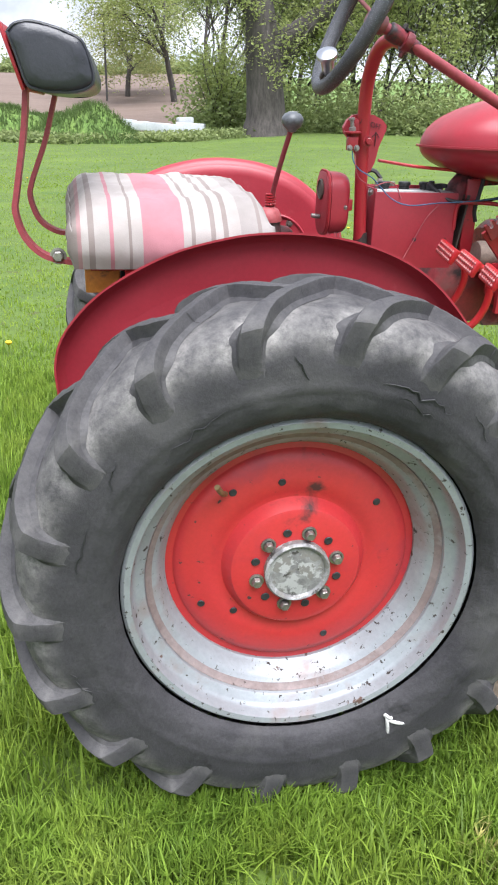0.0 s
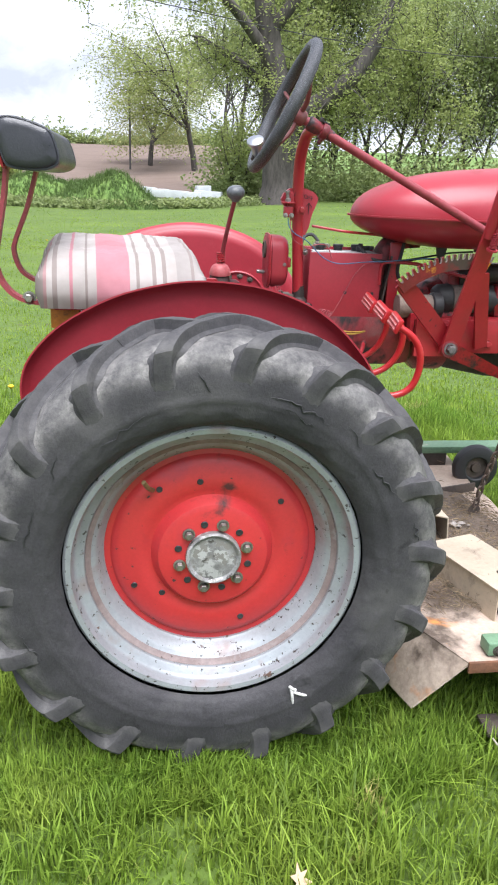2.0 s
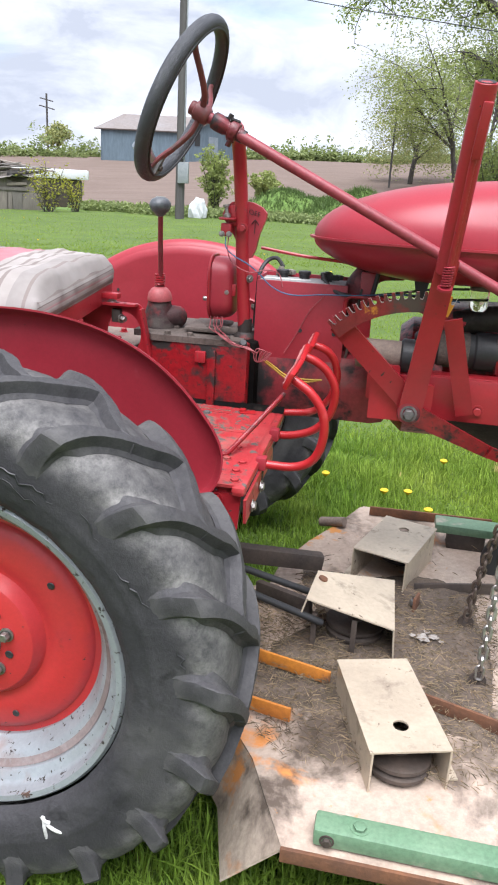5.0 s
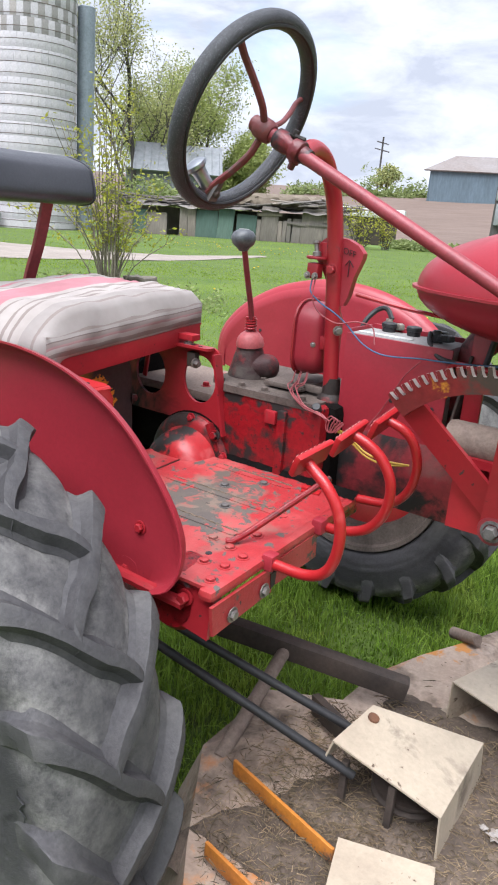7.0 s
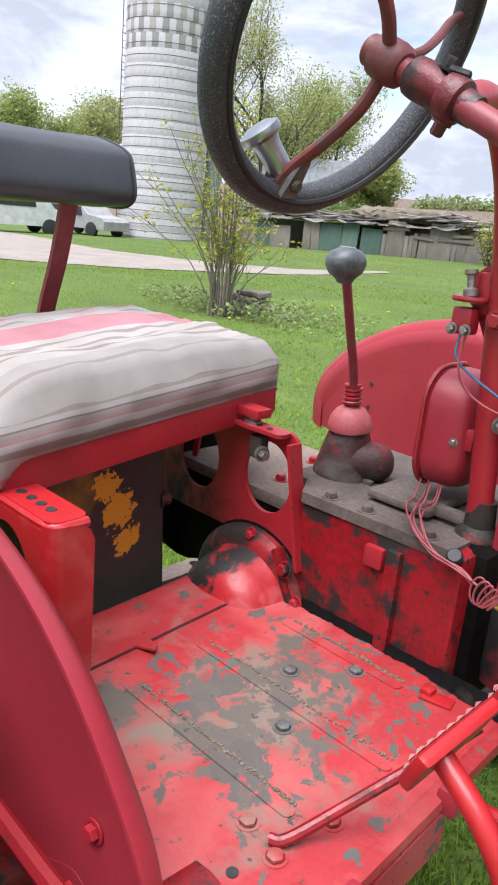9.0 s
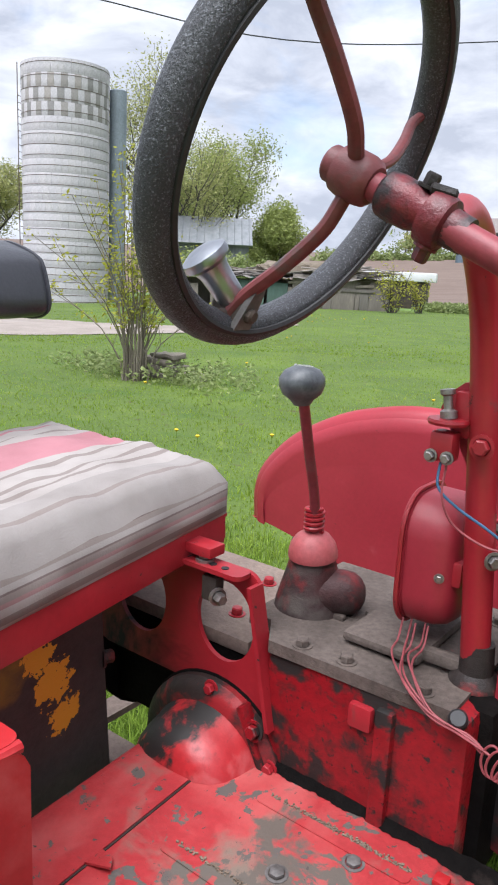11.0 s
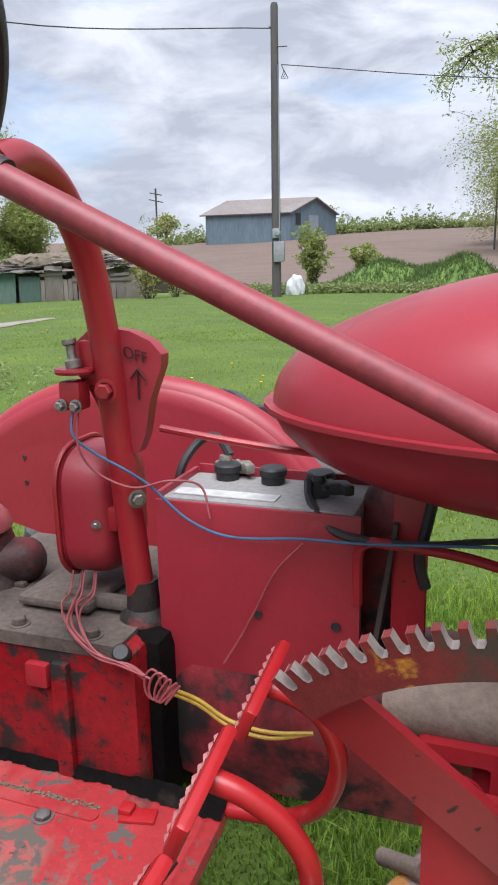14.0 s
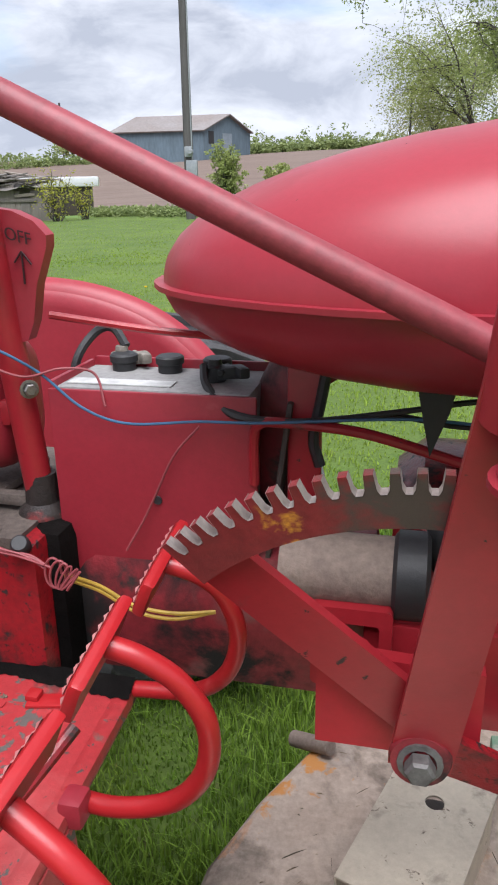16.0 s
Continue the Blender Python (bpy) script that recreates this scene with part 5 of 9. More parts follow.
sw = part("steering_wheel", lathe_bm([(0, -0.029), (0.0135, -0.029), (0.0150, -0.027), (0.0150, -0.019), (0.0190, -0.017), (0.0205, -0.010), (0.0205, 0.006), (0.0190, 0.013), (0.0150, 0.017), (0, 0.018)], S0 + SD * 0.004, SD, 32), m_spoke, tractor, "dull red cast steering wheel hub")
C0 = S0 - SD * 0.045
U1 = Vector((0, 1, 0))
U2 = SD.cross(U1).normalized()
if U2.z < 0:
    U2 = -U2
bm = bmesh.new()
add_tube(bm, [C0 + 0.1655 * (U1 * math.cos(a) + U2 * math.sin(a)) for a in (2 * math.pi * k / 96 for k in range(96))], 0.0158, 16, closed=True)
part("rim_cover", bm, m_wheelgrip, sw, "thick black foam steering wheel cover")
bm = bmesh.new()
add_tube(bm, [C0 + SD * 0.0152 + 0.1615 * (U1 * math.cos(a) + U2 * math.sin(a)) for a in (2 * math.pi * k / 96 for k in range(96))], 0.0035, 6, closed=True)
part("cover_seam", bm, m_black, sw)
for deg, thin in ((131, 0.006), (262, 0.006), (22, 0.0045)):
    d = U1 * math.cos(radians(deg)) + U2 * math.sin(radians(deg))
    part("spoke", tube_bm([S0 + SD * 0.002 + d * 0.018, S0 - SD * 0.001 + d * 0.05, S0 - SD * 0.018 + d * 0.092, C0 + SD * 0.008 + d * 0.130, C0 + d * 0.160], [thin] * 33, 10, 1.15), m_spoke, sw)
# spinner knob clamped to the rim
ka = radians(264)
kd = U1 * math.cos(ka) + U2 * math.sin(ka)
kp = C0 + kd * 0.146
bm = bmesh.new()
add_box(bm, kp, (0.020, 0.030, 0.030), 0.006, frame_along(kd))
add_rod(bm, kp - SD * 0.02 + kd * 0.004, kp + SD * 0.024 - kd * 0.004, 0.007, 10)
add_rod(bm, kp - U1 * 0.026 + kd * 0.006, kp + U1 * 0.030 + kd * 0.006, 0.006, 10)
part("knob_clamp", bm, m_darksteel, sw, "dark steel clamp")
prof = [(0.013, 0), (0.0150, 0.004), (0.0155, 0.020), (0.0165, 0.036), (0.019, 0.043), (0.0250, 0.047), (0.0265, 0.051), (0.0255, 0.056), (0.015, 0.061), (0, 0.0625)]
part("spinner_knob", lathe_bm([(r_ * 0.86, h_ * 0.88) for r_, h_ in prof], kp - SD * 0.004 - kd * 0.006, -SD * 0.5 + U2 * 0.50 - U1 * 0.45, 36), m_chrome, sw, "chrome steering spinner knob")
bm = bmesh.new()
add_plate(bm, [(-0.012, -0.012), (0.030, -0.006), (0.034, 0.0), (0.030, 0.006), (-0.012, 0.012)], 0.006, lambda u, v, w: kp + SD * (0.012 + w) - kd * u + U1 * v)
part("clamp_strap", bm, m_bolt, sw, "steel clamp strap")

# gauge box
bm = bmesh.new()
loops_ = []
for x, ins in ((0.225, 0.004), (0.2265, 0.0), (0.234, 0.0), (0.235, 0.0025), (0.237, 0.0025), (0.238, 0.0), (0.268, 0.001), (0.281, 0.005), (0.289, 0.012), (0.293, 0.024)):
    loops_.append([bm.verts.new((x, y, z)) for y, z in round_rect(0.862 + ins, 1.022 + ins, 0.985 - ins, 1.180 - ins, 0.045 - ins * 0.6, 7)])
for a, b_ in zip(loops_, loops_[1:]):
    for i in range(len(a)):
        bm.faces.new((a[i], a[(i + 1) % len(a)], b_[(i + 1) % len(a)], b_[i]))
bm.faces.new(loops_[0])
bm.faces.new(loops_[-1][::-1])
gb = part("gauge_box", bm, m_red_faded, tractor, "rounded red gauge and switch box")
bm = bmesh.new()
lp = round_rect(0.859, 1.019, 0.988, 1.183, 0.047, 7)
add_tube(bm, [(0.231, y, z) for y, z in lp], 0.0032, 6, closed=True)
part("lid_rim", bm, m_red, gb)
part("gauge", lathe_bm([(0.026, 0), (0.027, 0.003), (0.024, 0.006), (0.022, 0.003), (0, 0.003)], (0.2248, 0.925, 1.135), (-1, 0, 0), 28), m_darksteel, gb, "dark round gauge")
part("ignition_key", rod_bm((0.225, 0.925, 1.065), (0.20, 0.925, 1.067), 0.006), m_steel, gb)
hexbolt(gb, (0.278, 0.866, 1.095), (0.3, -1, 0), 0.004, 0.004, m_steel)
part("box_bracket", box_bm((0.292, 0.90, 1.10), (0.016, 0.05, 0.03), 0.004), m_red, gb)

# throttle plate and switch on the post
tp = part("throttle_plate", plate_bm([(0.318, 1.190), (0.328, 1.183), (0.338, 1.186), (0.347, 1.206), (0.355, 1.245), (0.370, 1.283), (0.371, 1.295), (0.358, 1.309), (0.335, 1.319), (0.306, 1.323), (0.282, 1.318), (0.266, 1.305), (0.258, 1.288), (0.262, 1.276), (0.280, 1.255), (0.296, 1.225)], 0.018, XZ(0.868)), m_red_faded, tractor, "red plate with a hand-written OFF and an arrow")
fnt = bpy.data.curves.new("OFF", "FONT")
fnt.body, fnt.size, fnt.extrude = "OFF", 0.021, 0.0003
tob = new("writing", fnt)
bpy.context.view_layer.update()
tme = bpy.data.meshes.new_from_object(tob)
bpy.data.objects.remove(tob)
for v in tme.vertices:
    v.co = Vector((0.326 + v.co.x * 0.80, 0.8653 - v.co.z, 1.292 - 0.20 * v.co.x + v.co.y * 0.85))
tme.materials.append(m_ink)
wob_ = new("writing", tme)
wob_.parent = tp
wob_.matrix_parent_inverse = Matrix.Identity(4)
bm = bmesh.new()
for a, b_ in (((0.343, 1.246), (0.343, 1.278)), ((0.343, 1.279), (0.334, 1.268)), ((0.343, 1.279), (0.353, 1.266))):
    add_tube(bm, [(a[0], 0.8655, a[1]), (b_[0], 0.8655, b_[1])], 0.0011, 5)
part("arrow", bm, m_ink, tp)
part("switch_bracket", box_bm((0.292, 0.862, 1.285), (0.030, 0.014, 0.05), 0.005), m_red, post)
part("switch_plate", lathe_bm([(0, 0), (0.021, 0), (0.022, 0.003), (0.021, 0.006), (0, 0.006)], (0.276, 0.848, 1.275), (0, 0, 1), 22), m_red, post)
part("switch_body", box_bm((0.276, 0.845, 1.252), (0.026, 0.024, 0.032), 0.004), m_red, post)
part("switch_stem", lathe_bm([(0, 0), (0.009, 0), (0.009, 0.008), (0.005, 0.01), (0.005, 0.024), (0.008, 0.026), (0.008, 0.031), (0, 0.031)], (0.276, 0.848, 1.281), (-0.15, 0, 1), 14), m_steel, post)
for dx in (-0.009, 0.009):
    hexbolt(post, (0.276 + dx, 0.832, 1.242), (0, -1, 0), 0.005, 0.008, m_steel)
hexbolt(post, (0.317, 0.842, 1.258), (0, -1, 0), 0.009, 0.009, m_red)
hexbolt(post, (0.338, 0.858, 1.135), (0.6, -0.6, 0), 0.007, 0.008, m_steel)

# battery box on the torque tube
BX0, BX1, BY0, BY1 = 0.356, 0.588, 0.864, 0.985
bb = part("battery_box", box_bm(((BX0 + BX1) / 2, BY0 + 0.003, 1.0195), (BX1 - BX0, 0.006, 0.231), 0.0025), m_red_faded, tractor, "red sheet-steel battery box")
part("box_side", box_bm((BX0 + 0.003, 0.924, 1.05), (0.006, BY1 - BY0 - 0.013, 0.186), 0.002), m_red_faded, bb)
part("box_side", box_bm((BX0 + 0.12, BY1, 1.05), (BX1 - BX0, 0.006, 0.19), 0.002), m_red_faded, bb)
part("box_side", box_bm((BX1 + 0.020, 0.924, 1.03), (0.006, BY1 - BY0 - 0.013, 0.20), 0.002, rot(0, 8, 0)), m_darksteel, bb)
part("box_skirt", box_bm((0.455, 0.890, 0.925), (0.23, 0.03, 0.075), 0.008), m_red_faded, bb)
for x, z in ((0.476, 1.014), (0.563, 1.012)):
    part("box_hole", lathe_bm([(0.0055, 0), (0.005, 0.001), (0, 0.0005)], (x, 0.8618, z), (0, -1, 0), 12), m_black, bb)
bat = thing("battery", (0.47, 0.92, 0.97), "grey battery with black caps and corroded clamps", "battery")
part("case", box_bm((0.470, 0.926, 1.049), (0.220, 0.106, 0.174), 0.005), m_battery, bat)
part("paper_label", box_bm((0.43, 0.895, 1.1372), (0.12, 0.022, 0.0012), 0), m_white_label, bat)
for x, y in ((0.408, 0.958), (0.466, 0.955), (0.524, 0.952)):
    part("vent_cap", lathe_bm([(0.014, 0), (0.014, 0.010), (0.0165, 0.011), (0.0165, 0.018), (0.014, 0.020), (0, 0.020)], (x, y, 1.1355), (0, 0, 1), 24), m_black, bat)
for x, y, mt in ((0.400, 0.972, m_leadclamp), (0.530, 0.920, m_black)):
    bm = bmesh.new()
    add_lathe(bm, [(0.0, 0), (0.012, 0.0), (0.013, 0.004), (0.013, 0.016), (0.008, 0.018), (0.007, 0.024), (0, 0.024)], (x, y, 1.137), (0, 0, 1), 16)
    add_box(bm, (x + 0.016, y, 1.147), (0.03, 0.018, 0.014), 0.004, rot(0, 0, 20))
    add_box(bm, (x + 0.03, y - 0.004, 1.149), (0.012, 0.026, 0.012), 0.003, rot(0, 0, 35))
    add_rod(bm, (x + 0.01, y - 0.016, 1.149), (x + 0.01, y + 0.018, 1.149), 0.004, 8)
    part("terminal_clamp", bm, mt, bat)

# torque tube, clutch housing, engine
part("torque_tube", box_bm((0.535, 0.94, 0.868), (0.37, 0.165, 0.185), 0.045), m_red_tube, tractor, "red oil-stained torque tube casting with shade painted on its underside")
# flange takes the same black, oil and painted shade together
part("torque_flange", box_bm((0.348, 0.945, 0.868), (0.05, 0.235, 0.225), 0.02), m_oil_shade, tractor)
part("engine_block", box_bm((1.10, 0.99, 0.95), (0.56, 0.20, 0.30), 0.02), m_red_oily, tractor, "red engine block, oily")
part("bell_housing", lathe_bm([(0, 0), (0.13, 0), (0.155, 0.03), (0.155, 0.11), (0, 0.11)], (0.73, 0.985, 0.90), (1, 0, 0), 36), m_red_oily, tractor)
part("oil_pan", lathe_bm([(0, 0), (0.06, 0.02), (0.105, 0.10), (0.125, 0.25), (0.125, 0.48), (0.07, 0.56), (0, 0.57)], (0.78, 0.985, 0.86), (1, 0, -0.06), 32), m_grease, tractor, "black oily engine sump")
st = part("starter_motor", lathe_bm([(0, 0), (0.030, 0), (0.040, 0.008), (0.046, 0.018), (0.048, 0.05), (0.048, 0.055), (0.043, 0.058), (0.043, 0.145), (0.047, 0.15), (0.047, 0.205), (0.03, 0.22), (0, 0.22)], (0.765, 0.868, 1.0), (1, 0, 0), 32), m_black, tractor, "black starter motor")
part("starter_band", lathe_bm([(0.0445, 0), (0.0455, 0.003), (0.0455, 0.07), (0.0445, 0.073)], (0.825, 0.868, 1.0), (1, 0, 0), 32), m_greycast, st)
part("starter_mount", box_bm((1.02, 0.87, 1.0), (0.12, 0.10, 0.10), 0.015), m_red_oily, tractor)
part("generator", lathe_bm([(0, 0), (0.034, 0.003), (0.036, 0.012), (0.036, 0.13), (0.03, 0.14), (0, 0.14)], (0.625, 0.80, 0.985), (1, 0, 0), 28), m_dust_tan, tractor, "grey cylindrical filter housing")
part("generator_band", lathe_bm([(0.037, 0), (0.043, 0.004), (0.043, 0.03), (0.037, 0.034)], (0.735, 0.80, 0.985), (1, 0, 0), 28), m_black, tractor)
part("side_bracket", plate_bm(round_rect(0.662, 0.882, 0.738, 0.968, 0.006), 0.032, XZ(0.756), holes=[round_rect(0.674, 0.892, 0.726, 0.952, 0.004)]), m_red, tractor)
hexbolt(tractor, (0.70, 0.754, 0.92), (0, -1, 0), 0.016, 0.018, m_red)
# frame rail along the engine
part("frame_rail", box_bm((1.035, 0.775, 0.895), (0.65, 0.012, 0.105), 0.004), m_red, tractor, "red side frame rail")
part("rail_flange", box_bm((1.035, 0.80, 0.948), (0.65, 0.05, 0.008), 0.003), m_red, tractor)
for x, z in ((0.93, 0.873), (1.0, 0.925), (1.12, 0.88)):
    hexbolt(tractor, (x, 0.769, z), (0, -1, 0), 0.011, 0.009, m_red)
# tank support
part("tank_support", tube_bm([(0.60, 0.93, 0.95), (0.598, 0.93, 1.06), (0.61, 0.93, 1.13), (0.655, 0.93, 1.175), (0.72, 0.93, 1.185)], 0.023, 14, 1.5), m_red_tube, tractor, "curved red tank support")
part("tank_support", box_bm((0.635, 0.885, 1.05), (0.036, 0.012, 0.24), 0.004), m_red, tractor)
part("hanging_strap", plate_bm([(0.745, 1.175), (0.785, 1.175), (0.778, 1.14), (0.762, 1.095), (0.752, 1.14)], 0.006, XZ(0.83)), m_black, tractor, "black rubber strap")
part("hanging_strap", tube_bm([(0.66, 0.88, 1.175), (0.652, 0.88, 1.13), (0.645, 0.88, 1.09), (0.652, 0.88, 1.06)], 0.006, 8), m_black, tractor)
part("sediment_bowl", lathe_bm([(0, 0), (0.018, 0.002), (0.022, 0.012), (0.022, 0.05), (0, 0.05)], (0.905, 0.85, 1.10), (0, 0, 1), 24), m_glass, tractor, "small glass fuel sediment bowl")
part("bowl_cap", lathe_bm([(0, 0), (0.025, 0), (0.025, 0.014), (0.01, 0.02), (0.006, 0.05), (0, 0.05)], (0.905, 0.85, 1.15), (0, 0, 1), 20), m_greycast, tractor)
part("manifold", tube_bm([(0.86, 0.90, 1.06), (0.95, 0.885, 1.08), (1.06, 0.88, 1.075), (1.2, 0.885, 1.06)], 0.032, 14), m_grease, tractor, "black cast manifold")
part("distributor", lathe_bm([(0, 0), (0.03, 0), (0.03, 0.05), (0.02, 0.07), (0, 0.07)], (1.08, 0.87, 1.02), (0, 0, 1), 20), m_black, tractor)

# fuel tank and hood: a long rounded body with a seam flange
TYC, TZ = 0.908, 1.249


def tank_half(x):
    """Half width, height above and depth below the seam at x."""
    t = min(max((x - 0.490) / 0.33, 0.0), 1.0)
    k = math.sqrt(max(1 - (1 - t) ** 2, 0.0))
    return 0.005 + 0.207 * k, 0.004 + 0.124 * k + 0.035 * smooth01(0.55, 1.15, x), 0.004 + 0.088 * k ** 1.1


bm = bmesh.new()
stations = [0.490, 0.4915, 0.4935, 0.4965, 0.50, 0.515, 0.535, 0.56, 0.59, 0.63, 0.68, 0.74, 0.80, 0.88, 0.98, 1.10, 1.25, 1.40]
rings = []
for x in stations:
    w, hu, hd = tank_half(x)
    ring = []
    for k in range(48):
        a = 2 * math.pi * k / 48
        c, s = math.cos(a), math.sin(a)
        e = 0.78
        yy = math.copysign(abs(c) ** e, c) * w
        zz = math.copysign(abs(s) ** (0.95 if s > 0 else 0.8), s) * (hu if s > 0 else hd)
        ring.append(bm.verts.new((x, TYC + yy, TZ + zz)))
    rings.append(ring)
for a, b_ in zip(rings, rings[1:]):
    for k in range(48):
        bm.faces.new((a[k], a[(k + 1) % 48], b_[(k + 1) % 48], b_[k]))
bm.faces.new(rings[0][::-1])
bm.faces.new(rings[-1])
tank = part("fuel_tank", bm, m_red_tank, tractor, "long rounded red fuel tank and hood", smooth=50)
# seam flange
bm = bmesh.new()
outer = [(x, TYC - tank_half(x)[0]) for x in stations[::-1]] + [(0.4875, TYC)] + [(x, TYC + tank_half(x)[0]) for x in stations]
lo, hi = [], []
for x, y in outer:
    s = 0.010
    dx = -s * (1 - smooth01(0.48, 0.62, x))
    dy = math.copysign(s * smooth01(0.479, 0.56, x), y - TYC)
    for zz, store in ((-0.0025, lo), (0.0025, hi)):
        store.append((bm.verts.new((x + dx, y + dy, TZ + zz)), bm.verts.new((x + 0.02, y - math.copysign(min(0.02, abs(y - TYC)), y - TYC), TZ + zz))))
for i in range(len(outer) - 1):
    bm.faces.new((hi[i][0], hi[i + 1][0], hi[i + 1][1], hi[i][1]))
    bm.faces.new((lo[i][1], lo[i + 1][1], lo[i + 1][0], lo[i][0]))
    bm.faces.new((hi[i][0], lo[i][0], lo[i + 1][0], hi[i + 1][0]))
part("seam_flange", bm, m_red_tank, tank)
part("fuel_cap", lathe_bm([(0.028, 0), (0.028, 0.012), (0.034, 0.014), (0.034, 0.024), (0.02, 0.03), (0, 0.03)], (1.02, TYC, 1.408), (0, 0, 1), 24), m_steel, tank)

# pedals: two brakes and a clutch, each a curved arm with a ribbed pad
def pedal(pad_a, pad_b, arm, width=0.05, r=0.0125, label="curved red pedal arm"):
    ob = part("pedal", tube_bm(arm, r, 14), m_red_bright, tractor, label)
    a, b_ = Vector(pad_a), Vector(pad_b)
    d = (b_ - a).normalized()
    n = Vector((-0.92, -0.10, 0.38))
    n = (n - d * n.dot(d)).normalized()
    s = d.cross(n)
    m = Matrix((( *d, 0), (*s, 0), (*n, 0), (0, 0, 0, 1))).transposed()
    mid = (a + b_) / 2
    L = (b_ - a).length
    bm = bmesh.new()
    add_box(bm, (0, 0, 0), (L, width * 0.9, 0.012), 0.005)
    for v in bm.verts:
        c_ = v.co.copy()
        v.co = mid + d * c_.x + s * c_.y + n * (c_.z - 0.004 - 9.0 * c_.y * c_.y)
    part("pad", bm, m_red_bright, ob, "red pedal pad with diamond tread")
    bm = bmesh.new()
    nu, nv = max(int(L / 0.0125), 3), max(int(width / 0.0125), 3)
    for i in range(nu):
        for j in range(nv):
            ev = ((j + 0.5) / nv - 0.5) * width * 0.76
            p = mid + d * ((i + 0.5) / nu - 0.5) * L * 0.88 + s * ev + n * (0.0018 - 9.0 * ev * ev)
            q = [bm.verts.new(p + d * cx * 0.0058 + s * cy * 0.0058) for cx, cy in ((1, 0), (0, 1), (-1, 0), (0, -1))]
            t = bm.verts.new(p + n * 0.0028)
            for k in range(4):
                bm.faces.new((q[k], q[(k + 1) % 4], t))
    part("pad_tread", bm, m_padtread, ob, "tread diamonds worn pale", smooth=0)
    return ob


pedal((0.508, 0.430, 0.986), (0.516, 0.525, 0.998), [(0.462, 0.468, 0.786), (0.535, 0.468, 0.788), (0.576, 0.464, 0.812), (0.593, 0.460, 0.862), (0.588, 0.458, 0.915), (0.562, 0.458, 0.955), (0.520, 0.465, 0.982)], 0.045, 0.0096)
pedal((0.512, 0.552, 0.992), (0.512, 0.655, 1.008), [(0.446, 0.655, 0.796), (0.50, 0.648, 0.800), (0.556, 0.644, 0.822), (0.590, 0.636, 0.868), (0.597, 0.628, 0.924), (0.578, 0.622, 0.966), (0.550, 0.616, 0.990), (0.520, 0.612, 1.002)], 0.045, 0.0096)
pedal((0.515, 0.690, 0.996), (0.516, 0.795, 1.012), [(0.46, 0.80, 0.81), (0.53, 0.795, 0.822), (0.572, 0.780, 0.862), (0.589, 0.765, 0.918), (0.580, 0.756, 0.965), (0.558, 0.748, 0.992), (0.52, 0.742, 1.006)], 0.045, 0.0092)
part("brake_latch", tube_bm([(0.376, 0.456, PZ - 0.010), (0.389, 0.466, PZ - 0.007), (0.412, 0.508, 0.828), (0.462, 0.585, 0.885), (0.480, 0.625, 0.905)], 0.006, 10), m_red_oily, tractor, "red brake latch bar")
part("pedal_pivot", rod_bm((0.43, 0.50, 0.762), (0.43, 0.84, 0.770), 0.014), m_red_oily, tractor)
part("pedal_boss", box_bm((0.464, 0.470, 0.788), (0.024, 0.028, 0.030), 0.006), m_red_faded, tractor)
part("pedal_boss", box_bm((0.462, 0.640, 0.800), (0.024, 0.028, 0.030), 0.006), m_red_faded, tractor)

# lift lever with its toothed quadrant
PV = Vector((0.768, 0.70, 0.875))


def leaning(y0):
    """Upright plates of the lift linkage, which leans outwards."""
    return lambda u, v, w: (u, y0 - 0.315 * (v - PV.z) + w, v)


QY = 0.700
A0, A1, NTE = 135.0, 76.0, 17
quad = [(PV.x + 0.243 * math.cos(a), PV.z + 0.243 * math.sin(a)) for a in (radians(A0 + 1 + (A1 - A0) * k / 24) for k in range(25))]
TOOTH = ((0.36, 0.2885), (0.41, 0.2755), (0.52, 0.2715), (0.80, 0.2715), (0.92, 0.2755), (0.985, 0.2885))
top_q = []
DA = (A0 - A1) / NTE
for k in range(NTE):
    top_q.append((PV.x + 0.2885 * math.cos(radians(A0 - DA * k)), PV.z + 0.2885 * math.sin(radians(A0 - DA * k))))
    for f_, rr in TOOTH:
        a = radians(A0 - DA * (k + f_))
        top_q.append((PV.x + rr * math.cos(a), PV.z + rr * math.sin(a)))
qd = part("lift_quadrant", plate_bm(top_q + quad[::-1], 0.012, leaning(QY)), m_quadrant, tractor, "toothed steel quadrant with flaked orange paint", smooth=20)
for k in range(NTE):
    bm = bmesh.new()
    pts = [(PV.x + (rr + 0.0007) * math.cos(radians(A0 - DA * (k + f_))), PV.z + (rr + 0.0007) * math.sin(radians(A0 - DA * (k + f_)))) for f_, rr in TOOTH]
    rows = [[bm.verts.new(leaning(QY)(x, z, w)) for x, z in pts] for w in (-0.0006, 0.0126)]
    for i in range(len(pts) - 1):
        bm.faces.new((rows[0][i], rows[0][i + 1], rows[1][i + 1], rows[1][i]))
    part("tooth_face", bm, m_tooth, qd)


def bar_plate(a, b_, wa, wb, y, t=0.010):
    a, b_ = Vector(a), Vector(b_)
    d = (b_ - a).normalized()
    n = Vector((-d.y, d.x))
    o = [a + n * wa, b_ + n * wb, b_ - n * wb, a - n * wa]
    return plate_bm([(p.x, p.y) for p in o], t, leaning(y))


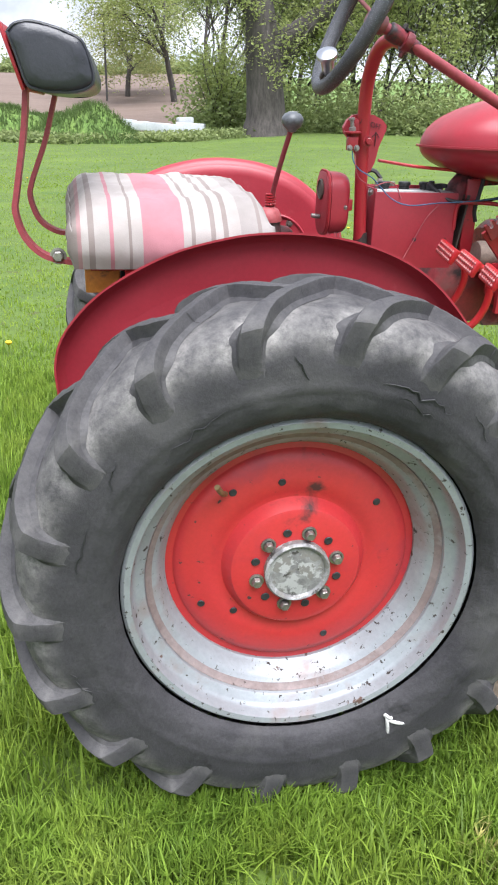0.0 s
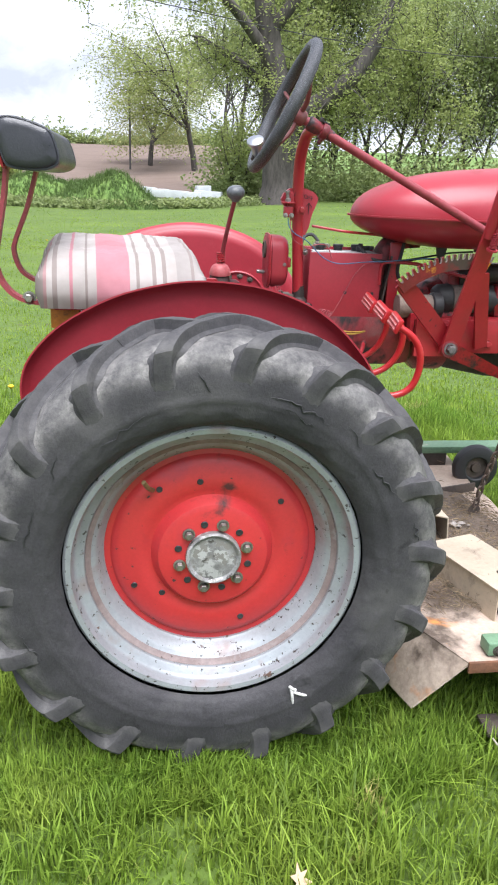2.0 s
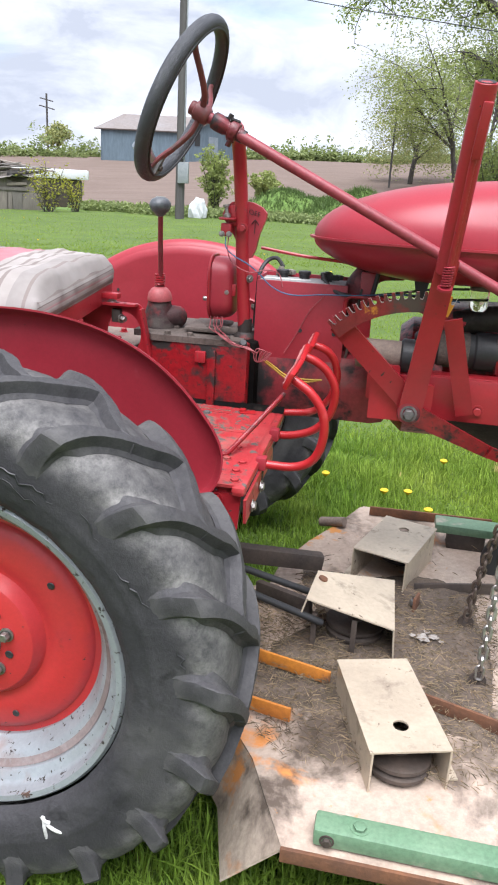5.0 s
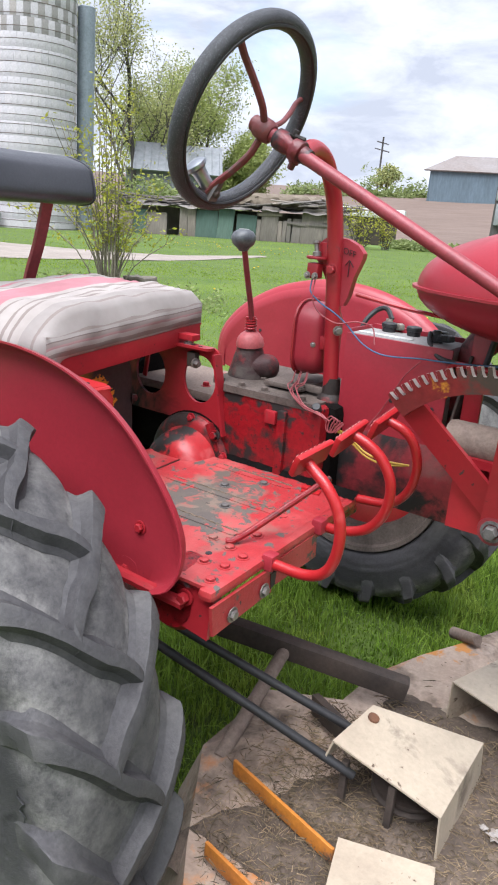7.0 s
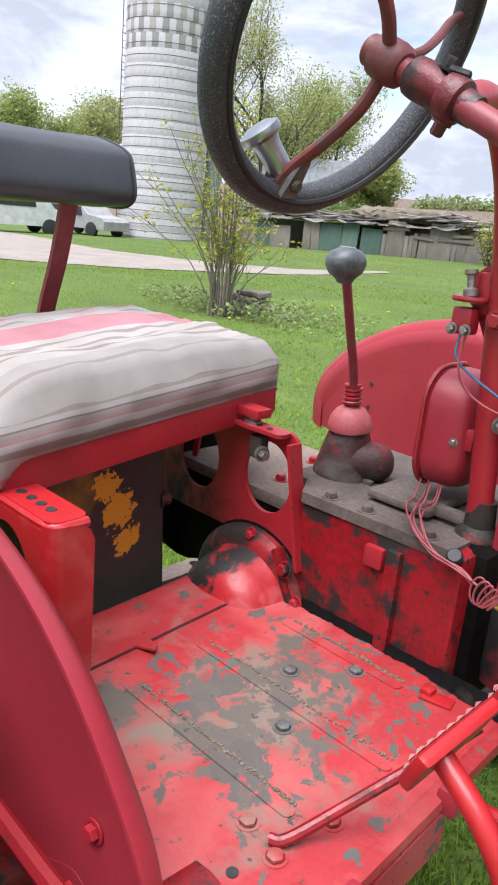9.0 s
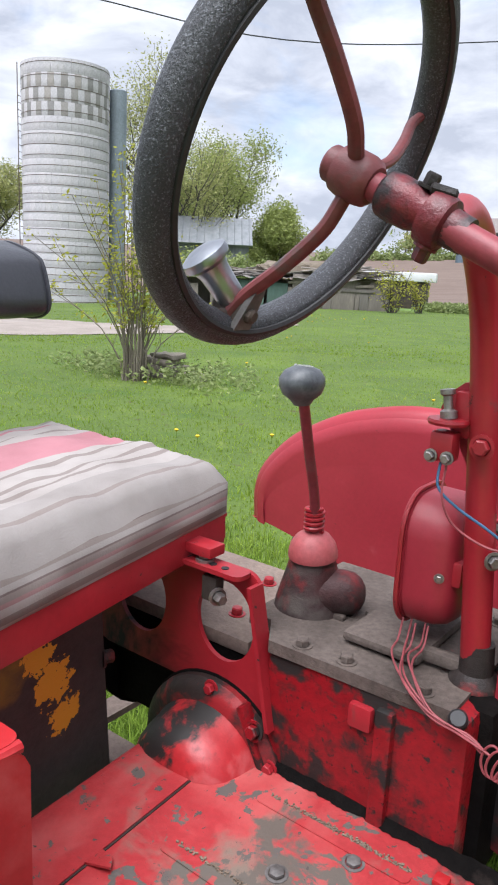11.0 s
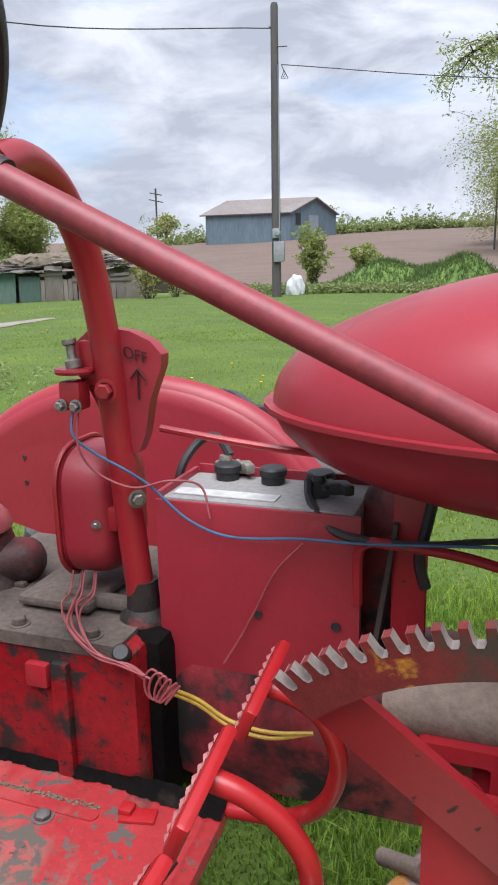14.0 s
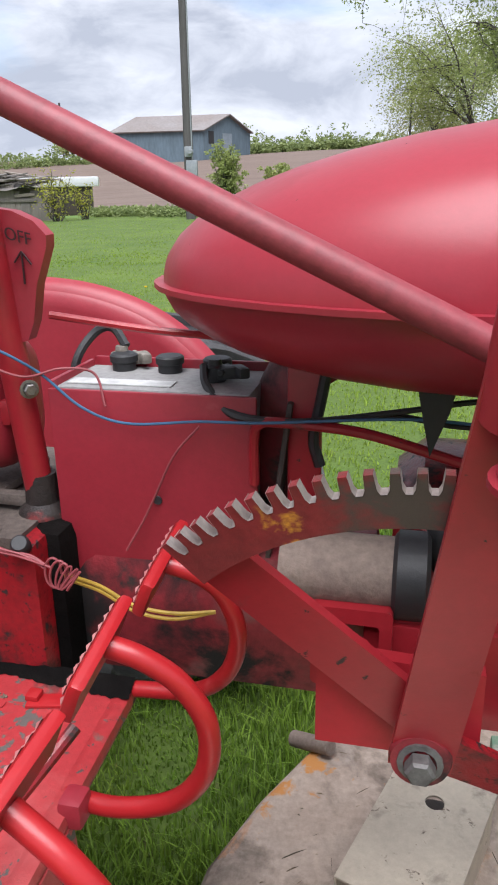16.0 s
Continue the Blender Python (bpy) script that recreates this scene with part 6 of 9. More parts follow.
part("quadrant_arm", bar_plate((0.588, 1.075), (0.775, 0.885), 0.024, 0.026, QY + 0.013, 0.012), m_red, tractor, "red flat quadrant arm")
part("quadrant_arm", bar_plate((0.838, 1.10), (0.90, 0.865), 0.020, 0.020, QY + 0.045, 0.012), m_red, tractor, "red flat quadrant arm")
part("pivot_bracket", plate_bm([(0.672, 0.842), (0.82, 0.842), (0.82, 0.935), (0.72, 0.940), (0.672, 0.955)], 0.016, XZ(0.725)), m_red, tractor, "red steel pivot bracket")
lv = part("lift_lever", bar_plate((0.768, 0.855), (0.806, 1.235), 0.027, 0.022, QY - 0.014, 0.012), m_red, tractor, "long red lift lever")
LT0, LT1 = Vector((0.796, QY - 0.008 - 0.315 * 0.225, 1.10)), Vector((0.824, QY - 0.012 - 0.315 * 0.675, 1.552))
LD = (LT1 - LT0).normalized()
part("lever_tube", rod_bm(LT0 + LD * 0.115, LT1, 0.021, 20, 0.001), m_red, lv)
part("tube_mouth", lathe_bm([(0.017, 0.001), (0.016, 0.002), (0, -0.004)], LT1, LD, 20), m_black, lv)
off_ = Vector((0.004, -0.030, 0))
part("release_rod", rod_bm(LT0 + LD * 0.13 + off_, LT0 + LD * 0.41 + off_, 0.006, 10), m_red, lv)
part("release_grip", box_bm(LT0 + LD * 0.39 + off_ + Vector((0.004, -0.004, 0)), (0.018, 0.012, 0.10), 0.004, rot(17, 5, 0)), m_red, lv)
bm = bmesh.new()
add_tube(bm, [LT0 + off_ + LD * (0.085 + 0.045 * k / 70) + 0.0095 * Vector((math.cos(k * 0.72), math.sin(k * 0.72), 0)) for k in range(71)], 0.0022, 6)
part("latch_spring", bm, m_red_faded, lv)
part("spring_seat", lathe_bm([(0, 0), (0.016, 0), (0.016, 0.005), (0, 0.005)], LT0 + off_ + LD * 0.08, LD, 16), m_red_faded, lv)
part("pivot_washer", lathe_bm([(0, 0), (0.025, 0), (0.027, 0.004), (0.025, 0.010), (0, 0.010)], (PV.x, QY - 0.012, PV.z), (0, -1, 0), 28), m_red_tube, tractor)
hexbolt(tractor, (PV.x, QY - 0.021, PV.z), (0, -1, 0), 0.013, 0.018, m_bolt, "pivot_bolt")
part("lift_arm", bar_plate((0.775, 0.868), (0.975, 0.782), 0.026, 0.015, QY + 0.0, 0.012), m_red_oily, tractor, "red lift arm worn to black")
part("lift_arm", bar_plate((0.965, 0.790), (1.055, 0.762), 0.015, 0.014, QY - 0.012, 0.012), m_red_oily, tractor)

# rod and wires
part("tank_rod", tube_bm([(0.36, 0.88, 1.212), (0.47, 0.885, 1.198), (0.60, 0.885, 1.188), (0.80, 0.885, 1.16)], 0.0042, 8), m_red, tractor, "thin red control rod")
part("fuel_line", tube_bm([(0.585, 0.865, 1.04), (0.585, 0.865, 1.09), (0.592, 0.862, 1.108), (0.615, 0.858, 1.112), (0.70, 0.85, 1.108), (0.80, 0.84, 1.085), (0.88, 0.83, 1.07)], 0.0055, 10), m_red, tractor, "bent red fuel line")


def wire(pts, r, mat, label):
    return part("wire", tube_bm(pts, r, 7, 1.0, 10), mat, tractor, label)


wire([(0.276, 0.838, 1.235), (0.28, 0.83, 1.21), (0.30, 0.838, 1.19), (0.335, 0.842, 1.172), (0.36, 0.852, 1.152), (0.40, 0.855, 1.118), (0.45, 0.855, 1.103), (0.53, 0.853, 1.11), (0.60, 0.845, 1.115), (0.75, 0.84, 1.128), (0.86, 0.84, 1.12)], 0.0016, m_wire_blue, "thin blue wire")
wire([(0.283, 0.838, 1.235), (0.285, 0.83, 1.20), (0.30, 0.836, 1.17), (0.34, 0.845, 1.152), (0.38, 0.855, 1.160), (0.41, 0.87, 1.152), (0.425, 0.858, 1.12)], 0.0014, m_wire_red, "thin red wire")
wire([(0.53, 0.853, 1.105), (0.50, 0.855, 1.07), (0.475, 0.856, 1.02), (0.46, 0.855, 0.99), (0.44, 0.85, 0.955)], 0.0014, m_wire_red, "thin red wire")
wire([(0.405, 0.975, 1.16), (0.385, 0.985, 1.18), (0.36, 0.985, 1.172), (0.345, 0.96, 1.14), (0.345, 0.94, 1.08), (0.345, 0.92, 1.0)], 0.0055, m_black, "thick black battery cable")
wire([(0.52, 0.91, 1.155), (0.53, 0.885, 1.14), (0.56, 0.865, 1.118), (0.60, 0.86, 1.112), (0.635, 0.862, 1.11)], 0.0048, m_black, "thick black battery cable")
wire([(0.60, 0.86, 1.112), (0.66, 0.85, 1.12), (0.74, 0.845, 1.135), (0.80, 0.85, 1.145), (0.88, 0.86, 1.15)], 0.003, m_black, "black wire under the tank")
wire([(0.65, 0.87, 1.11), (0.72, 0.86, 1.125), (0.80, 0.85, 1.12), (0.92, 0.85, 1.13)], 0.003, m_black, "black wire under the tank")
rng = random.Random(12)
for k, (dx, dy) in enumerate(((0.0, 0.0), (0.008, 0.008), (0.018, -0.004), (0.026, 0.006), (0.032, 0.0))):
    w_ = [(0.236 + dx, 0.876 + dy, 1.030), (0.238 + dx, 0.862 + dy, 1.008), (0.244 + dx, 0.838, 1.000), (0.276 + dx * 0.4, 0.803, 0.996), (0.314 + dx * 0.2, 0.788, 0.978), (0.350 + dx * 0.2, 0.788, 0.968), (0.378 + dx * 0.2, 0.788, 0.958)]
    w_ = w_[:2] + [(x + rng.uniform(-0.006, 0.006), y - rng.uniform(0, 0.004), z + rng.uniform(0, 0.007)) for x, y, z in w_[2:]]
    wire(w_, 0.0013, m_wire_red, "thin faded red wire")
part("wire_coil", tube_bm([(0.382 + (0.010 + 0.0014 * math.sin(a * 0.3)) * math.cos(a) + 0.0009 * a, 0.787 - 0.0004 * a, 0.955 + (0.018 - 0.0002 * a) * math.sin(a + 0.05 * a)) for a in (0.45 * k for k in range(80))], 0.0014, 6, 1.0, 2), m_wire_red, tractor, "small coil of faded red wire")
for k in range(2):
    wire([(0.392, 0.794, 0.950 - 0.005 * k), (0.42, 0.818, 0.925 - 0.006 * k), (0.455, 0.824, 0.902 - 0.007 * k), (0.50, 0.826, 0.896 - 0.007 * k), (0.545, 0.838, 0.896)], 0.0023, m_wire_yellow, "yellow wire")

# ---- belly mower ----
mower = thing("mower_deck", (0.9, 0.75, 0.0), "rusty belly mower deck with dried clippings", "mower")
DZ = 0.250
deck = part("deck_plate", plate_bm([(0.622, -0.01), (1.15, -0.01), (1.105, 0.35), (1.095, 0.55), (1.10, 0.72), (1.118, 0.95), (1.112, 1.12), (1.144, 1.473), (1.135, 1.58), (0.675, 1.58), (0.597, 1.385), (0.523, 1.231), (0.464, 1.066), (0.452, 0.91), (0.285, 0.82), (0.285, 0.56), (0.43, 0.33), (0.53, 0.19)], 0.008, XY(DZ - 0.008)), m_deck, mower, "rusty steel mower deck plate")
# the far edge rolls over into a short skirt
bm = bmesh.new()
edge_ = [(0.675, 1.58), (0.597, 1.385), (0.523, 1.231), (0.464, 1.066), (0.452, 0.91)]
rings_ = [[bm.verts.new((x - o * 0.93, y + o * 0.36, DZ - dz)) for x, y in edge_] for o, dz in ((-0.006, 0.002), (0.012, 0.006), (0.022, 0.018), (0.026, 0.10), (0.020, 0.10), (0.014, 0.02))]
for a, b_ in zip(rings_, rings_[1:]):
    for i in range(len(edge_) - 1):
        bm.faces.new((a[i], b_[i], b_[i + 1], a[i + 1]))
part("deck_skirt", bm, m_deck, mower)
# the bent-down apron and near lip
bm = bmesh.new()
q = [(0.53, 0.19, DZ - 0.004), (0.622, -0.01, DZ - 0.004), (0.508, 0.026, 0.10), (0.46, 0.20, 0.10)]
q2 = [(x, y, z - 0.007) for x, y, z in q]
A = [bm.verts.new(p) for p in q]
B = [bm.verts.new(p) for p in q2]
bm.faces.new(A)
bm.faces.new(B[::-1])
for i in range(4):
    bm.faces.new((A[i], B[i], B[(i + 1) % 4], A[(i + 1) % 4]))
part("deck_apron", bm, m_deck, mower)
bm = bmesh.new()
q = [(0.53, 0.19, DZ - 0.004), (0.43, 0.33, DZ - 0.004), (0.285, 0.56, DZ - 0.004), (0.25, 0.53, 0.13), (0.37, 0.32, 0.11), (0.46, 0.20, 0.10)]
A = [bm.verts.new(p) for p in q]
B = [bm.verts.new((x, y, z - 0.007)) for x, y, z in q]
for lst in ((0, 1, 4, 5), (1, 2, 3, 4)):
    bm.faces.new([A[i] for i in lst])
    bm.faces.new([B[i] for i in lst][::-1])
for i in range(6):
    bm.faces.new((A[i], B[i], B[(i + 1) % 6], A[(i + 1) % 6]))
part("deck_apron", bm, m_deck, mower)
part("deck_lip", box_bm((0.886, -0.014, DZ - 0.012), (0.53, 0.008, 0.030), 0.002), m_rust, mower)


def hood_box(c, yaw, L, W, H, hole=None, z=DZ, lean=0.0, label="bare tan sheet-steel belt cover"):
    """A folded cover, open at both ends: a top, two sides and a foot flange. L runs along its local x."""
    m = pose(c[0], c[1], z, lean, 0, yaw)
    holes = [ring_pts(hole[0], hole[1], 0.016, 20)] if hole else []
    bm = bmesh.new()
    add_plate(bm, [(-L / 2, -W / 2), (L / 2, -W / 2), (L / 2, W / 2), (-L / 2, W / 2)], 0.004, lambda u, v, w: m @ Vector((u, v, H - 0.004 + w)), holes)
    ob = part("belt_cover", bm, m_boxtan, mower, label, smooth=0)
    for s in (-1, 1):
        bm = bmesh.new()
        add_plate(bm, [(-L / 2, 0.0), (L / 2, 0.0), (L / 2, H - 0.005), (-L / 2, H - 0.005)], 0.004, lambda u, v, w: m @ Vector((u, s * (W / 2 - 0.004 + (0 if s < 0 else 0)) + (w - (0.0 if s > 0 else 0.004)) * 1.0 + (0 if s > 0 else 0.004), v)))
        part("cover_side", bm, m_boxtan, ob, smooth=0)
    bm = bmesh.new()
    add_plate(bm, [(-L / 2 + 0.02, W / 2), (L / 2 - 0.02, W / 2), (L / 2 - 0.02, W / 2 + 0.03), (-L / 2 + 0.02, W / 2 + 0.03)], 0.004, lambda u, v, w: m @ Vector((u, v, 0.002 + w)))
    part("cover_flange", bm, m_boxtan, ob, smooth=0)
    part("pulley", lathe_bm([(0, 0), (W * 0.40, 0), (W * 0.40, 0.008), (W * 0.34, 0.015), (W * 0.40, 0.022), (W * 0.40, 0.03), (0.02, 0.032), (0.015, 0.06), (0, 0.06)], m @ Vector((L * 0.28, 0, 0.012)), (0, 0, 1), 32), m_darksteel, mower)
    return ob


hood_box((0.795, 0.323), -72.6, 0.298, 0.165, 0.095, hole=(0.075, 0.0))
hood_box((0.793, 1.105), 71.6, 0.285, 0.170, 0.110, hole=(0.07, 0.0))
# the middle cover: one bent sheet, higher at the rear
def quad_sheet(pts, t=0.004):
    bm = bmesh.new()
    n = (Vector(pts[1]) - Vector(pts[0])).cross(Vector(pts[2]) - Vector(pts[0])).normalized() * t
    A = [bm.verts.new(p) for p in pts]
    B = [bm.verts.new(Vector(p) - n) for p in pts]
    bm.faces.new(A)
    bm.faces.new(B[::-1])
    for i in range(len(pts)):
        bm.faces.new((A[i], B[i], B[(i + 1) % len(pts)], A[(i + 1) % len(pts)]))
    return bm


ca, cd, cb, cc = (0.578, 0.574, 0.412), (0.590, 0.725, 0.412), (0.793, 0.843, 0.353), (0.798, 0.590, 0.352)
mid = part("belt_cover", quad_sheet([ca, cc, cb, cd]), m_boxtan, mower, "bare tan sheet-steel belt cover", smooth=0)
part("cover_side", quad_sheet([cc, (0.806, 0.586, DZ), (0.801, 0.846, DZ), cb]), m_boxtan, mid, smooth=0)
part("cover_side", quad_sheet([(0.566, 0.570, 0.37), ca, cd, (0.578, 0.730, 0.37)]), m_boxtan, mid, smooth=0)
part("cover_bolt", lathe_bm([(0, 0), (0.012, 0), (0.012, 0.007), (0, 0.007)], (0.606, 0.692, 0.404), (0.3, 0, 1), 12), m_rust, mower)
part("pulley", lathe_bm([(0, 0), (0.075, 0), (0.075, 0.008), (0.065, 0.015), (0.075, 0.022), (0.075, 0.03), (0.02, 0.032), (0.015, 0.06), (0, 0.06)], (0.70, 0.70, DZ + 0.02), (0, 0, 1), 32), m_darksteel, mower)
for x, y in ((0.60, 0.60), (0.70, 0.60), (0.72, 0.79)):
    part("cover_post", box_bm((x, y, DZ + 0.05), (0.014, 0.014, 0.12), 0.002), m_darksteel, mower)


def strap(name, a, b_, w, t, mat, label=""):
    a, b_ = Vector(a), Vector(b_)
    d = (b_ - a).normalized()
    m = Matrix.Translation((a + b_) / 2) @ d.to_track_quat("X", "Z").to_matrix().to_4x4()
    bm = bmesh.new()
    vs = add_box(bm, (0, 0, 0), ((b_ - a).length, t, w), min(t, w) * 0.2)
    for v in bm.verts:
        v.co = m @ v.co
    return part(name, bm, mat, mower, label)


strap("deck_strap", (0.393, 0.524, 0.280), (0.66, 0.457, 0.280), 0.034, 0.007, m_orange, "worn orange flat bar")
strap("deck_strap", (0.475, 0.327, 0.280), (0.589, 0.304, 0.280), 0.034, 0.007, m_orange, "worn orange flat bar")
strap("deck_strap", (0.84, 0.455, 0.275), (1.09, 0.372, 0.275), 0.034, 0.007, m_rust, "rusty flat bar")
strap("deck_strap", (0.855, 0.962, 0.272), (1.085, 1.028, 0.272), 0.034, 0.008, m_darksteel)
strap("deck_strap", (0.70, 1.50, 0.27), (1.13, 1.52, 0.27), 0.034, 0.008, m_rust, "rusty edge bar")
strap("frame_beam", (0.10, 0.76, 0.405), (0.583, 0.945, 0.325), 0.05, 0.04, m_darksteel, "dark channel-iron hitch beam")
strap("frame_beam", (0.42, 0.80, 0.29), (0.58, 0.72, 0.30), 0.05, 0.02, m_darksteel)
part("hitch_rod", rod_bm((0.10, 0.36, 0.64), (0.62, 0.60, 0.335), 0.009), m_black, mower, "dark steel rod")
part("hitch_rod", rod_bm((0.10, 0.44, 0.62), (0.64, 0.70, 0.345), 0.009), m_black, mower, "dark steel rod")
part("round_strut", rod_bm((0.31, 0.84, 0.37), (0.33, 0.56, 0.24), 0.016), m_dust_tan, mower, "grey round strut")
part("round_strut", rod_bm((0.535, 1.405, 0.245), (0.62, 1.36, 0.275), 0.017), m_dust_tan, mower, "pale broken rod end")
# near arm and lower bar
grn = strap("green_bar", (0.675, 0.028, 0.272), (1.5, 0.025, 0.272), 0.036, 0.05, m_green, "faded green channel bar")
hexbolt(grn, (0.755, 0.027, 0.290), (0, 0, 1), 0.012, 0.006, m_green)
hexbolt(grn, (0.70, 0.003, 0.270), (0, -1, 0), 0.009, 0.008, m_darksteel)
strap("green_bar", (0.922, 1.352, 0.318), (1.75, 1.350, 0.318), 0.03, 0.085, m_green, "faded green channel bar")
part("bar_block", box_bm((1.026, 1.345, 0.276), (0.122, 0.06, 0.056), 0.006), m_darksteel, mower)
strap("skid", (0.84, 0.16, 0.155), (0.92, 0.07, 0.075), 0.05, 0.008, m_darksteel)
strap("skid_plate", (0.69, 0.0, 0.05), (1.5, -0.02, 0.045), 0.012, 0.075, m_darksteel, "dark flat skid bar in the grass")
gw = part("gauge_wheel", lathe_bm([(0.045, 0.004), (0.050, 0.0), (0.078, 0.0), (0.088, 0.006), (0.092, 0.016), (0.092, 0.034), (0.088, 0.044), (0.078, 0.05), (0.05, 0.05), (0.045, 0.046)], (1.152, 1.16, 0.292), (0, 1, 0), 32, closed=True), m_black, mower, "small black gauge wheel")
part("wheel_disc", lathe_bm([(0, 0.008), (0.018, 0.008), (0.022, 0.018), (0.046, 0.018), (0.046, 0.026), (0, 0.026)], (1.152, 1.16, 0.292), (0, 1, 0), 28), m_darksteel, gw)
for x, y in ((0.993, 0.815), (1.002, 0.553)):
    part("chain_lug", plate_bm([(-0.02, 0), (0.02, 0), (0.02, 0.03), (0.008, 0.045), (-0.008, 0.045), (-0.02, 0.03)], 0.006, lambda u, v, w: (x + u, y + w, DZ + v), holes=[ring_pts(0, 0.026, 0.007, 12)]), m_darksteel, mower)
# a splash of white paint and a square bracket with its bolt
bm = bmesh.new()
rng = random.Random(31)
for c_, r_ in (((0.878, 0.709), 0.021), ((0.878 + 0.026, 0.709 + 0.010), 0.015), ((0.878 + 0.046, 0.709 - 0.006), 0.008), ((0.878 - 0.028, 0.709 + 0.004), 0.009), ((0.878 + 0.01, 0.709 + 0.03), 0.009)):
    ring = [(c_[0] + r_ * rng.uniform(0.55, 1.2) * math.cos(a), c_[1] + r_ * rng.uniform(0.55, 1.2) * math.sin(a)) for a in (2 * math.pi * k / 16 for k in range(16))]
    add_plate(bm, ring, 0.001, XY(DZ + 0.0205))
part("paint_splash", bm, m_splash, mower, "splash of white paint on the deck")
br_ = part("square_bracket", box_bm((0.860, 0.866, DZ + 0.03), (0.008, 0.045, 0.045), 0.002, rot(0, 0, -18)), m_rust, mower, "rusty square bracket")
hexbolt(br_, (0.860 - 0.006, 0.866, DZ + 0.03), (-1, -0.3, 0), 0.011, 0.01, m_bolt)
# dirt drifts and dry clippings on the deck
bm = bmesh.new()
N = 60
vs = {}
for i in range(N + 1):
    for j in range(N + 1):
        x, y = 0.36 + 0.73 * i / N, 0.30 + 1.05 * j / N
        e = min(i, j, N - i, N - j) / N
        h = 0.018 * noise.noise((x * 5, y * 5, 1)) + 0.007 * noise.noise((x * 24, y * 24, 4)) + 0.004 * noise.noise((x * 60, y * 60, 4)) + 0.0135
        h -= 0.05 * smooth01(0.10, 0.0, e) + 0.03 * smooth01(0.52, 0.40, x + 0.12 * math.sin(y * 6)) + 0.05 * smooth01(0.98, 1.20, y)
        vs[i, j] = bm.verts.new((x, y, DZ + h))
for i in range(N):
    for j in range(N):
        cx_, cy_ = vs[i, j].co.x, vs[i, j].co.y
        if cx_ < (0.48 + 0.32 * max(cy_ - 1.05, 0) + 0.03 if cy_ > 0.84 else 0.30):
            continue
        bm.faces.new((vs[i, j], vs[i + 1, j], vs[i + 1, j + 1], vs[i, j + 1]))
part("dirt", bm, m_dirt, mower, "dry dirt and clippings")
rng = np.random.default_rng(4)
sv, sf = [], []
for k in range(13500):
    x, y = rng.uniform(0.42, 1.08), rng.uniform(0.20, 1.35)
    if k < 700:
        x, y = rng.normal(1.0, 0.10), rng.normal(0.85, 0.16)
    elif k < 5200:
        x, y = rng.normal(0.62, 0.16), rng.normal(0.62, 0.20)
    if (y > 0.98 and rng.random() < 0.975) or x < 0.36 or x > 1.085 or y < 0.2 or x + y < 0.78 or (y > 0.86 and x < 0.52 + 0.32 * max(y - 1.05, 0)):
        continue
    a, L, w = rng.uniform(0, 2 * math.pi), rng.gamma(2.0, 0.0075) + 0.004, rng.uniform(0.0006, 0.0019)
    z = DZ + rng.uniform(0.007, 0.027)
    dx, dy = math.cos(a) * L / 2, math.sin(a) * L / 2
    n = len(sv)
    dz = rng.uniform(-0.004, 0.004)
    sv += [(x - dx - dy / L * w, y - dy + dx / L * w, z - dz), (x - dx + dy / L * w, y - dy - dx / L * w, z - dz), (x + dx, y + dy, z + dz), (x, y, z + w * 1.6)]
    sf += [(n, n + 1, n + 2), (n, n + 2, n + 3), (n + 1, n + 3, n + 2)]
m_straw = material("dry_clippings", (0.30, 0.25, 0.18), (0.11, 0.085, 0.065), 0.9, scale=9, bump=0, island=0.55)
tagged(new("clippings", raw_mesh("clippings", sv, sf, m_straw, False)), "dry grass clippings scattered on the mower deck", "clippings", kind="stuff")


def chain(name, pts, mat, label, link=0.034, r=0.0042, w=0.0085):
    """Real links along a hanging line."""
    P = spline(pts, 12)
    top = thing(name, tuple(P[0]), label, "chain")
    d, i, acc, k = link * 0.74, 0, 0.0, 0
    pos = P[0].copy()
    while i < len(P) - 1:
        seg = P[i + 1] - pos
        if seg.length < d - acc:
            acc += seg.length
            pos = P[i + 1].copy()
            i += 1
            continue
        pos = pos + seg.normalized() * (d - acc)
        acc = 0.0
        t = (P[min(i + 1, len(P) - 1)] - P[max(i, 0)]).normalized()
        s = t.cross(Vector((0, 1, 0.2))).normalized()
        if k % 2:
            s = t.cross(s).normalized()
        h = link / 2 - w
        oval = [pos + t * (math.copysign(h, math.sin(a)) if abs(math.sin(a)) > 1e-6 else 0) + t * w * math.sin(a) + s * w * math.cos(a) for a in (2 * math.pi * j / 14 + 0.001 for j in range(14))]
        bm = bmesh.new()
        add_tube(bm, oval, r, 6, closed=True)
        part("link", bm, mat, top)
        k += 1
    return top


chain("lift_chain", [(1.040, 0.645, 0.762), (1.030, 0.62, 0.66), (1.015, 0.59, 0.50), (1.006, 0.565, 0.36), (1.002, 0.553, 0.272)], m_chain, "bright steel lift chain hanging to the deck")
chain("lift_chain", [(1.040, 0.665, 0.755), (1.026, 0.71, 0.64), (1.008, 0.76, 0.49), (0.997, 0.80, 0.36), (0.993, 0.815, 0.282)], m_darkchain, "dark rusty lift chain hanging to the deck")
bm = bmesh.new()
add_tube(bm, [Vector((1.062, 0.67, 0.86)) + Vector((0.043, -0.01, -0.60)) * (k / 620) + 0.013 * Vector((math.cos(k * 0.63), math.sin(k * 0.63), 0)) for k in range(621)], 0.0022, 5)
single("lift_spring", bm, m_steel, "long steel coil spring beside the lift chain", "spring")
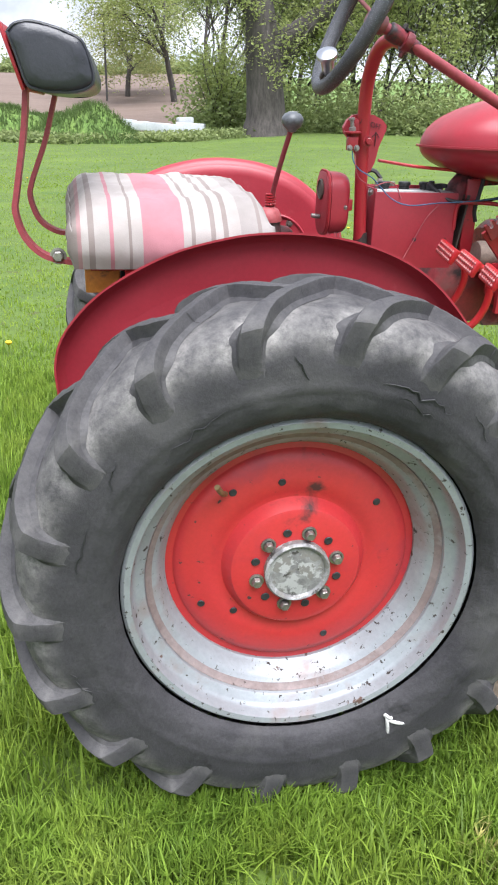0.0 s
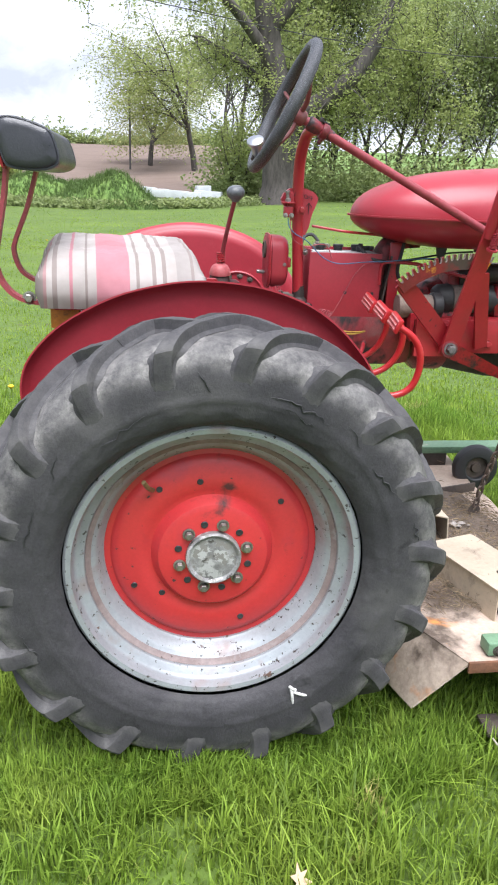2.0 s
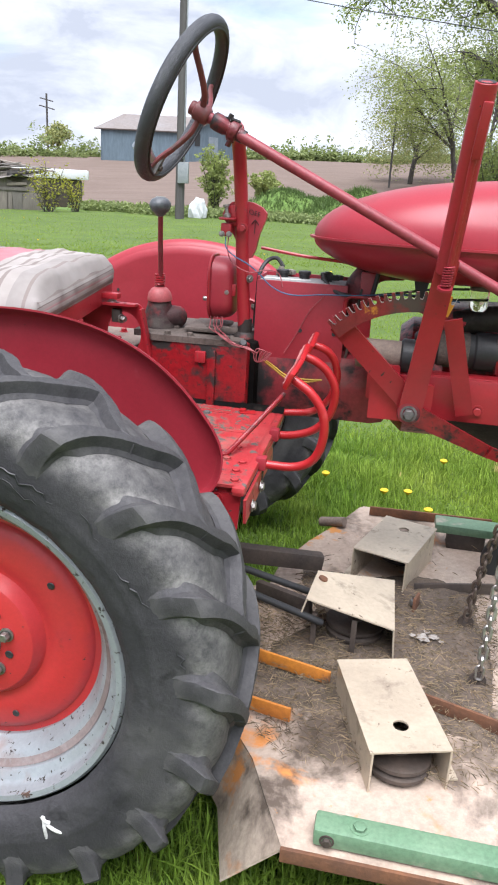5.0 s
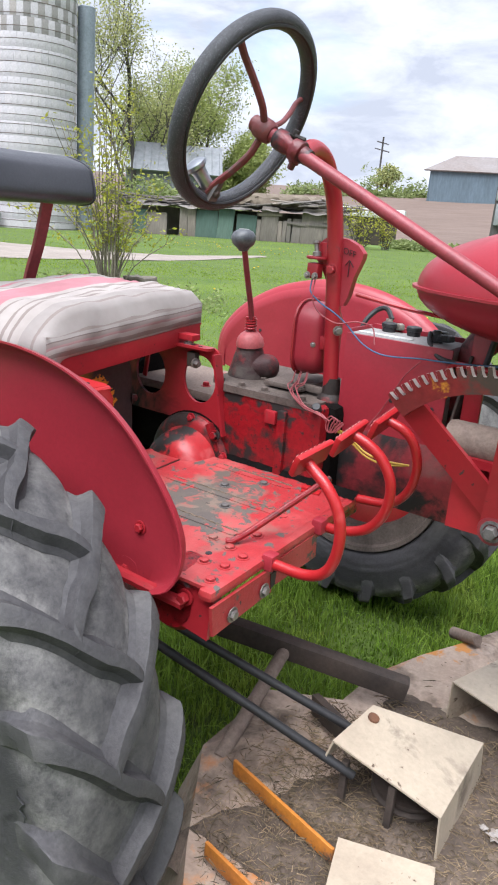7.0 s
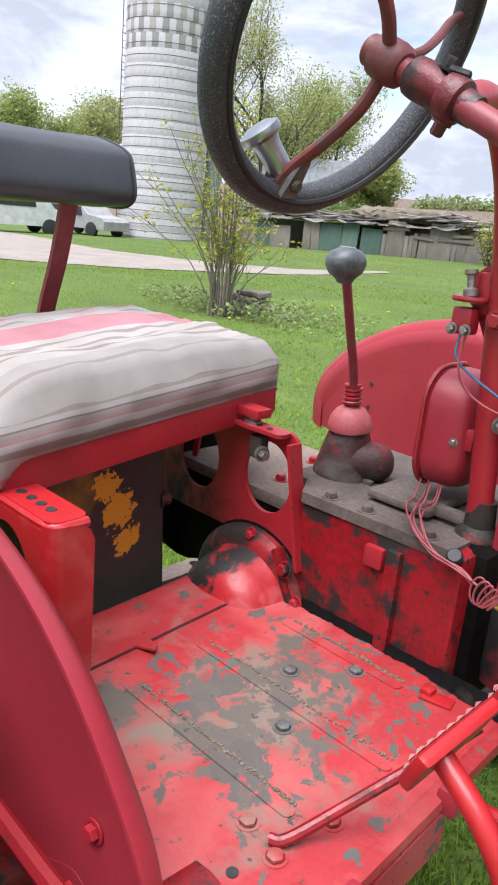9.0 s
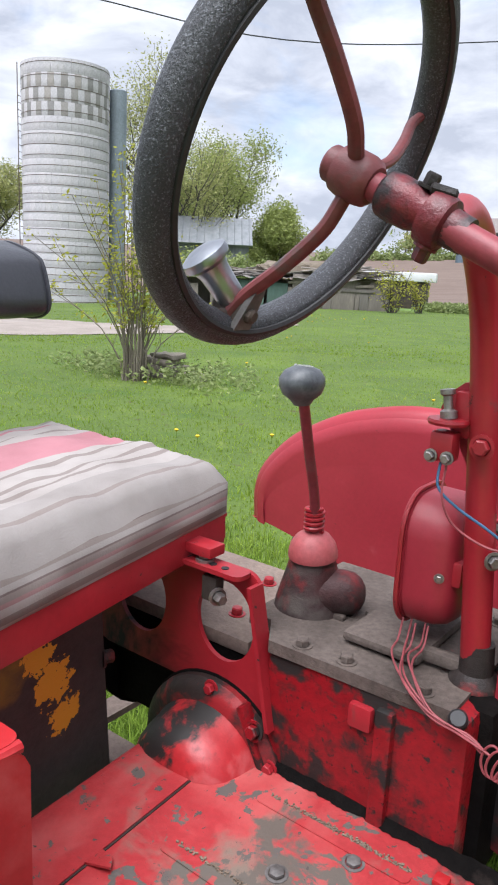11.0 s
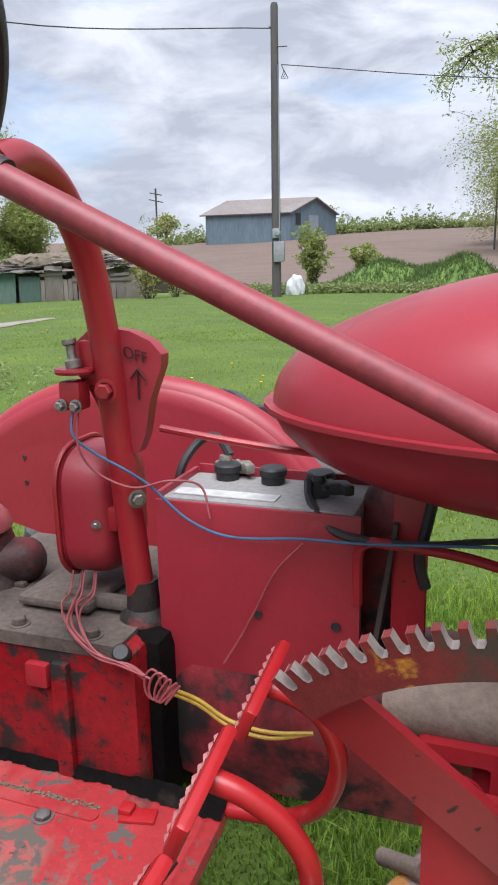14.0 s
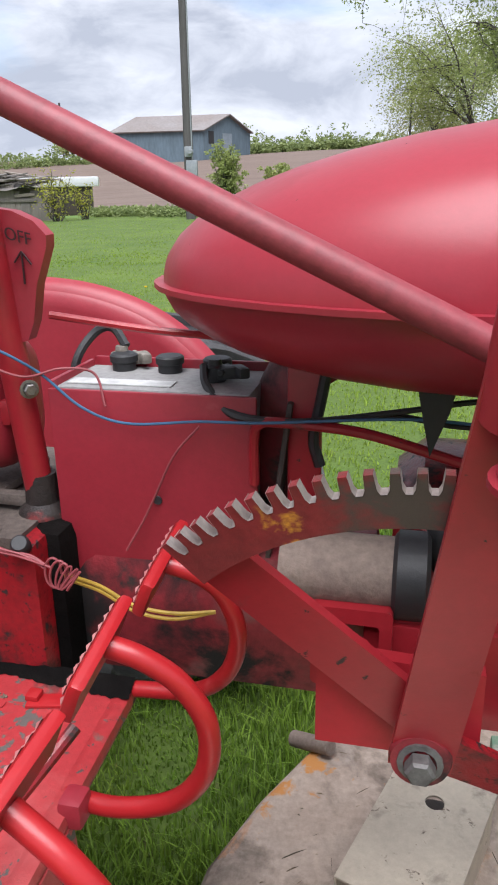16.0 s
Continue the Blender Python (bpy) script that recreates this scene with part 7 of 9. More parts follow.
# the tractor and its mower stand a little askew to the near wheel's line
for ob in [o for o in scene.objects if o.parent is None and o.name.split(".")[0] in ("tractor", "seat_cushion", "battery", "mower_deck", "clippings", "lift_chain", "lift_spring")]:
    ob.matrix_basis = rot(0, 0, -2.3) @ ob.matrix_basis

# ---- background ----


def bearing(az, r):
    """A place on the ground r metres off, az degrees to the right of the y axis."""
    x, y = 0.6 + r * math.sin(radians(az)), r * math.cos(radians(az))
    return x, y, ground_z(x, y)


m_bark = material("grey_furrowed_bark", (0.095, 0.083, 0.076), (0.055, 0.048, 0.044), 0.95, scale=2.5, fine=9, bump=1.0, fine_amount=0.5, stretch=(1, 1, 0.25))
m_leaf = material("young_green_leaves", (0.345, 0.41, 0.14), (0.27, 0.335, 0.11), 0.6, scale=0.6, fine=8, bump=0, island=0.22, transmit=0.5)
m_leaf_dark = material("dark_green_leaves", (0.29, 0.355, 0.14), (0.21, 0.275, 0.11), 0.65, scale=0.6, fine=8, bump=0, island=0.22, transmit=0.45)
m_leaf_yellow = material("yellow_green_leaves", (0.42, 0.43, 0.06), (0.32, 0.36, 0.055), 0.6, scale=0.8, fine=8, bump=0, island=0.3, transmit=0.5)
m_leaf_grey = material("grey_green_willow_leaves", (0.42, 0.45, 0.20), (0.33, 0.37, 0.16), 0.65, scale=0.6, fine=8, bump=0, island=0.3, transmit=0.45)


def grow(rng, base, height, spread, levels, trunk_r, lean=(0, 0), first=0.3, split=3, droop=0.0, keep_up=0.35):
    """Branch lines with radii, and the twig ends where leaves sit."""
    lines, tips = [], []

    def limb(p, d, L, r, lev):
        n = 5
        pts, rad = [p.copy()], [r]
        q, dd = p.copy(), d.copy()
        for k in range(n):
            dd = (dd + Vector((rng.gauss(0, 0.12), rng.gauss(0, 0.12), rng.gauss(0, 0.08) + keep_up * 0.12 - droop * 0.15 * (lev > 1)))).normalized()
            q = q + dd * (L / n)
            pts.append(q.copy())
            rad.append(r * (1 - 0.55 * (k + 1) / n))
        lines.append((pts, rad, lev))
        if lev >= levels:
            for k in (2, 3, 4, 5):
                tips.append(pts[k])
            return
        m = split + (1 if rng.random() < 0.5 else 0)
        for c in range(m):
            f_ = rng.uniform(first if lev == 0 else 0.35, 1.0)
            i = min(int(f_ * n), n - 1)
            o = pts[i].lerp(pts[i + 1], f_ * n - i)
            a = rng.uniform(0, 2 * math.pi)
            sd = Vector((math.cos(a), math.sin(a), rng.uniform(0.1, 0.6) - droop * (lev > 0) * 0.5))
            nd = (dd * 0.5 + sd.normalized() * spread).normalized()
            limb(o, nd, L * rng.uniform(0.55, 0.78), rad[i] * rng.uniform(0.45, 0.65), lev + 1)
        limb(pts[-1], dd, L * 0.62, rad[-1] * 0.95, lev + 1)

    limb(Vector(base), Vector((lean[0], lean[1], 1)).normalized(), height * 0.42, trunk_r, 0)
    return lines, tips


def leaf_cloud(rng, tips, per, size, scatter, droop=0.0):
    """Many small leaves round the twig ends."""
    V, F = [], []
    for t in tips:
        for _ in range(per):
            o = Vector((rng.gauss(0, 1), rng.gauss(0, 1), rng.gauss(0, 0.8)))
            o *= scatter * min(1.0, 1.45 / max(o.length, 0.01))
            c = t + o - Vector((0, 0, droop * min(abs(rng.gauss(0, scatter * 2)), 3.2 * scatter)))
            a = Vector((rng.gauss(0, 1), rng.gauss(0, 1), rng.gauss(0, 0.6))).normalized()
            b_ = a.cross(Vector((rng.gauss(0, 1), rng.gauss(0, 1), rng.gauss(0, 1)))).normalized()
            s = size * rng.uniform(0.6, 1.4)
            n = len(V)
            V += [c - a * s, c + b_ * s * 0.45, c + a * s, c - b_ * s * 0.45]
            F.append((n, n + 1, n + 2, n + 3))
    return V, F


def tree(name, base, height, spread, trunk_r, leaf_mat, seed, label, category="tree", levels=3, per=9, size=0.12, scatter=0.35, lean=(0, 0), split=3, first=0.3, droop=0.0, group="", min_r=0.012, keep_up=0.35):
    rng = random.Random(seed)
    lines, tips = grow(rng, base, height, spread, levels, trunk_r, lean, first, split, droop, keep_up)
    top = thing(name, base, label, category, group)
    bm = bmesh.new()
    for pts, rad, lev in lines:
        if lev <= levels:
            add_tube(bm, pts, [max(r, min_r) for r in rad], 9 if lev == 0 else (6 if lev < 2 else 4), caps=False)
    part("trunk", bm, m_bark, top)
    V, F = leaf_cloud(rng, tips, per, size, scatter, droop)
    cr = new("crown", raw_mesh("crown", V, F, leaf_mat, False))
    cr.parent = top
    cr.matrix_parent_inverse = top.matrix_basis.inverted()
    return top


# the large tree behind the lawn
bt = bearing(11.4, 41)
big = thing("tree", bt, "large old shade tree with forked grey trunk and young leaves", "tree")
rng = random.Random(21)
bm = bmesh.new()
bx, by, bz = bt
trunk_lines = [
    ([(0, 0, -0.2), (0.02, 0, 0.9), (-0.1, 0, 2.4), (-0.25, 0, 4.0), (-0.55, 0, 6.2), (-1.2, 0, 9.2), (-1.7, 0.3, 12.5)], [1.05, 0.80, 0.72, 0.70, 0.52, 0.40, 0.28]),
    ([(-0.2, 0, 3.3), (0.8, 0, 4.4), (2.2, -0.2, 5.3), (3.6, -0.3, 6.6), (4.9, -0.2, 8.6), (6.0, 0, 11.2)], [0.55, 0.46, 0.38, 0.34, 0.26, 0.16]),
    ([(0.0, 0, 2.4), (1.0, 0.6, 3.6), (2.0, 1.0, 4.6), (3.2, 1.4, 5.4), (4.6, 1.7, 6.8)], [0.42, 0.30, 0.25, 0.2, 0.12]),
    ([(-0.5, 0, 6.0), (-1.5, -0.5, 7.6), (-3.2, -1.0, 9.2), (-5.4, -1.5, 10.4), (-7.6, -2.0, 10.6), (-9.2, -2.2, 9.9)], [0.30, 0.24, 0.18, 0.13, 0.08, 0.04]),
    ([(-0.9, 0, 8.2), (0.4, -0.6, 10.0), (1.6, -1.0, 12.2), (2.4, -1.2, 14.5)], [0.28, 0.22, 0.15, 0.08]),
    ([(-0.35, 0.1, 5.0), (-1.6, 0.8, 6.4), (-3.0, 1.2, 7.4), (-4.6, 1.4, 8.0)], [0.22, 0.16, 0.11, 0.06]),
]
tips = []
for pts, rad in trunk_lines:
    P = spline([(bx + x, by + y, bz + z) for x, y, z in pts], 5)
    R = [rad[min(int(i / 5), len(rad) - 2)] * (1 - (i / 5) % 1) + rad[min(int(i / 5) + 1, len(rad) - 1)] * ((i / 5) % 1) for i in range(len(P))]
    add_tube(bm, P, [1.3 * q_ for q_ in R], 12, caps=False)
    for i in range(int(len(P) * 0.45), len(P)):
        for _ in range(3):
            a = rng.uniform(0, 6.283)
            d = Vector((math.cos(a), math.sin(a), rng.uniform(-0.55, 0.5)))
            L = rng.uniform(1.0, 2.8)
            q = [P[i]]
            for k in range(4):
                d = (d + Vector((rng.gauss(0, 0.25), rng.gauss(0, 0.25), rng.gauss(-0.12, 0.2)))).normalized()
                q.append(q[-1] + d * L / 4)
            add_tube(bm, q, [0.05, 0.035, 0.025, 0.015, 0.01], 4, caps=False)
            tips += q[1:]
            for k in (2, 3, 4):
                e = q[k] + Vector((rng.gauss(0, 0.5), rng.gauss(0, 0.5), rng.gauss(-0.3, 0.4)))
                add_tube(bm, [q[k], (q[k] + e) / 2 + Vector((0, 0, 0.05)), e], [0.014, 0.01, 0.006], 3, caps=False)
                tips += [e, (q[k] + e) / 2]
part("trunk", bm, m_bark, big)
V, F = leaf_cloud(rng, tips, 9, 0.085, 0.26, 0.25)
cr = new("crown", raw_mesh("crown", V, F, m_leaf, False))
cr.parent, cr.matrix_parent_inverse = big, big.matrix_basis.inverted()

# woods behind it, trees of their own in front of a far belt
rng = random.Random(5)
for k in range(26):
    az = 7.5 + 23 * (k + rng.uniform(-0.3, 0.3)) / 25
    r = rng.uniform(50, 66)
    tree("woodland_tree", bearing(az, r), rng.uniform(13, 18), 0.75, rng.uniform(0.12, 0.22), m_leaf_dark if rng.random() < 0.8 else m_leaf, 100 + k, "slender woodland tree in young leaf", per=20, size=0.105, scatter=0.75, levels=3, first=0.15, group="woodland trees", min_r=0.02, keep_up=0.7)
# undergrowth along the wood's edge and round the big tree
rng = random.Random(9)
V, F = [], []
for k in range(420):
    az = rng.uniform(6.5, 32)
    x, y, z = bearing(az, rng.uniform(46, 52) if az > 14 else rng.uniform(44, 50))
    h = rng.uniform(0.8, 4.2)
    tips = [Vector((x + rng.gauss(0, 0.7), y + rng.gauss(0, 0.7), z + abs(rng.gauss(0, h * 0.5)))) for _ in range(9)]
    v, f_ = leaf_cloud(rng, tips, 9, 0.13, 0.4)
    n = len(V)
    V += v
    F += [tuple(i + n for i in q) for q in f_]
tagged(new("undergrowth", raw_mesh("undergrowth", V, F, m_leaf_dark, False)), "leafy undergrowth along the edge of the wood", "undergrowth", kind="stuff")

# single trees
tree("willow", bearing(2.2, 92), 19.0, 0.6, 0.30, m_leaf_grey, 31, "pale drooping willow on the field's edge", per=22, size=0.13, scatter=0.8, droop=1.1, levels=3, split=4)
tree("willow", bearing(5.4, 84), 19.0, 0.75, 0.34, m_leaf, 33, "pale drooping willow on the field's edge", per=20, size=0.13, scatter=0.9, droop=0.6, levels=3, split=4)
tree("tree", bearing(-41.4, 58), 18.5, 0.72, 0.30, m_leaf_grey, 41, "tall tree in thin young leaf beside the silo", per=13, size=0.10, scatter=0.62, levels=3, first=0.12, split=5, keep_up=0.8)
tree("tree", bearing(-36.5, 66), 14.5, 0.8, 0.30, m_leaf, 42, "round-topped tree in young leaf behind the shed", per=26, size=0.11, scatter=0.7, levels=3, first=0.12, split=4)
tree("tree", bearing(-33.0, 64), 8.0, 0.9, 0.25, m_leaf, 43, "low green tree behind the shed", per=46, size=0.12, scatter=0.7, levels=3, first=0.08, split=4)
tree("tree", bearing(-39.5, 70), 12.0, 0.8, 0.25, m_leaf, 44, "tree in young leaf behind the shed", per=24, size=0.11, scatter=0.65, levels=3, first=0.1, split=4)
tree("tree", bearing(-54.5, 75), 12.0, 0.85, 0.3, m_leaf_grey, 45, "leafy tree beyond the silo", per=26, size=0.13, scatter=0.8, levels=3, first=0.1, split=4)
tree("tree", bearing(-58.0, 70), 10.5, 0.85, 0.3, m_leaf, 46, "leafy tree beyond the silo", per=30, size=0.13, scatter=0.8, levels=3, first=0.1, split=4)
tree("tree", bearing(-23.0, 150), 6.0, 0.9, 0.3, m_leaf_grey, 47, "small far tree on the rise", per=18, size=0.3, scatter=0.8, levels=2, first=0.1, split=4)


def bush(base, w, h, mat, seed, label, per=60, stems=14, size=0.06):
    """A shrub of upright stems with leaves along them."""
    rng = random.Random(seed)
    top = thing("bush", base, label, "bush")
    bm = bmesh.new()
    tips = []
    for _ in range(stems):
        a, rr = rng.uniform(0, 6.283), rng.uniform(0.2, 1) * w / 2
        e = Vector(base) + Vector((math.cos(a) * rr, math.sin(a) * rr, h * rng.uniform(0.6, 1.0) * (1 - 0.3 * rr / w)))
        s = Vector(base) + Vector((math.cos(a) * rr * 0.15, math.sin(a) * rr * 0.15, -0.05))
        q = [s.lerp(e, k / 5) + Vector((rng.gauss(0, 0.04), rng.gauss(0, 0.04), 0)) * w for k in range(6)]
        add_tube(bm, q, [0.012 + 0.01 * h * (1 - k / 5) * 0.6 for k in range(6)], 5, caps=False)
        tips += q[1:]
        for k in (2, 3, 4):
            t2 = q[k] + Vector((rng.gauss(0, 0.2 * w), rng.gauss(0, 0.2 * w), rng.uniform(0.05, 0.3) * h))
            add_tube(bm, [q[k], t2], [0.008, 0.004], 3, caps=False)
            tips += [t2, q[k].lerp(t2, 0.5)]
    part("trunk", bm, m_bark, top)
    V, F = leaf_cloud(rng, tips, max(1, per // 8), size, 0.06 * w)
    cr = new("foliage", raw_mesh("foliage", V, F, mat, False))
    cr.parent, cr.matrix_parent_inverse = top, top.matrix_basis.inverted()
    return top


bush(bearing(-12.1, 40), 1.7, 3.5, m_leaf, 51, "dense yellow-green shrub by the power pole", per=150, stems=30, size=0.075)
bush(bearing(-24.2, 35), 2.0, 2.2, m_leaf_yellow, 52, "yellow-green shrub in front of the old shed", per=40, stems=16, size=0.06)
bush(bearing(-22.3, 36), 1.2, 1.8, m_leaf_yellow, 53, "yellow-green shrub in front of the old shed", per=32, stems=9, size=0.06)
bush(bearing(-8.2, 60), 2.6, 2.6, m_leaf, 54, "young leafy shrub at the field's edge", per=200, stems=16, size=0.12)
bush(bearing(8.2, 46), 4.6, 5.0, m_leaf, 55, "leafy sapling thicket beside the large tree", per=170, stems=24, size=0.10)
bush(bearing(-7.5, 46), 1.1, 1.9, m_leaf, 56, "small leafy shrub beside the mound", per=110, stems=16, size=0.07)
bush(bearing(-40.2, 51), 4.5, 3.4, m_leaf_dark, 57, "leafy bush before the grey outbuilding", per=200, stems=20, size=0.13)
bush(bearing(-36.0, 52), 4.5, 3.2, m_leaf_dark, 58, "leafy bush before the grey outbuilding", per=200, stems=20, size=0.13)
# budding shrub on the lawn with its stones
sb = bearing(-43.2, 9.9)
rng = random.Random(61)
shrub = thing("bush", sb, "tall thin-stemmed shrub with yellow-green buds on the lawn", "bush")
bm = bmesh.new()
tips = []
for k in range(34):
    a = rng.uniform(0, 6.283)
    rr = abs(rng.gauss(0, 0.58))
    h = rng.uniform(1.1, 3.1) * (1 - 0.25 * min(rr, 1))
    s = Vector(sb) + Vector((math.cos(a) * 0.18 * rng.random(), math.sin(a) * 0.18 * rng.random(), 0))
    e = s + Vector((math.cos(a) * rr, math.sin(a) * rr, h))
    q = [s.lerp(e, i / 6) + Vector((rng.gauss(0, 0.02), rng.gauss(0, 0.02), 0)) + Vector((math.cos(a), math.sin(a), 0)) * rr * 0.25 * math.sin(math.pi * i / 6) * -1 for i in range(7)]
    add_tube(bm, q, [0.013 - 0.0016 * i for i in range(7)], 5, caps=False)
    tips += q[3:]
    for i in (2, 3, 4, 5):
        t2 = q[i] + Vector((rng.gauss(0, 0.14), rng.gauss(0, 0.14), rng.uniform(0.1, 0.35)))
        add_tube(bm, [q[i], t2], [0.005, 0.003], 3, caps=False)
        tips += [t2, q[i].lerp(t2, 0.6)]
part("trunk", bm, material("grey_brown_twigs", (0.22, 0.19, 0.15), (0.15, 0.13, 0.10), 0.9, bump=0), shrub)
V, F = leaf_cloud(rng, [t for t in tips if t.z > sb[2] + 0.7], 7, 0.029, 0.06)
cr = new("foliage", raw_mesh("foliage", V, F, m_leaf_yellow, False))
cr.parent, cr.matrix_parent_inverse = shrub, shrub.matrix_basis.inverted()
m_stone = material("weathered_grey_stone", (0.24, 0.215, 0.19), (0.15, 0.135, 0.12), 0.9, scale=5, fine=40, bump=0.8, random_tint=0.2)
st0 = bearing(-41.2, 10.2)
for k, (dx, dy, sx, sy, sz, z) in enumerate(((0, 0, 0.62, 0.4, 0.10, 0.05), (0.03, 0.02, 0.52, 0.36, 0.09, 0.145), (-0.06, 0.0, 0.50, 0.34, 0.08, 0.23), (0.08, 0.02, 0.40, 0.30, 0.07, 0.305), (-0.48, -0.1, 0.30, 0.26, 0.16, 0.07), (0.5, 0.05, 0.26, 0.24, 0.12, 0.05))):
    bm = bmesh.new()
    add_box(bm, (0, 0, 0), (sx, sy, sz), sz * 0.3)
    bmesh.ops.subdivide_edges(bm, edges=bm.edges[:], cuts=2, use_grid_fill=True)
    for v in bm.verts:
        v.co += Vector((noise.noise(v.co * 6 + Vector((k, 0, 0))), noise.noise(v.co * 6 + Vector((0, k, 0))), noise.noise(v.co * 7 + Vector((0, 0, k))))) * 0.035
        v.co += Vector((st0[0] + dx, st0[1] + dy, st0[2] + z))
    single("stone", bm, m_stone, "flat weathered stone in a pile on the lawn", "stone", "stone pile")
# low leafy plants round the stones
V, F = leaf_cloud(random.Random(63), [Vector((st0[0] + random.Random(k).gauss(0, 0.9), st0[1] - 0.15 + random.Random(k + 99).gauss(0, 0.35), st0[2] + 0.05 + 0.16 * random.Random(k + 7).random())) for k in range(190)], 12, 0.034, 0.07)
tagged(new("ground_cover", raw_mesh("ground_cover", V, F, m_leaf_dark, False)), "low leafy plants round the stone pile", "plants", kind="stuff")

# power pole with wires
pb = bearing(-14.7, 33)
pole = thing("power_pole", pb, "grey wooden power pole with meter box and wires", "pole")
m_polewood = material("weathered_pole_wood", (0.095, 0.09, 0.088), (0.06, 0.056, 0.054), 0.9, scale=2, fine=30, bump=0.6, stretch=(1, 1, 0.1))
part("shaft", lathe_bm([(0, -0.1), (0.205, -0.1), (0.19, 3), (0.17, 7), (0.15, 11.4), (0.12, 11.5), (0, 11.5)], pb, (0, 0, 1), 18), m_polewood, pole)
m_box = material("grey_metal_meter_box", (0.33, 0.35, 0.37), (0.27, 0.29, 0.31), 0.5, metal=0.3, scale=5, fine=50, bump=0.05)
part("meter_box", box_bm((pb[0] + 0.18, pb[1] - 0.2, pb[2] + 1.9), (0.46, 0.2, 0.85), 0.03), m_box, pole, "grey metal meter box")
part("meter", lathe_bm([(0, 0), (0.11, 0), (0.11, 0.1), (0.09, 0.14), (0, 0.14)], (pb[0] + 0.16, pb[1] - 0.26, pb[2] + 2.65), (0, -1, 0), 18), m_box, pole)
part("meter_box", box_bm((pb[0] + 0.05, pb[1] - 0.2, pb[2] + 2.65), (0.3, 0.16, 0.4), 0.02), m_box, pole)
part("conduit", rod_bm((pb[0] + 0.17, pb[1] - 0.1, pb[2] + 2.3), (pb[0] + 0.17, pb[1] - 0.08, pb[2] + 9.2), 0.03), m_box, pole)
part("bracket", rod_bm((pb[0], pb[1], pb[2] + 9.9), (pb[0] + 0.6, pb[1] - 0.3, pb[2] + 9.8), 0.02), m_darksteel, pole)
part("insulator", lathe_bm([(0.0, 0), (0.05, 0), (0.06, 0.05), (0.04, 0.1), (0.0, 0.12)], (pb[0] - 0.16, pb[1] - 0.1, pb[2] + 10.6), (0, 0, 1), 12), m_box, pole)
wt = Vector((pb[0] - 0.16, pb[1], pb[2] + 10.6))
part("power_line", tube_bm([wt, wt.lerp(Vector((-21, 14, 9.4)), 0.5) + Vector((0, 0, -0.9)), Vector((-21, 14, 9.6)), Vector((-40, -8, 10.5))], 0.022, 5), m_black, pole, "sagging black power line")
wt2 = Vector((pb[0] + 0.3, pb[1] - 0.1, pb[2] + 9.2))
part("power_line", tube_bm([wt2, wt2.lerp(Vector((14, 31, 6.6)), 0.4) + Vector((0, 0, -0.25)), Vector((14, 31, 6.7)), Vector((34, 29, 7.4))], 0.018, 5), m_black, pole, "sagging black power line")
bm = bmesh.new()
for k in range(4):
    add_tube(bm, [wt2 + Vector((0.0, 0, 0.0)), wt2 + Vector((0.12 + 0.06 * k, -0.05, -0.25 - 0.1 * k)), wt2 + Vector((0.05 * k, -0.05, -0.55))], 0.014, 4)
part("drip_loops", bm, m_black, pole)
# far thin pole and pylon
tpz = bearing(0.75, 88)
single("utility_pole", rod_bm((tpz[0], tpz[1], tpz[2] - 0.2), (tpz[0], tpz[1], tpz[2] + 8.2), 0.11, 10), m_polewood, "thin grey utility pole far off by the willow", "pole")
py = bearing(-23.7, 190)
pyl = thing("transmission_pole", py, "far wooden transmission pole with crossarms", "pole")
part("shaft", rod_bm(py, (py[0], py[1], py[2] + 12.5), 0.22, 10), m_polewood, pyl)
for z, w in ((11.2, 1.6), (9.6, 1.9)):
    part("crossarm", box_bm((py[0], py[1], py[2] + z), (w * 2, 0.2, 0.25), 0.03, rot(0, 12, 0)), m_polewood, pyl)

# silo: rings of staves with a checkered band at the top
sc = bearing(-48.5, 40)
SR, SB, ST = 2.05, sc[2] - 0.15, 10.55
m_silo = material("white_weathered_staves", (0.54, 0.53, 0.56), (0.44, 0.43, 0.46), 0.85, scale=1.2, fine=14, bump=0.4, random_tint=0.05, layers=[((0.36, 0.35, 0.35), 1.6, 0.58, 0.78, 0.9), ((0.30, 0.29, 0.28), 7, 0.66, 0.72, 0.9)])
m_silo_dark = material("grey_painted_staves", (0.33, 0.325, 0.33), (0.26, 0.255, 0.26), 0.9, scale=2, fine=14, bump=0.4, random_tint=0.2)
m_hoop = material("rusty_silo_hoops", (0.12, 0.10, 0.09), (0.17, 0.12, 0.09), 0.8, metal=0.3, scale=2, bump=0)
silo = thing("silo", (sc[0], sc[1], SB), "old white stave silo with a checkered band at the top", "silo")
part("core", lathe_bm([(SR - 0.09, 0), (SR - 0.03, 0.0), (SR - 0.03, ST - SB - 0.03), (SR - 0.09, ST - SB - 0.03)], (sc[0], sc[1], SB), (0, 0, 1), 64, closed=True), m_silo_dark, silo)
NST, RH = 42, 0.62
nring = int((ST - SB) / RH)
w_ = 2 * math.pi * SR / NST
stave = box_bm((0, 0, 0), (w_ * 0.993, 0.06, RH * 0.994), 0.003)
stave_me = link_mesh("stave", stave, m_silo, 30)
stave_dark = stave_me.copy()
stave_dark.materials[0] = m_silo_dark
toward = math.atan2(-sc[1], -sc[0] + 0.6)
front = []
for rg in range(nring):
    for k in range(NST):
        a = 2 * math.pi * (k + 0.5 * (rg % 2)) / NST
        front.append((abs((a - toward + math.pi) % (2 * math.pi) - math.pi), rg, k, a))
front.sort()
rv2, rf2 = [], []
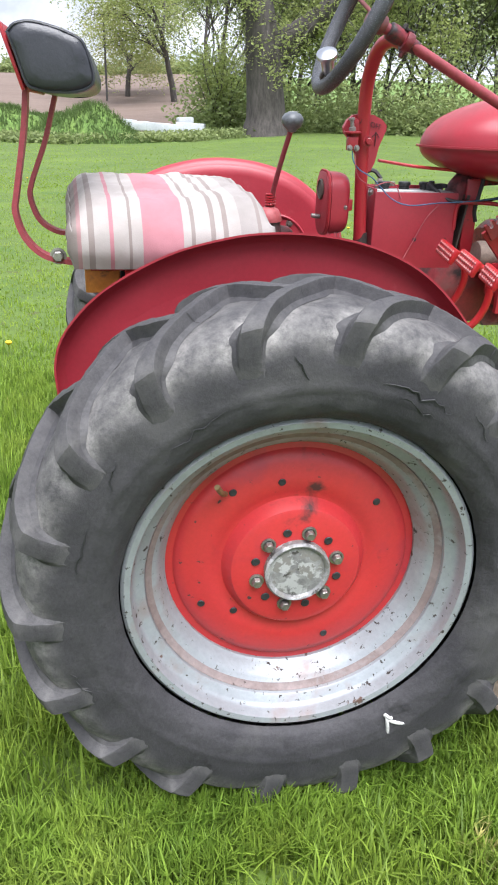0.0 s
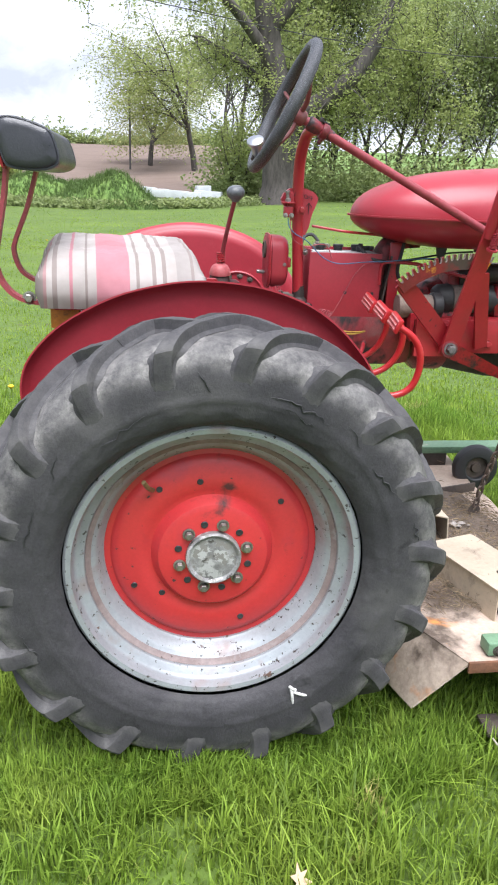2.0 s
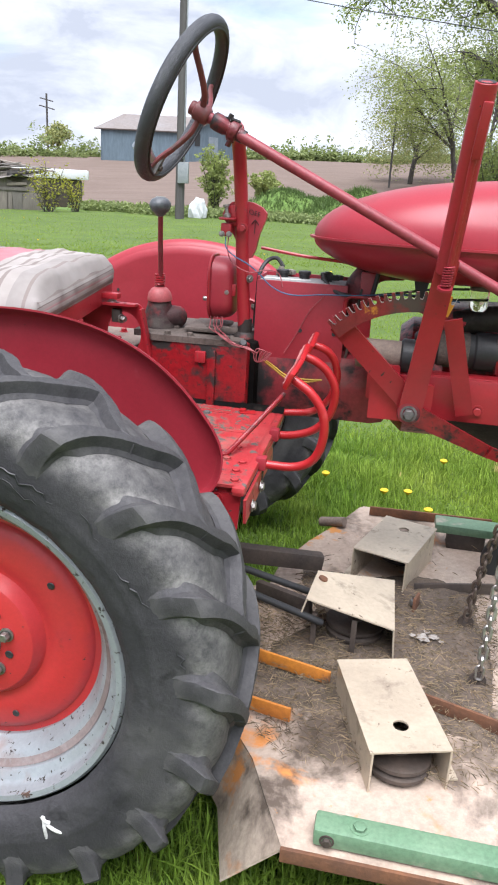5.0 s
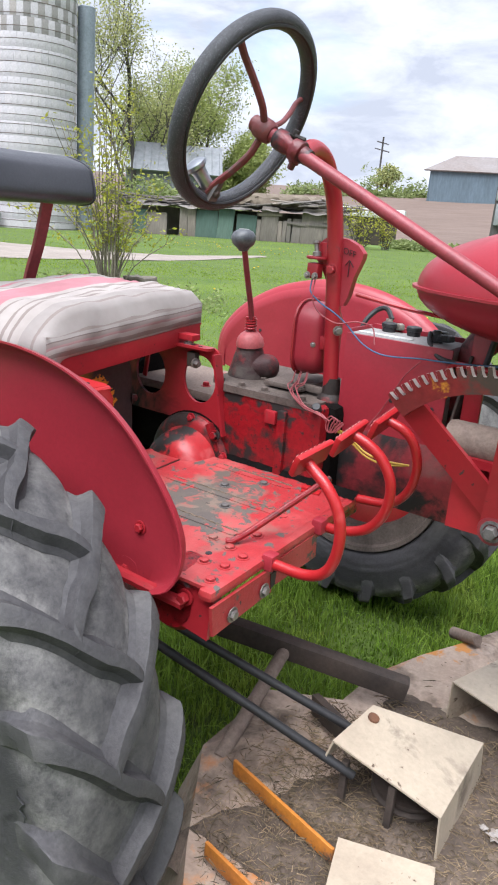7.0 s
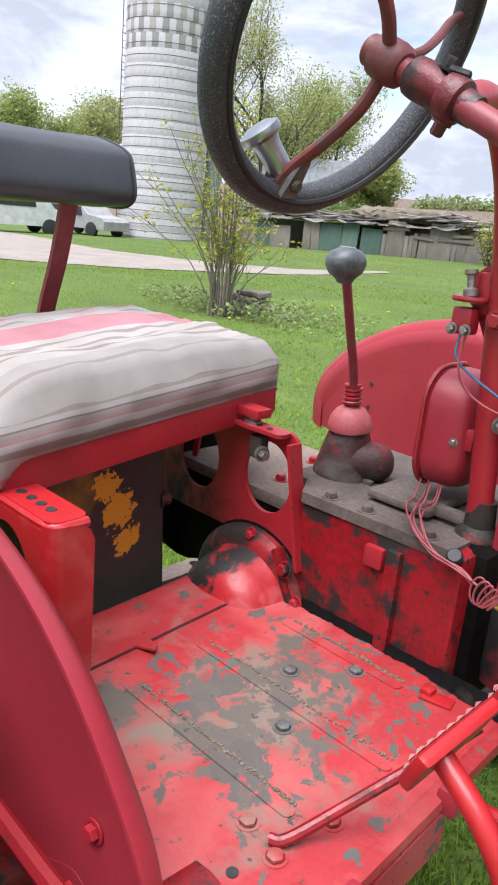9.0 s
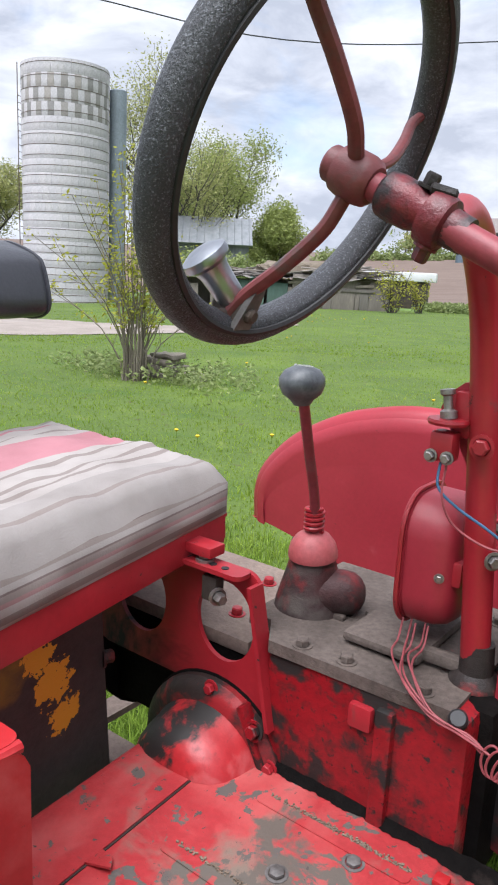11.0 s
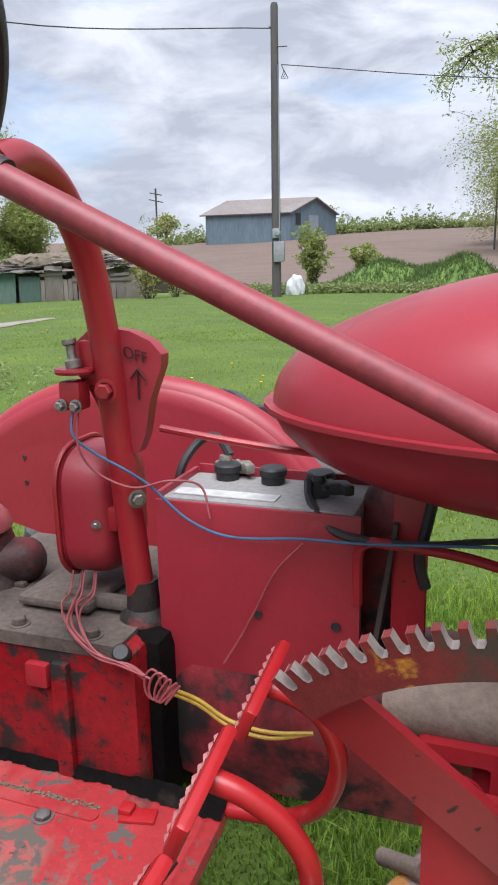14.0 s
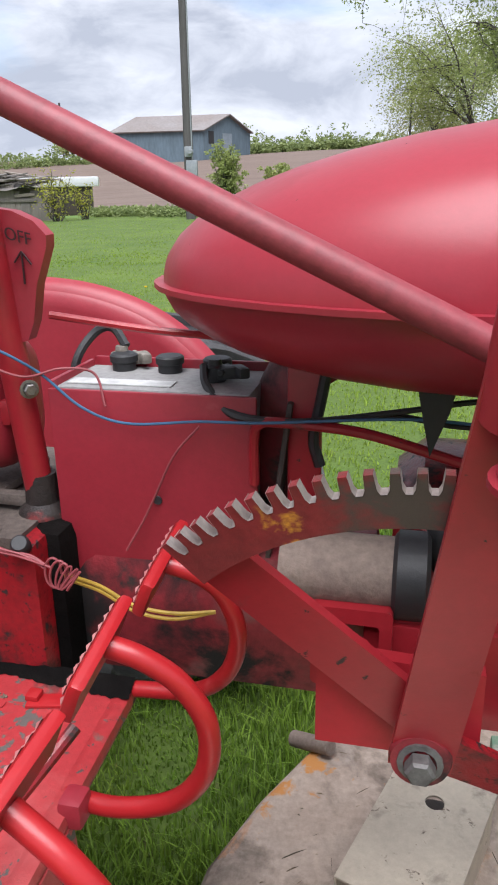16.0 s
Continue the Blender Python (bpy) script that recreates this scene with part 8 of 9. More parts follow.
for i, (_, rg, k, a) in enumerate(front):
    top_i = nring - 1 - rg
    dark = (top_i in (1, 2, 3) and (k // 1 + top_i) % 2 == 0)
    m = pose(sc[0] + SR * math.cos(a), sc[1] + SR * math.sin(a), SB + (rg + 0.5) * RH, 0, 0, math.degrees(a) - 90)
    if i < 300:
        ob = new("stave", stave_dark if dark else stave_me)
        ob.parent = silo
        ob.matrix_parent_inverse = silo.matrix_basis.inverted()
        ob.matrix_basis = m
    else:
        n = len(rv2)
        for x, y, z in ((-1, -1, -1), (1, -1, -1), (1, 1, -1), (-1, 1, -1), (-1, -1, 1), (1, -1, 1), (1, 1, 1), (-1, 1, 1)):
            rv2.append(m @ Vector((x * w_ * 0.49, y * 0.03, z * RH * 0.49)))
        rf2 += [tuple(n + q for q in f_) for f_ in ((0, 1, 5, 4), (1, 2, 6, 5), (2, 3, 7, 6), (3, 0, 4, 7), (4, 5, 6, 7), (3, 2, 1, 0))]
rest_ob = new("staves", raw_mesh("staves", rv2, rf2, m_silo, False))
rest_ob.parent, rest_ob.matrix_parent_inverse = silo, silo.matrix_basis.inverted()
rest_ob["kind"] = "stuff"
hoops, hz = [], 0.25
while hz < ST - SB - 0.05:
    hoops.append(hz)
    hz += 0.30 + 0.26 * hz / (ST - SB)
for hz in hoops:
    bm = bmesh.new()
    add_tube(bm, [(sc[0] + (SR + 0.038) * math.cos(2 * math.pi * k / 48), sc[1] + (SR + 0.038) * math.sin(2 * math.pi * k / 48), SB + hz + 0.012 * math.sin(6.283 * k / 48 + hz * 3)) for k in range(48)], 0.012, 5, closed=True)
    part("hoop", bm, m_hoop, silo)
m_bluegrey = material("blue_grey_sheet_metal", (0.27, 0.315, 0.355), (0.21, 0.25, 0.285), 0.55, metal=0.25, scale=1.2, fine=12, bump=0.2)
ch = bearing(-44.9, 40.5)
part("chute", lathe_bm([(0.42, 0), (0.42, 10.5), (0.36, 10.55), (0, 10.6)], (ch[0], ch[1], SB), (0, 0, 1), 16), m_bluegrey, silo, "blue-grey metal chute")
bm = bmesh.new()
for s in (-0.18, 0.18):
    add_tube(bm, [(sc[0] - 1.75 + s * 0.5, sc[1] - 1.35 - s, SB + 1), (sc[0] - 1.75 + s * 0.5, sc[1] - 1.35 - s, ST + 0.1)], 0.025, 5)
for k in range(28):
    z = SB + 1.2 + k * 0.32
    add_tube(bm, [(sc[0] - 1.84, sc[1] - 1.17, z), (sc[0] - 1.66, sc[1] - 1.53, z)], 0.016, 4)
part("ladder", bm, m_hoop, silo, "steel ladder up the silo")

# far barn on the rise
BD = 128.0


def at_az(az, r, z):
    return Vector((0.7 + r * math.sin(radians(az)), r * math.cos(radians(az)), z))


zb, ze, zr = 6.2, 9.75, 12.1
c1, c2, c3 = at_az(-20.15, BD + 4, 0), at_az(-13.9, BD, 0), at_az(-10.55, BD + 8, 0)
c4 = c1 + (c3 - c2)
barn = thing("barn", (c2.x, c2.y, zb), "blue-grey metal barn with a rusty roof on the rise", "barn")
m_barnwall = material("blue_grey_barn_siding", (0.135, 0.185, 0.225), (0.11, 0.15, 0.185), 0.6, metal=0.1, scale=0.3, fine=3, bump=0.2, stretch=(1, 1, 0.2))
m_barnroof = material("rusty_metal_roof", (0.24, 0.22, 0.215), (0.20, 0.165, 0.15), 0.6, metal=0.2, scale=0.16, fine=3, bump=0.1)


def wall_quad(pts, t=0.2):
    bm = bmesh.new()
    n = (pts[1] - pts[0]).cross(pts[2] - pts[0]).normalized() * t
    A = [bm.verts.new(p) for p in pts]
    B = [bm.verts.new(p - n) for p in pts]
    bm.faces.new(A)
    bm.faces.new(B[::-1])
    for i in range(len(pts)):
        bm.faces.new((A[i], B[i], B[(i + 1) % len(pts)], A[(i + 1) % len(pts)]))
    return bm


def up(p, z):
    return Vector((p.x, p.y, z))


g1, g2 = (c1 + c4) / 2, (c2 + c3) / 2
part("wall", wall_quad([up(c1, zb - 3), up(c2, zb - 3), up(c2, ze), up(c1, ze)]), m_barnwall, barn, smooth=0)
part("wall", wall_quad([up(c2, zb - 3), up(c3, zb - 3), up(c3, ze), up(g2, zr), up(c2, ze)]), m_barnwall, barn, smooth=0)
part("wall", wall_quad([up(c3, zb - 3), up(c4, zb - 3), up(c4, ze), up(c3, ze)]), m_barnwall, barn, smooth=0)
part("wall", wall_quad([up(c4, zb - 3), up(c1, zb - 3), up(c1, ze), up(g1, zr), up(c4, ze)]), m_barnwall, barn, smooth=0)
ov = (c1 - c2).normalized() * 0.6
part("roof", wall_quad([up(c1 + ov, ze - 0.15) + (c1 - c4).normalized() * 0.6, up(c2 - ov, ze - 0.15) + (c2 - c3).normalized() * 0.6, up(g2 - ov, zr + 0.15), up(g1 + ov, zr + 0.15)]), m_barnroof, barn, smooth=0)
part("roof", wall_quad([up(g1 + ov, zr + 0.15), up(g2 - ov, zr + 0.15), up(c3 - ov, ze - 0.15), up(c4 + ov, ze - 0.15)]), m_barnroof, barn, smooth=0)
dn = (c3 - c2).normalized()
nn = Vector((dn.y, -dn.x, 0))
part("window", wall_quad([up(c2 + dn * 1.2 + nn * 0.06, ze - 2.1), up(c2 + dn * 2.4 + nn * 0.06, ze - 2.1), up(c2 + dn * 2.4 + nn * 0.06, ze - 0.2), up(c2 + dn * 1.2 + nn * 0.06, ze - 0.2)], 0.05), m_black, barn, smooth=0)
part("door", wall_quad([up(c2 + dn * 4.4 + nn * 0.06, zb), up(c2 + dn * 6.6 + nn * 0.06, zb), up(c2 + dn * 6.6 + nn * 0.06, zb + 3.1), up(c2 + dn * 4.4 + nn * 0.06, zb + 3.1)], 0.05), m_bluegrey, barn, smooth=0)
# barn behind the shed
e1, e2 = at_az(-42.0, 78, 0), at_az(-33.0, 74, 0)
back = Vector((-0.45, 0.9, 0)) * 9
barn2 = thing("barn", (e1.x, e1.y, -0.5), "grey-roofed barn half hidden by trees", "barn")
part("wall", wall_quad([up(e1, -0.9), up(e2, -0.9), up(e2, 4.3), up(e1, 4.3)]), material("grey_green_barn_boards", (0.14, 0.165, 0.155), (0.11, 0.13, 0.125), 0.9, scale=0.5, fine=6, bump=0.3), barn2, smooth=0)
part("roof", wall_quad([up(e1, 4.2) - back * 0.05, up(e2, 4.2) - back * 0.05, up(e2 + back * 0.5, 6.9), up(e1 + back * 0.5, 6.9)]), material("grey_metal_roof", (0.30, 0.31, 0.32), (0.25, 0.26, 0.27), 0.5, metal=0.3, scale=0.3, fine=4, bump=0.1), barn2, smooth=0)

# collapsed shed: board walls, sagging roof, straw
shed = thing("shed", bearing(-33, 38), "collapsed low wooden shed with grey boards", "shed")
m_boards = [material("grey_weathered_boards", (0.235, 0.215, 0.20), (0.15, 0.138, 0.13), 0.9, scale=1.6, fine=14, bump=0.5, random_tint=0.25, stretch=(1, 1, 0.15)), material("faded_green_boards", (0.065, 0.125, 0.105), (0.11, 0.165, 0.145), 0.85, scale=1.2, fine=14, bump=0.5, random_tint=0.2, stretch=(1, 1, 0.15))]
rng = random.Random(77)
s_a, s_b = bearing(-42.5, 40), bearing(-25.2, 36.5)
A_, B_ = Vector(s_a), Vector(s_b)
dirn = (B_ - A_)
L_ = dirn.length
dirn.normalize()
ang = math.degrees(math.atan2(dirn.y, dirn.x))
xx = 0.0
while xx < L_:
    f_ = xx / L_
    green = f_ < 0.20 and rng.random() < 0.7 or 0.34 < f_ < 0.62
    w_b = rng.uniform(0.75, 1.25) if green else rng.choice((0.2, 0.42, 0.85, 1.1))
    if not (0.22 < f_ < 0.275 or 0.655 < f_ < 0.685 or 0.83 < f_ < 0.86):
        p = A_ + dirn * (xx + w_b / 2)
        hb = rng.uniform(1.25, 1.6) if green else rng.uniform(1.1, 1.75)
        ob = part("board", box_bm((0, 0, 0), (w_b, 0.03, hb), 0.008), m_boards[1 if green else 0], shed)
        ob.matrix_parent_inverse = shed.matrix_basis.inverted()
        ob.matrix_basis = pose(p.x, p.y, p.z + hb / 2 - 0.1, rng.uniform(-5, 2), rng.uniform(-2.5, 2.5), ang)
        if rng.random() < 0.4:
            p2 = p - Vector((-dirn.y, dirn.x, 0)) * 0.05
            ob = part("rail", box_bm((0, 0, 0), (rng.uniform(0.8, 1.8), 0.04, 0.13), 0.008), m_boards[0], shed)
            ob.matrix_parent_inverse = shed.matrix_basis.inverted()
            ob.matrix_basis = pose(p2.x, p2.y, p2.z + rng.uniform(0.9, 1.45), 0, rng.uniform(-5, 5), ang)
    xx += w_b + (0.02 if rng.random() < 0.7 else rng.uniform(0.06, 0.16))
bkd = Vector((-dirn.y, dirn.x, 0))
m_sag = material("sagging_grey_roofing", (0.22, 0.20, 0.185), (0.13, 0.12, 0.11), 0.9, scale=0.8, fine=10, bump=0.6)
rv3, rf3 = [], []
NU, NV = 60, 8
for i in range(NU + 1):
    for j in range(NV + 1):
        p = A_ + dirn * (L_ * i / NU) + bkd * (-0.3 + 3.4 * j / NV)
        z = p.z + 1.45 + 0.30 * j / NV + 0.22 * noise.noise((i * 0.22, j * 0.4, 3)) + 0.06 * noise.noise((i * 1.1, j * 1.3, 5))
        rv3.append((p.x, p.y, z))
for i in range(NU):
    for j in range(NV):
        rf3.append((i * (NV + 1) + j, (i + 1) * (NV + 1) + j, (i + 1) * (NV + 1) + j + 1, i * (NV + 1) + j + 1))
ro = new("roof", raw_mesh("roof", rv3, rf3, m_sag))
ro.parent, ro.matrix_parent_inverse = shed, shed.matrix_basis.inverted()
for k in range(95):
    p = A_ + dirn * rng.uniform(0, L_) + bkd * rng.uniform(-0.1, 2.6)
    part("fallen_plank", box_bm((p.x, p.y, p.z + 1.72 + rng.uniform(-0.12, 0.22)), (rng.uniform(0.7, 3.0), rng.choice((0.09, 0.16, 0.25)), 0.05), 0.01, rot(rng.uniform(-8, 8), rng.uniform(-10, 10), ang + rng.uniform(-35, 35))), m_boards[0] if rng.random() < 0.6 else m_sag, shed)
part("back_wall", wall_quad([A_ + bkd * 2.9 + Vector((0, 0, -0.2)), B_ + bkd * 2.9 + Vector((0, 0, -0.2)), B_ + bkd * 2.9 + Vector((0, 0, 1.4)), A_ + bkd * 2.9 + Vector((0, 0, 1.4))]), m_boards[0], shed, smooth=0)
# bales and brush heaped on it
m_straw2 = material("old_straw_heap", (0.20, 0.165, 0.125), (0.13, 0.105, 0.08), 0.95, scale=2, fine=20, bump=1.0)
for k in range(9):
    p = A_ + dirn * (L_ * (0.52 + 0.30 * k / 8)) + bkd * rng.uniform(0.6, 1.6)
    bm = bmesh.new()
    bmesh.ops.create_icosphere(bm, subdivisions=3, radius=0.75)
    for v in bm.verts:
        v.co = Vector((v.co.x * 1.3, v.co.y * 0.9, v.co.z * 0.45)) * (1 + 0.25 * noise.noise(v.co * 3 + Vector((k, 0, 0)))) + Vector((p.x, p.y, p.z + 1.9 + rng.uniform(-0.1, 0.1)))
    single("straw_heap", bm, m_straw2, "heap of old grey straw on the shed roof", "straw", "straw heaps")
# grey metal building beyond the shed
gb0 = bearing(-38.2, 58)
m_sheet = material("grey_sheet_metal", (0.24, 0.255, 0.27), (0.17, 0.185, 0.20), 0.5, metal=0.3, scale=0.6, fine=12, bump=0.2, stretch=(4, 4, 0.3))
gm = pose(gb0[0], gb0[1], gb0[2] + 0.8, 0, 0, 38)
gbl = thing("outbuilding", gb0, "low grey sheet-metal outbuilding beyond the shed", "building")
bm = bmesh.new()
add_box(bm, (0, 0, 1.1), (5.8, 5.0, 4.4))
for v in bm.verts:
    v.co = gm @ v.co
part("wall", bm, m_sheet, gbl)
bm = bmesh.new()
add_plate(bm, [(-3.0, 3.2), (0, 5.2), (3.0, 3.2), (2.9, 3.1), (0, 5.05), (-2.9, 3.1)], 6.3, lambda u, v, w: gm @ Vector((w - 3.15, u, v)))
part("roof", bm, m_sheet, gbl, "grey ridged metal roof", smooth=0)
bm = bmesh.new()
add_plate(bm, [(-2.5, 3.3), (0, 5.0), (2.5, 3.3)], 5.7, lambda u, v, w: gm @ Vector((w - 2.85, u, v)))
part("gable", bm, m_sheet, gbl, smooth=0)
bm = bmesh.new()
for k in range(12):
    for s_ in (-1, 1):
        add_rod(bm, gm @ Vector((-3.0 + 0.54 * k, s_ * 2.95, 3.27)), gm @ Vector((-3.0 + 0.54 * k, 0, 5.24)), 0.025, 5, 0)
part("roof_rib", bm, m_sheet, gbl)
# pale trailer behind the shed
tr0 = bearing(-24.5, 44)
trl = thing("trailer", tr0, "white flat-topped trailer behind the shed", "trailer")
part("body", box_bm((tr0[0], tr0[1], tr0[2] + 1.75), (5.0, 2.0, 0.5), 0.08, rot(0, 0, 20)), material("white_painted_metal", (0.7, 0.71, 0.72), (0.6, 0.61, 0.62), 0.4, scale=1, bump=0), trl)
part("undercarriage", box_bm((tr0[0], tr0[1], tr0[2] + 0.75), (4.2, 1.5, 1.5), 0.1, rot(0, 0, 20)), m_darksteel, trl)

# mounds of rough grass with white crates
m_weed = material("rough_weed_blades", (0.10, 0.165, 0.048), (0.135, 0.205, 0.06), 0.7, scale=0.8, fine=5, bump=0, island=0.15, transmit=0.45)
rng = random.Random(88)
for az, r, w, h, nm in ((-1.6, 38, 3.6, 1.6, 0), (-6.4, 42, 4.4, 1.45, 1), (-2.8, 46, 6.5, 1.1, 2)):
    mx, my, mz = bearing(az, r)
    V, F = [], []
    N1, N2 = 26, 44
    for i in range(N1 + 1):
        for j in range(N2):
            a = 2 * math.pi * j / N2
            q = i / N1
            hh = h * (0.5 + 0.5 * math.cos(math.pi * q)) * (1 + 0.25 * noise.noise((math.cos(a) * 2 * q, math.sin(a) * 2 * q, nm))) + 0.08 * noise.noise((math.cos(a) * 9 * q, math.sin(a) * 9 * q, nm + 4)) * (1 - q)
            V.append((mx + w * q * math.cos(a), my + w * 0.7 * q * math.sin(a), mz + hh - 0.06))
    for i in range(N1):
        for j in range(N2):
            F.append((i * N2 + j, (i + 1) * N2 + j, (i + 1) * N2 + (j + 1) % N2, i * N2 + (j + 1) % N2))
    tagged(new("mound", raw_mesh("mound", V, F, m_roughgrass)), "low mound overgrown with rough grass", "mound", "grass mounds")
    mv, mf = [], []
    for k in range(2600):
        i, j = min(int(N1 * abs(rng.random()) ** 0.6), N1 - 1), rng.randrange(N2)
        c = Vector(V[i * N2 + j]) + Vector((rng.gauss(0, 0.12), rng.gauss(0, 0.12), 0))
        for _ in range(3):
            t_ = Vector((rng.gauss(0, 0.10), rng.gauss(0, 0.10), rng.uniform(0.10, 0.34)))
            s_ = Vector((rng.gauss(0, 1), rng.gauss(0, 1), 0)).normalized() * 0.022
            n = len(mv)
            mv += [c - s_, c + s_, c + t_]
            mf.append((n, n + 1, n + 2))
    tagged(new("weeds", raw_mesh("weeds", mv, mf, m_weed, False)), "rough grass and weeds growing on the mound", "weeds", kind="stuff")
m_white = material("white_plastic_crates", (0.62, 0.64, 0.66), (0.5, 0.52, 0.54), 0.5, scale=2, bump=0)
for az, w, h, zz, r in ((2.3, 1.0, 0.45, 0.75, 43), (3.7, 1.3, 0.5, 0.62, 43), (4.8, 1.0, 0.75, 0.4, 42), (6.0, 1.5, 0.8, 0.42, 42), (5.6, 0.8, 0.3, 0.95, 42.3), (1.6, 0.7, 0.35, 0.9, 43)):
    x, y, z = bearing(az, r)
    single("crate", box_bm((x, y, z + zz - 0.1), (w, 0.9, h), 0.05, rot(0, rng.uniform(-4, 4), rng.uniform(-20, 20))), m_white, "white crate stacked by the mound", "crate", "white crates")
tx_, ty_, tz_ = bearing(-13.3, 35)
bm = bmesh.new()
bmesh.ops.create_icosphere(bm, subdivisions=3, radius=0.6)
for v in bm.verts:
    v.co = Vector((v.co.x * 0.75, v.co.y * 0.6, max(v.co.z, -0.2) * 1.15)) * (1 + 0.22 * noise.noise(v.co * 3.1)) + Vector((tx_, ty_, tz_ + 0.2))
single("tarpaulin", bm, m_white, "crumpled white tarpaulin over a heap by the pole", "tarpaulin", smooth=0)
# hedge on the field's far edge
V, F = [], []
rng = random.Random(90)
for k in range(300):
    az = rng.uniform(-11.0, 8.0) if k < 230 else rng.uniform(-30, -20)
    x, y, z = bearing(az, 140 + rng.uniform(-2, 6))
    hh = abs(rng.gauss(0, 1.0)) + (2.6 if rng.random() < 0.08 else 0.4)
    v, f_ = leaf_cloud(rng, [Vector((x + rng.gauss(0, 1.2), y, z + rng.uniform(-0.3, hh))) for _ in range(12)], 6, 0.32, 0.4)
    n = len(V)
    V += v
    F += [tuple(i + n for i in q) for q in f_]
tagged(new("hedge", raw_mesh("hedge", V, F, m_leaf_dark, False)), "ragged green hedge along the far field edge", "hedge", kind="stuff")
# rough weeds where the lawn ends
V, F = [], []
for k in range(900):
    az = rng.uniform(-22, 12)
    x, y, z = bearing(az, 0)[0], 0, 0
    r = lawn_edge(0.6 + 36 * math.sin(radians(az))) / math.cos(radians(az)) + abs(rng.gauss(0, 1.6))
    x, y, z = bearing(az, r)
    v, f_ = leaf_cloud(rng, [Vector((x + rng.gauss(0, 0.3), y + rng.gauss(0, 0.3), z + rng.uniform(0, 0.35))) for _ in range(4)], 6, 0.10, 0.12)
    n = len(V)
    V += v
    F += [tuple(i + n for i in q) for q in f_]
tagged(new("weeds", raw_mesh("weeds", V, F, m_leaf_dark, False)), "rough weeds along the lawn's edge", "weeds", kind="stuff")


# parked vehicles by the drive
def car(base, yaw, L, H, body_mat, label, van=False):
    m = pose(*base, 0, 0, yaw)
    top = thing("van" if van else "car", base, label, "van" if van else "car")
    W = 1.75
    prof = [(-L / 2, 0.35), (-L / 2, 0.85), (-L * 0.47, 0.95), (-L * 0.40, H * 0.97), (L * 0.12, H), (L * 0.24, 1.02), (L * 0.46, 0.90), (L / 2, 0.75), (L / 2, 0.35)]
    if van:
        prof = [(-L / 2, 0.35), (-L / 2, H * 0.95), (-L * 0.46, H), (L * 0.25, H), (L * 0.36, 1.15), (L * 0.47, 0.98), (L / 2, 0.8), (L / 2, 0.35)]
    bm = bmesh.new()
    add_plate(bm, prof, W, lambda u, v, w: m @ Vector((u, w - W / 2, v)))
    part("body", bm, body_mat, top, smooth=0)
    for sx in (-0.31, 0.31):
        for sy in (-1, 1):
            part("wheel", lathe_bm([(0, 0), (0.33, 0), (0.35, 0.03), (0.35, 0.18), (0.2, 0.21), (0, 0.2)], m @ Vector((L * sx, sy * (W / 2 - 0.12), 0.33)), m.to_3x3() @ Vector((0, sy, 0)), 20), m_black, top)
    for u0, u1 in ((-0.36, -0.08), (-0.06, 0.14)):
        for sy in (-1, 1):
            bm = bmesh.new()
            add_plate(bm, [(L * u0, H * 0.64), (L * u1 + 0.12, H * 0.64), (L * u1, H * 0.92), (L * u0 + 0.06, H * 0.92)], 0.02, lambda u, v, w: m @ Vector((u, sy * (W / 2 + 0.004) + w * sy, v)))
            part("window", bm, m_black, top, smooth=0)
    return top


car(bearing(-53.9, 39), 8, 4.3, 1.45, material("pale_car_cover", (0.36, 0.355, 0.36), None, 0.6, metal=0.0, bump=0), "old silver car under a pale cover by the drive")
car(bearing(-58.9, 36), 80, 4.4, 1.8, material("white_van_paint", (0.7, 0.71, 0.72), None, 0.35, bump=0), "white van parked on the drive", van=True)

# ---- grass ----
m_grass = material("grass_blades", (0.165, 0.305, 0.046), (0.27, 0.395, 0.068), 0.5, scale=1.3, fine=20, bump=0, island=0.45, transmit=0.5, spec=0.2, layers=[((0.33, 0.44, 0.09), 2.6, 0.53, 0.74, 0.7), ((0.55, 0.47, 0.24), 3.2, 0.645, 0.71, 0.9)])


m_lawn = material("mown_lawn_blades", (0.215, 0.33, 0.044), (0.285, 0.385, 0.06), 0.6, scale=0.7, fine=12, bump=0, island=0.14, transmit=0.5, spec=0.15, layers=[((0.36, 0.42, 0.10), 1.1, 0.56, 0.78, 0.7)])


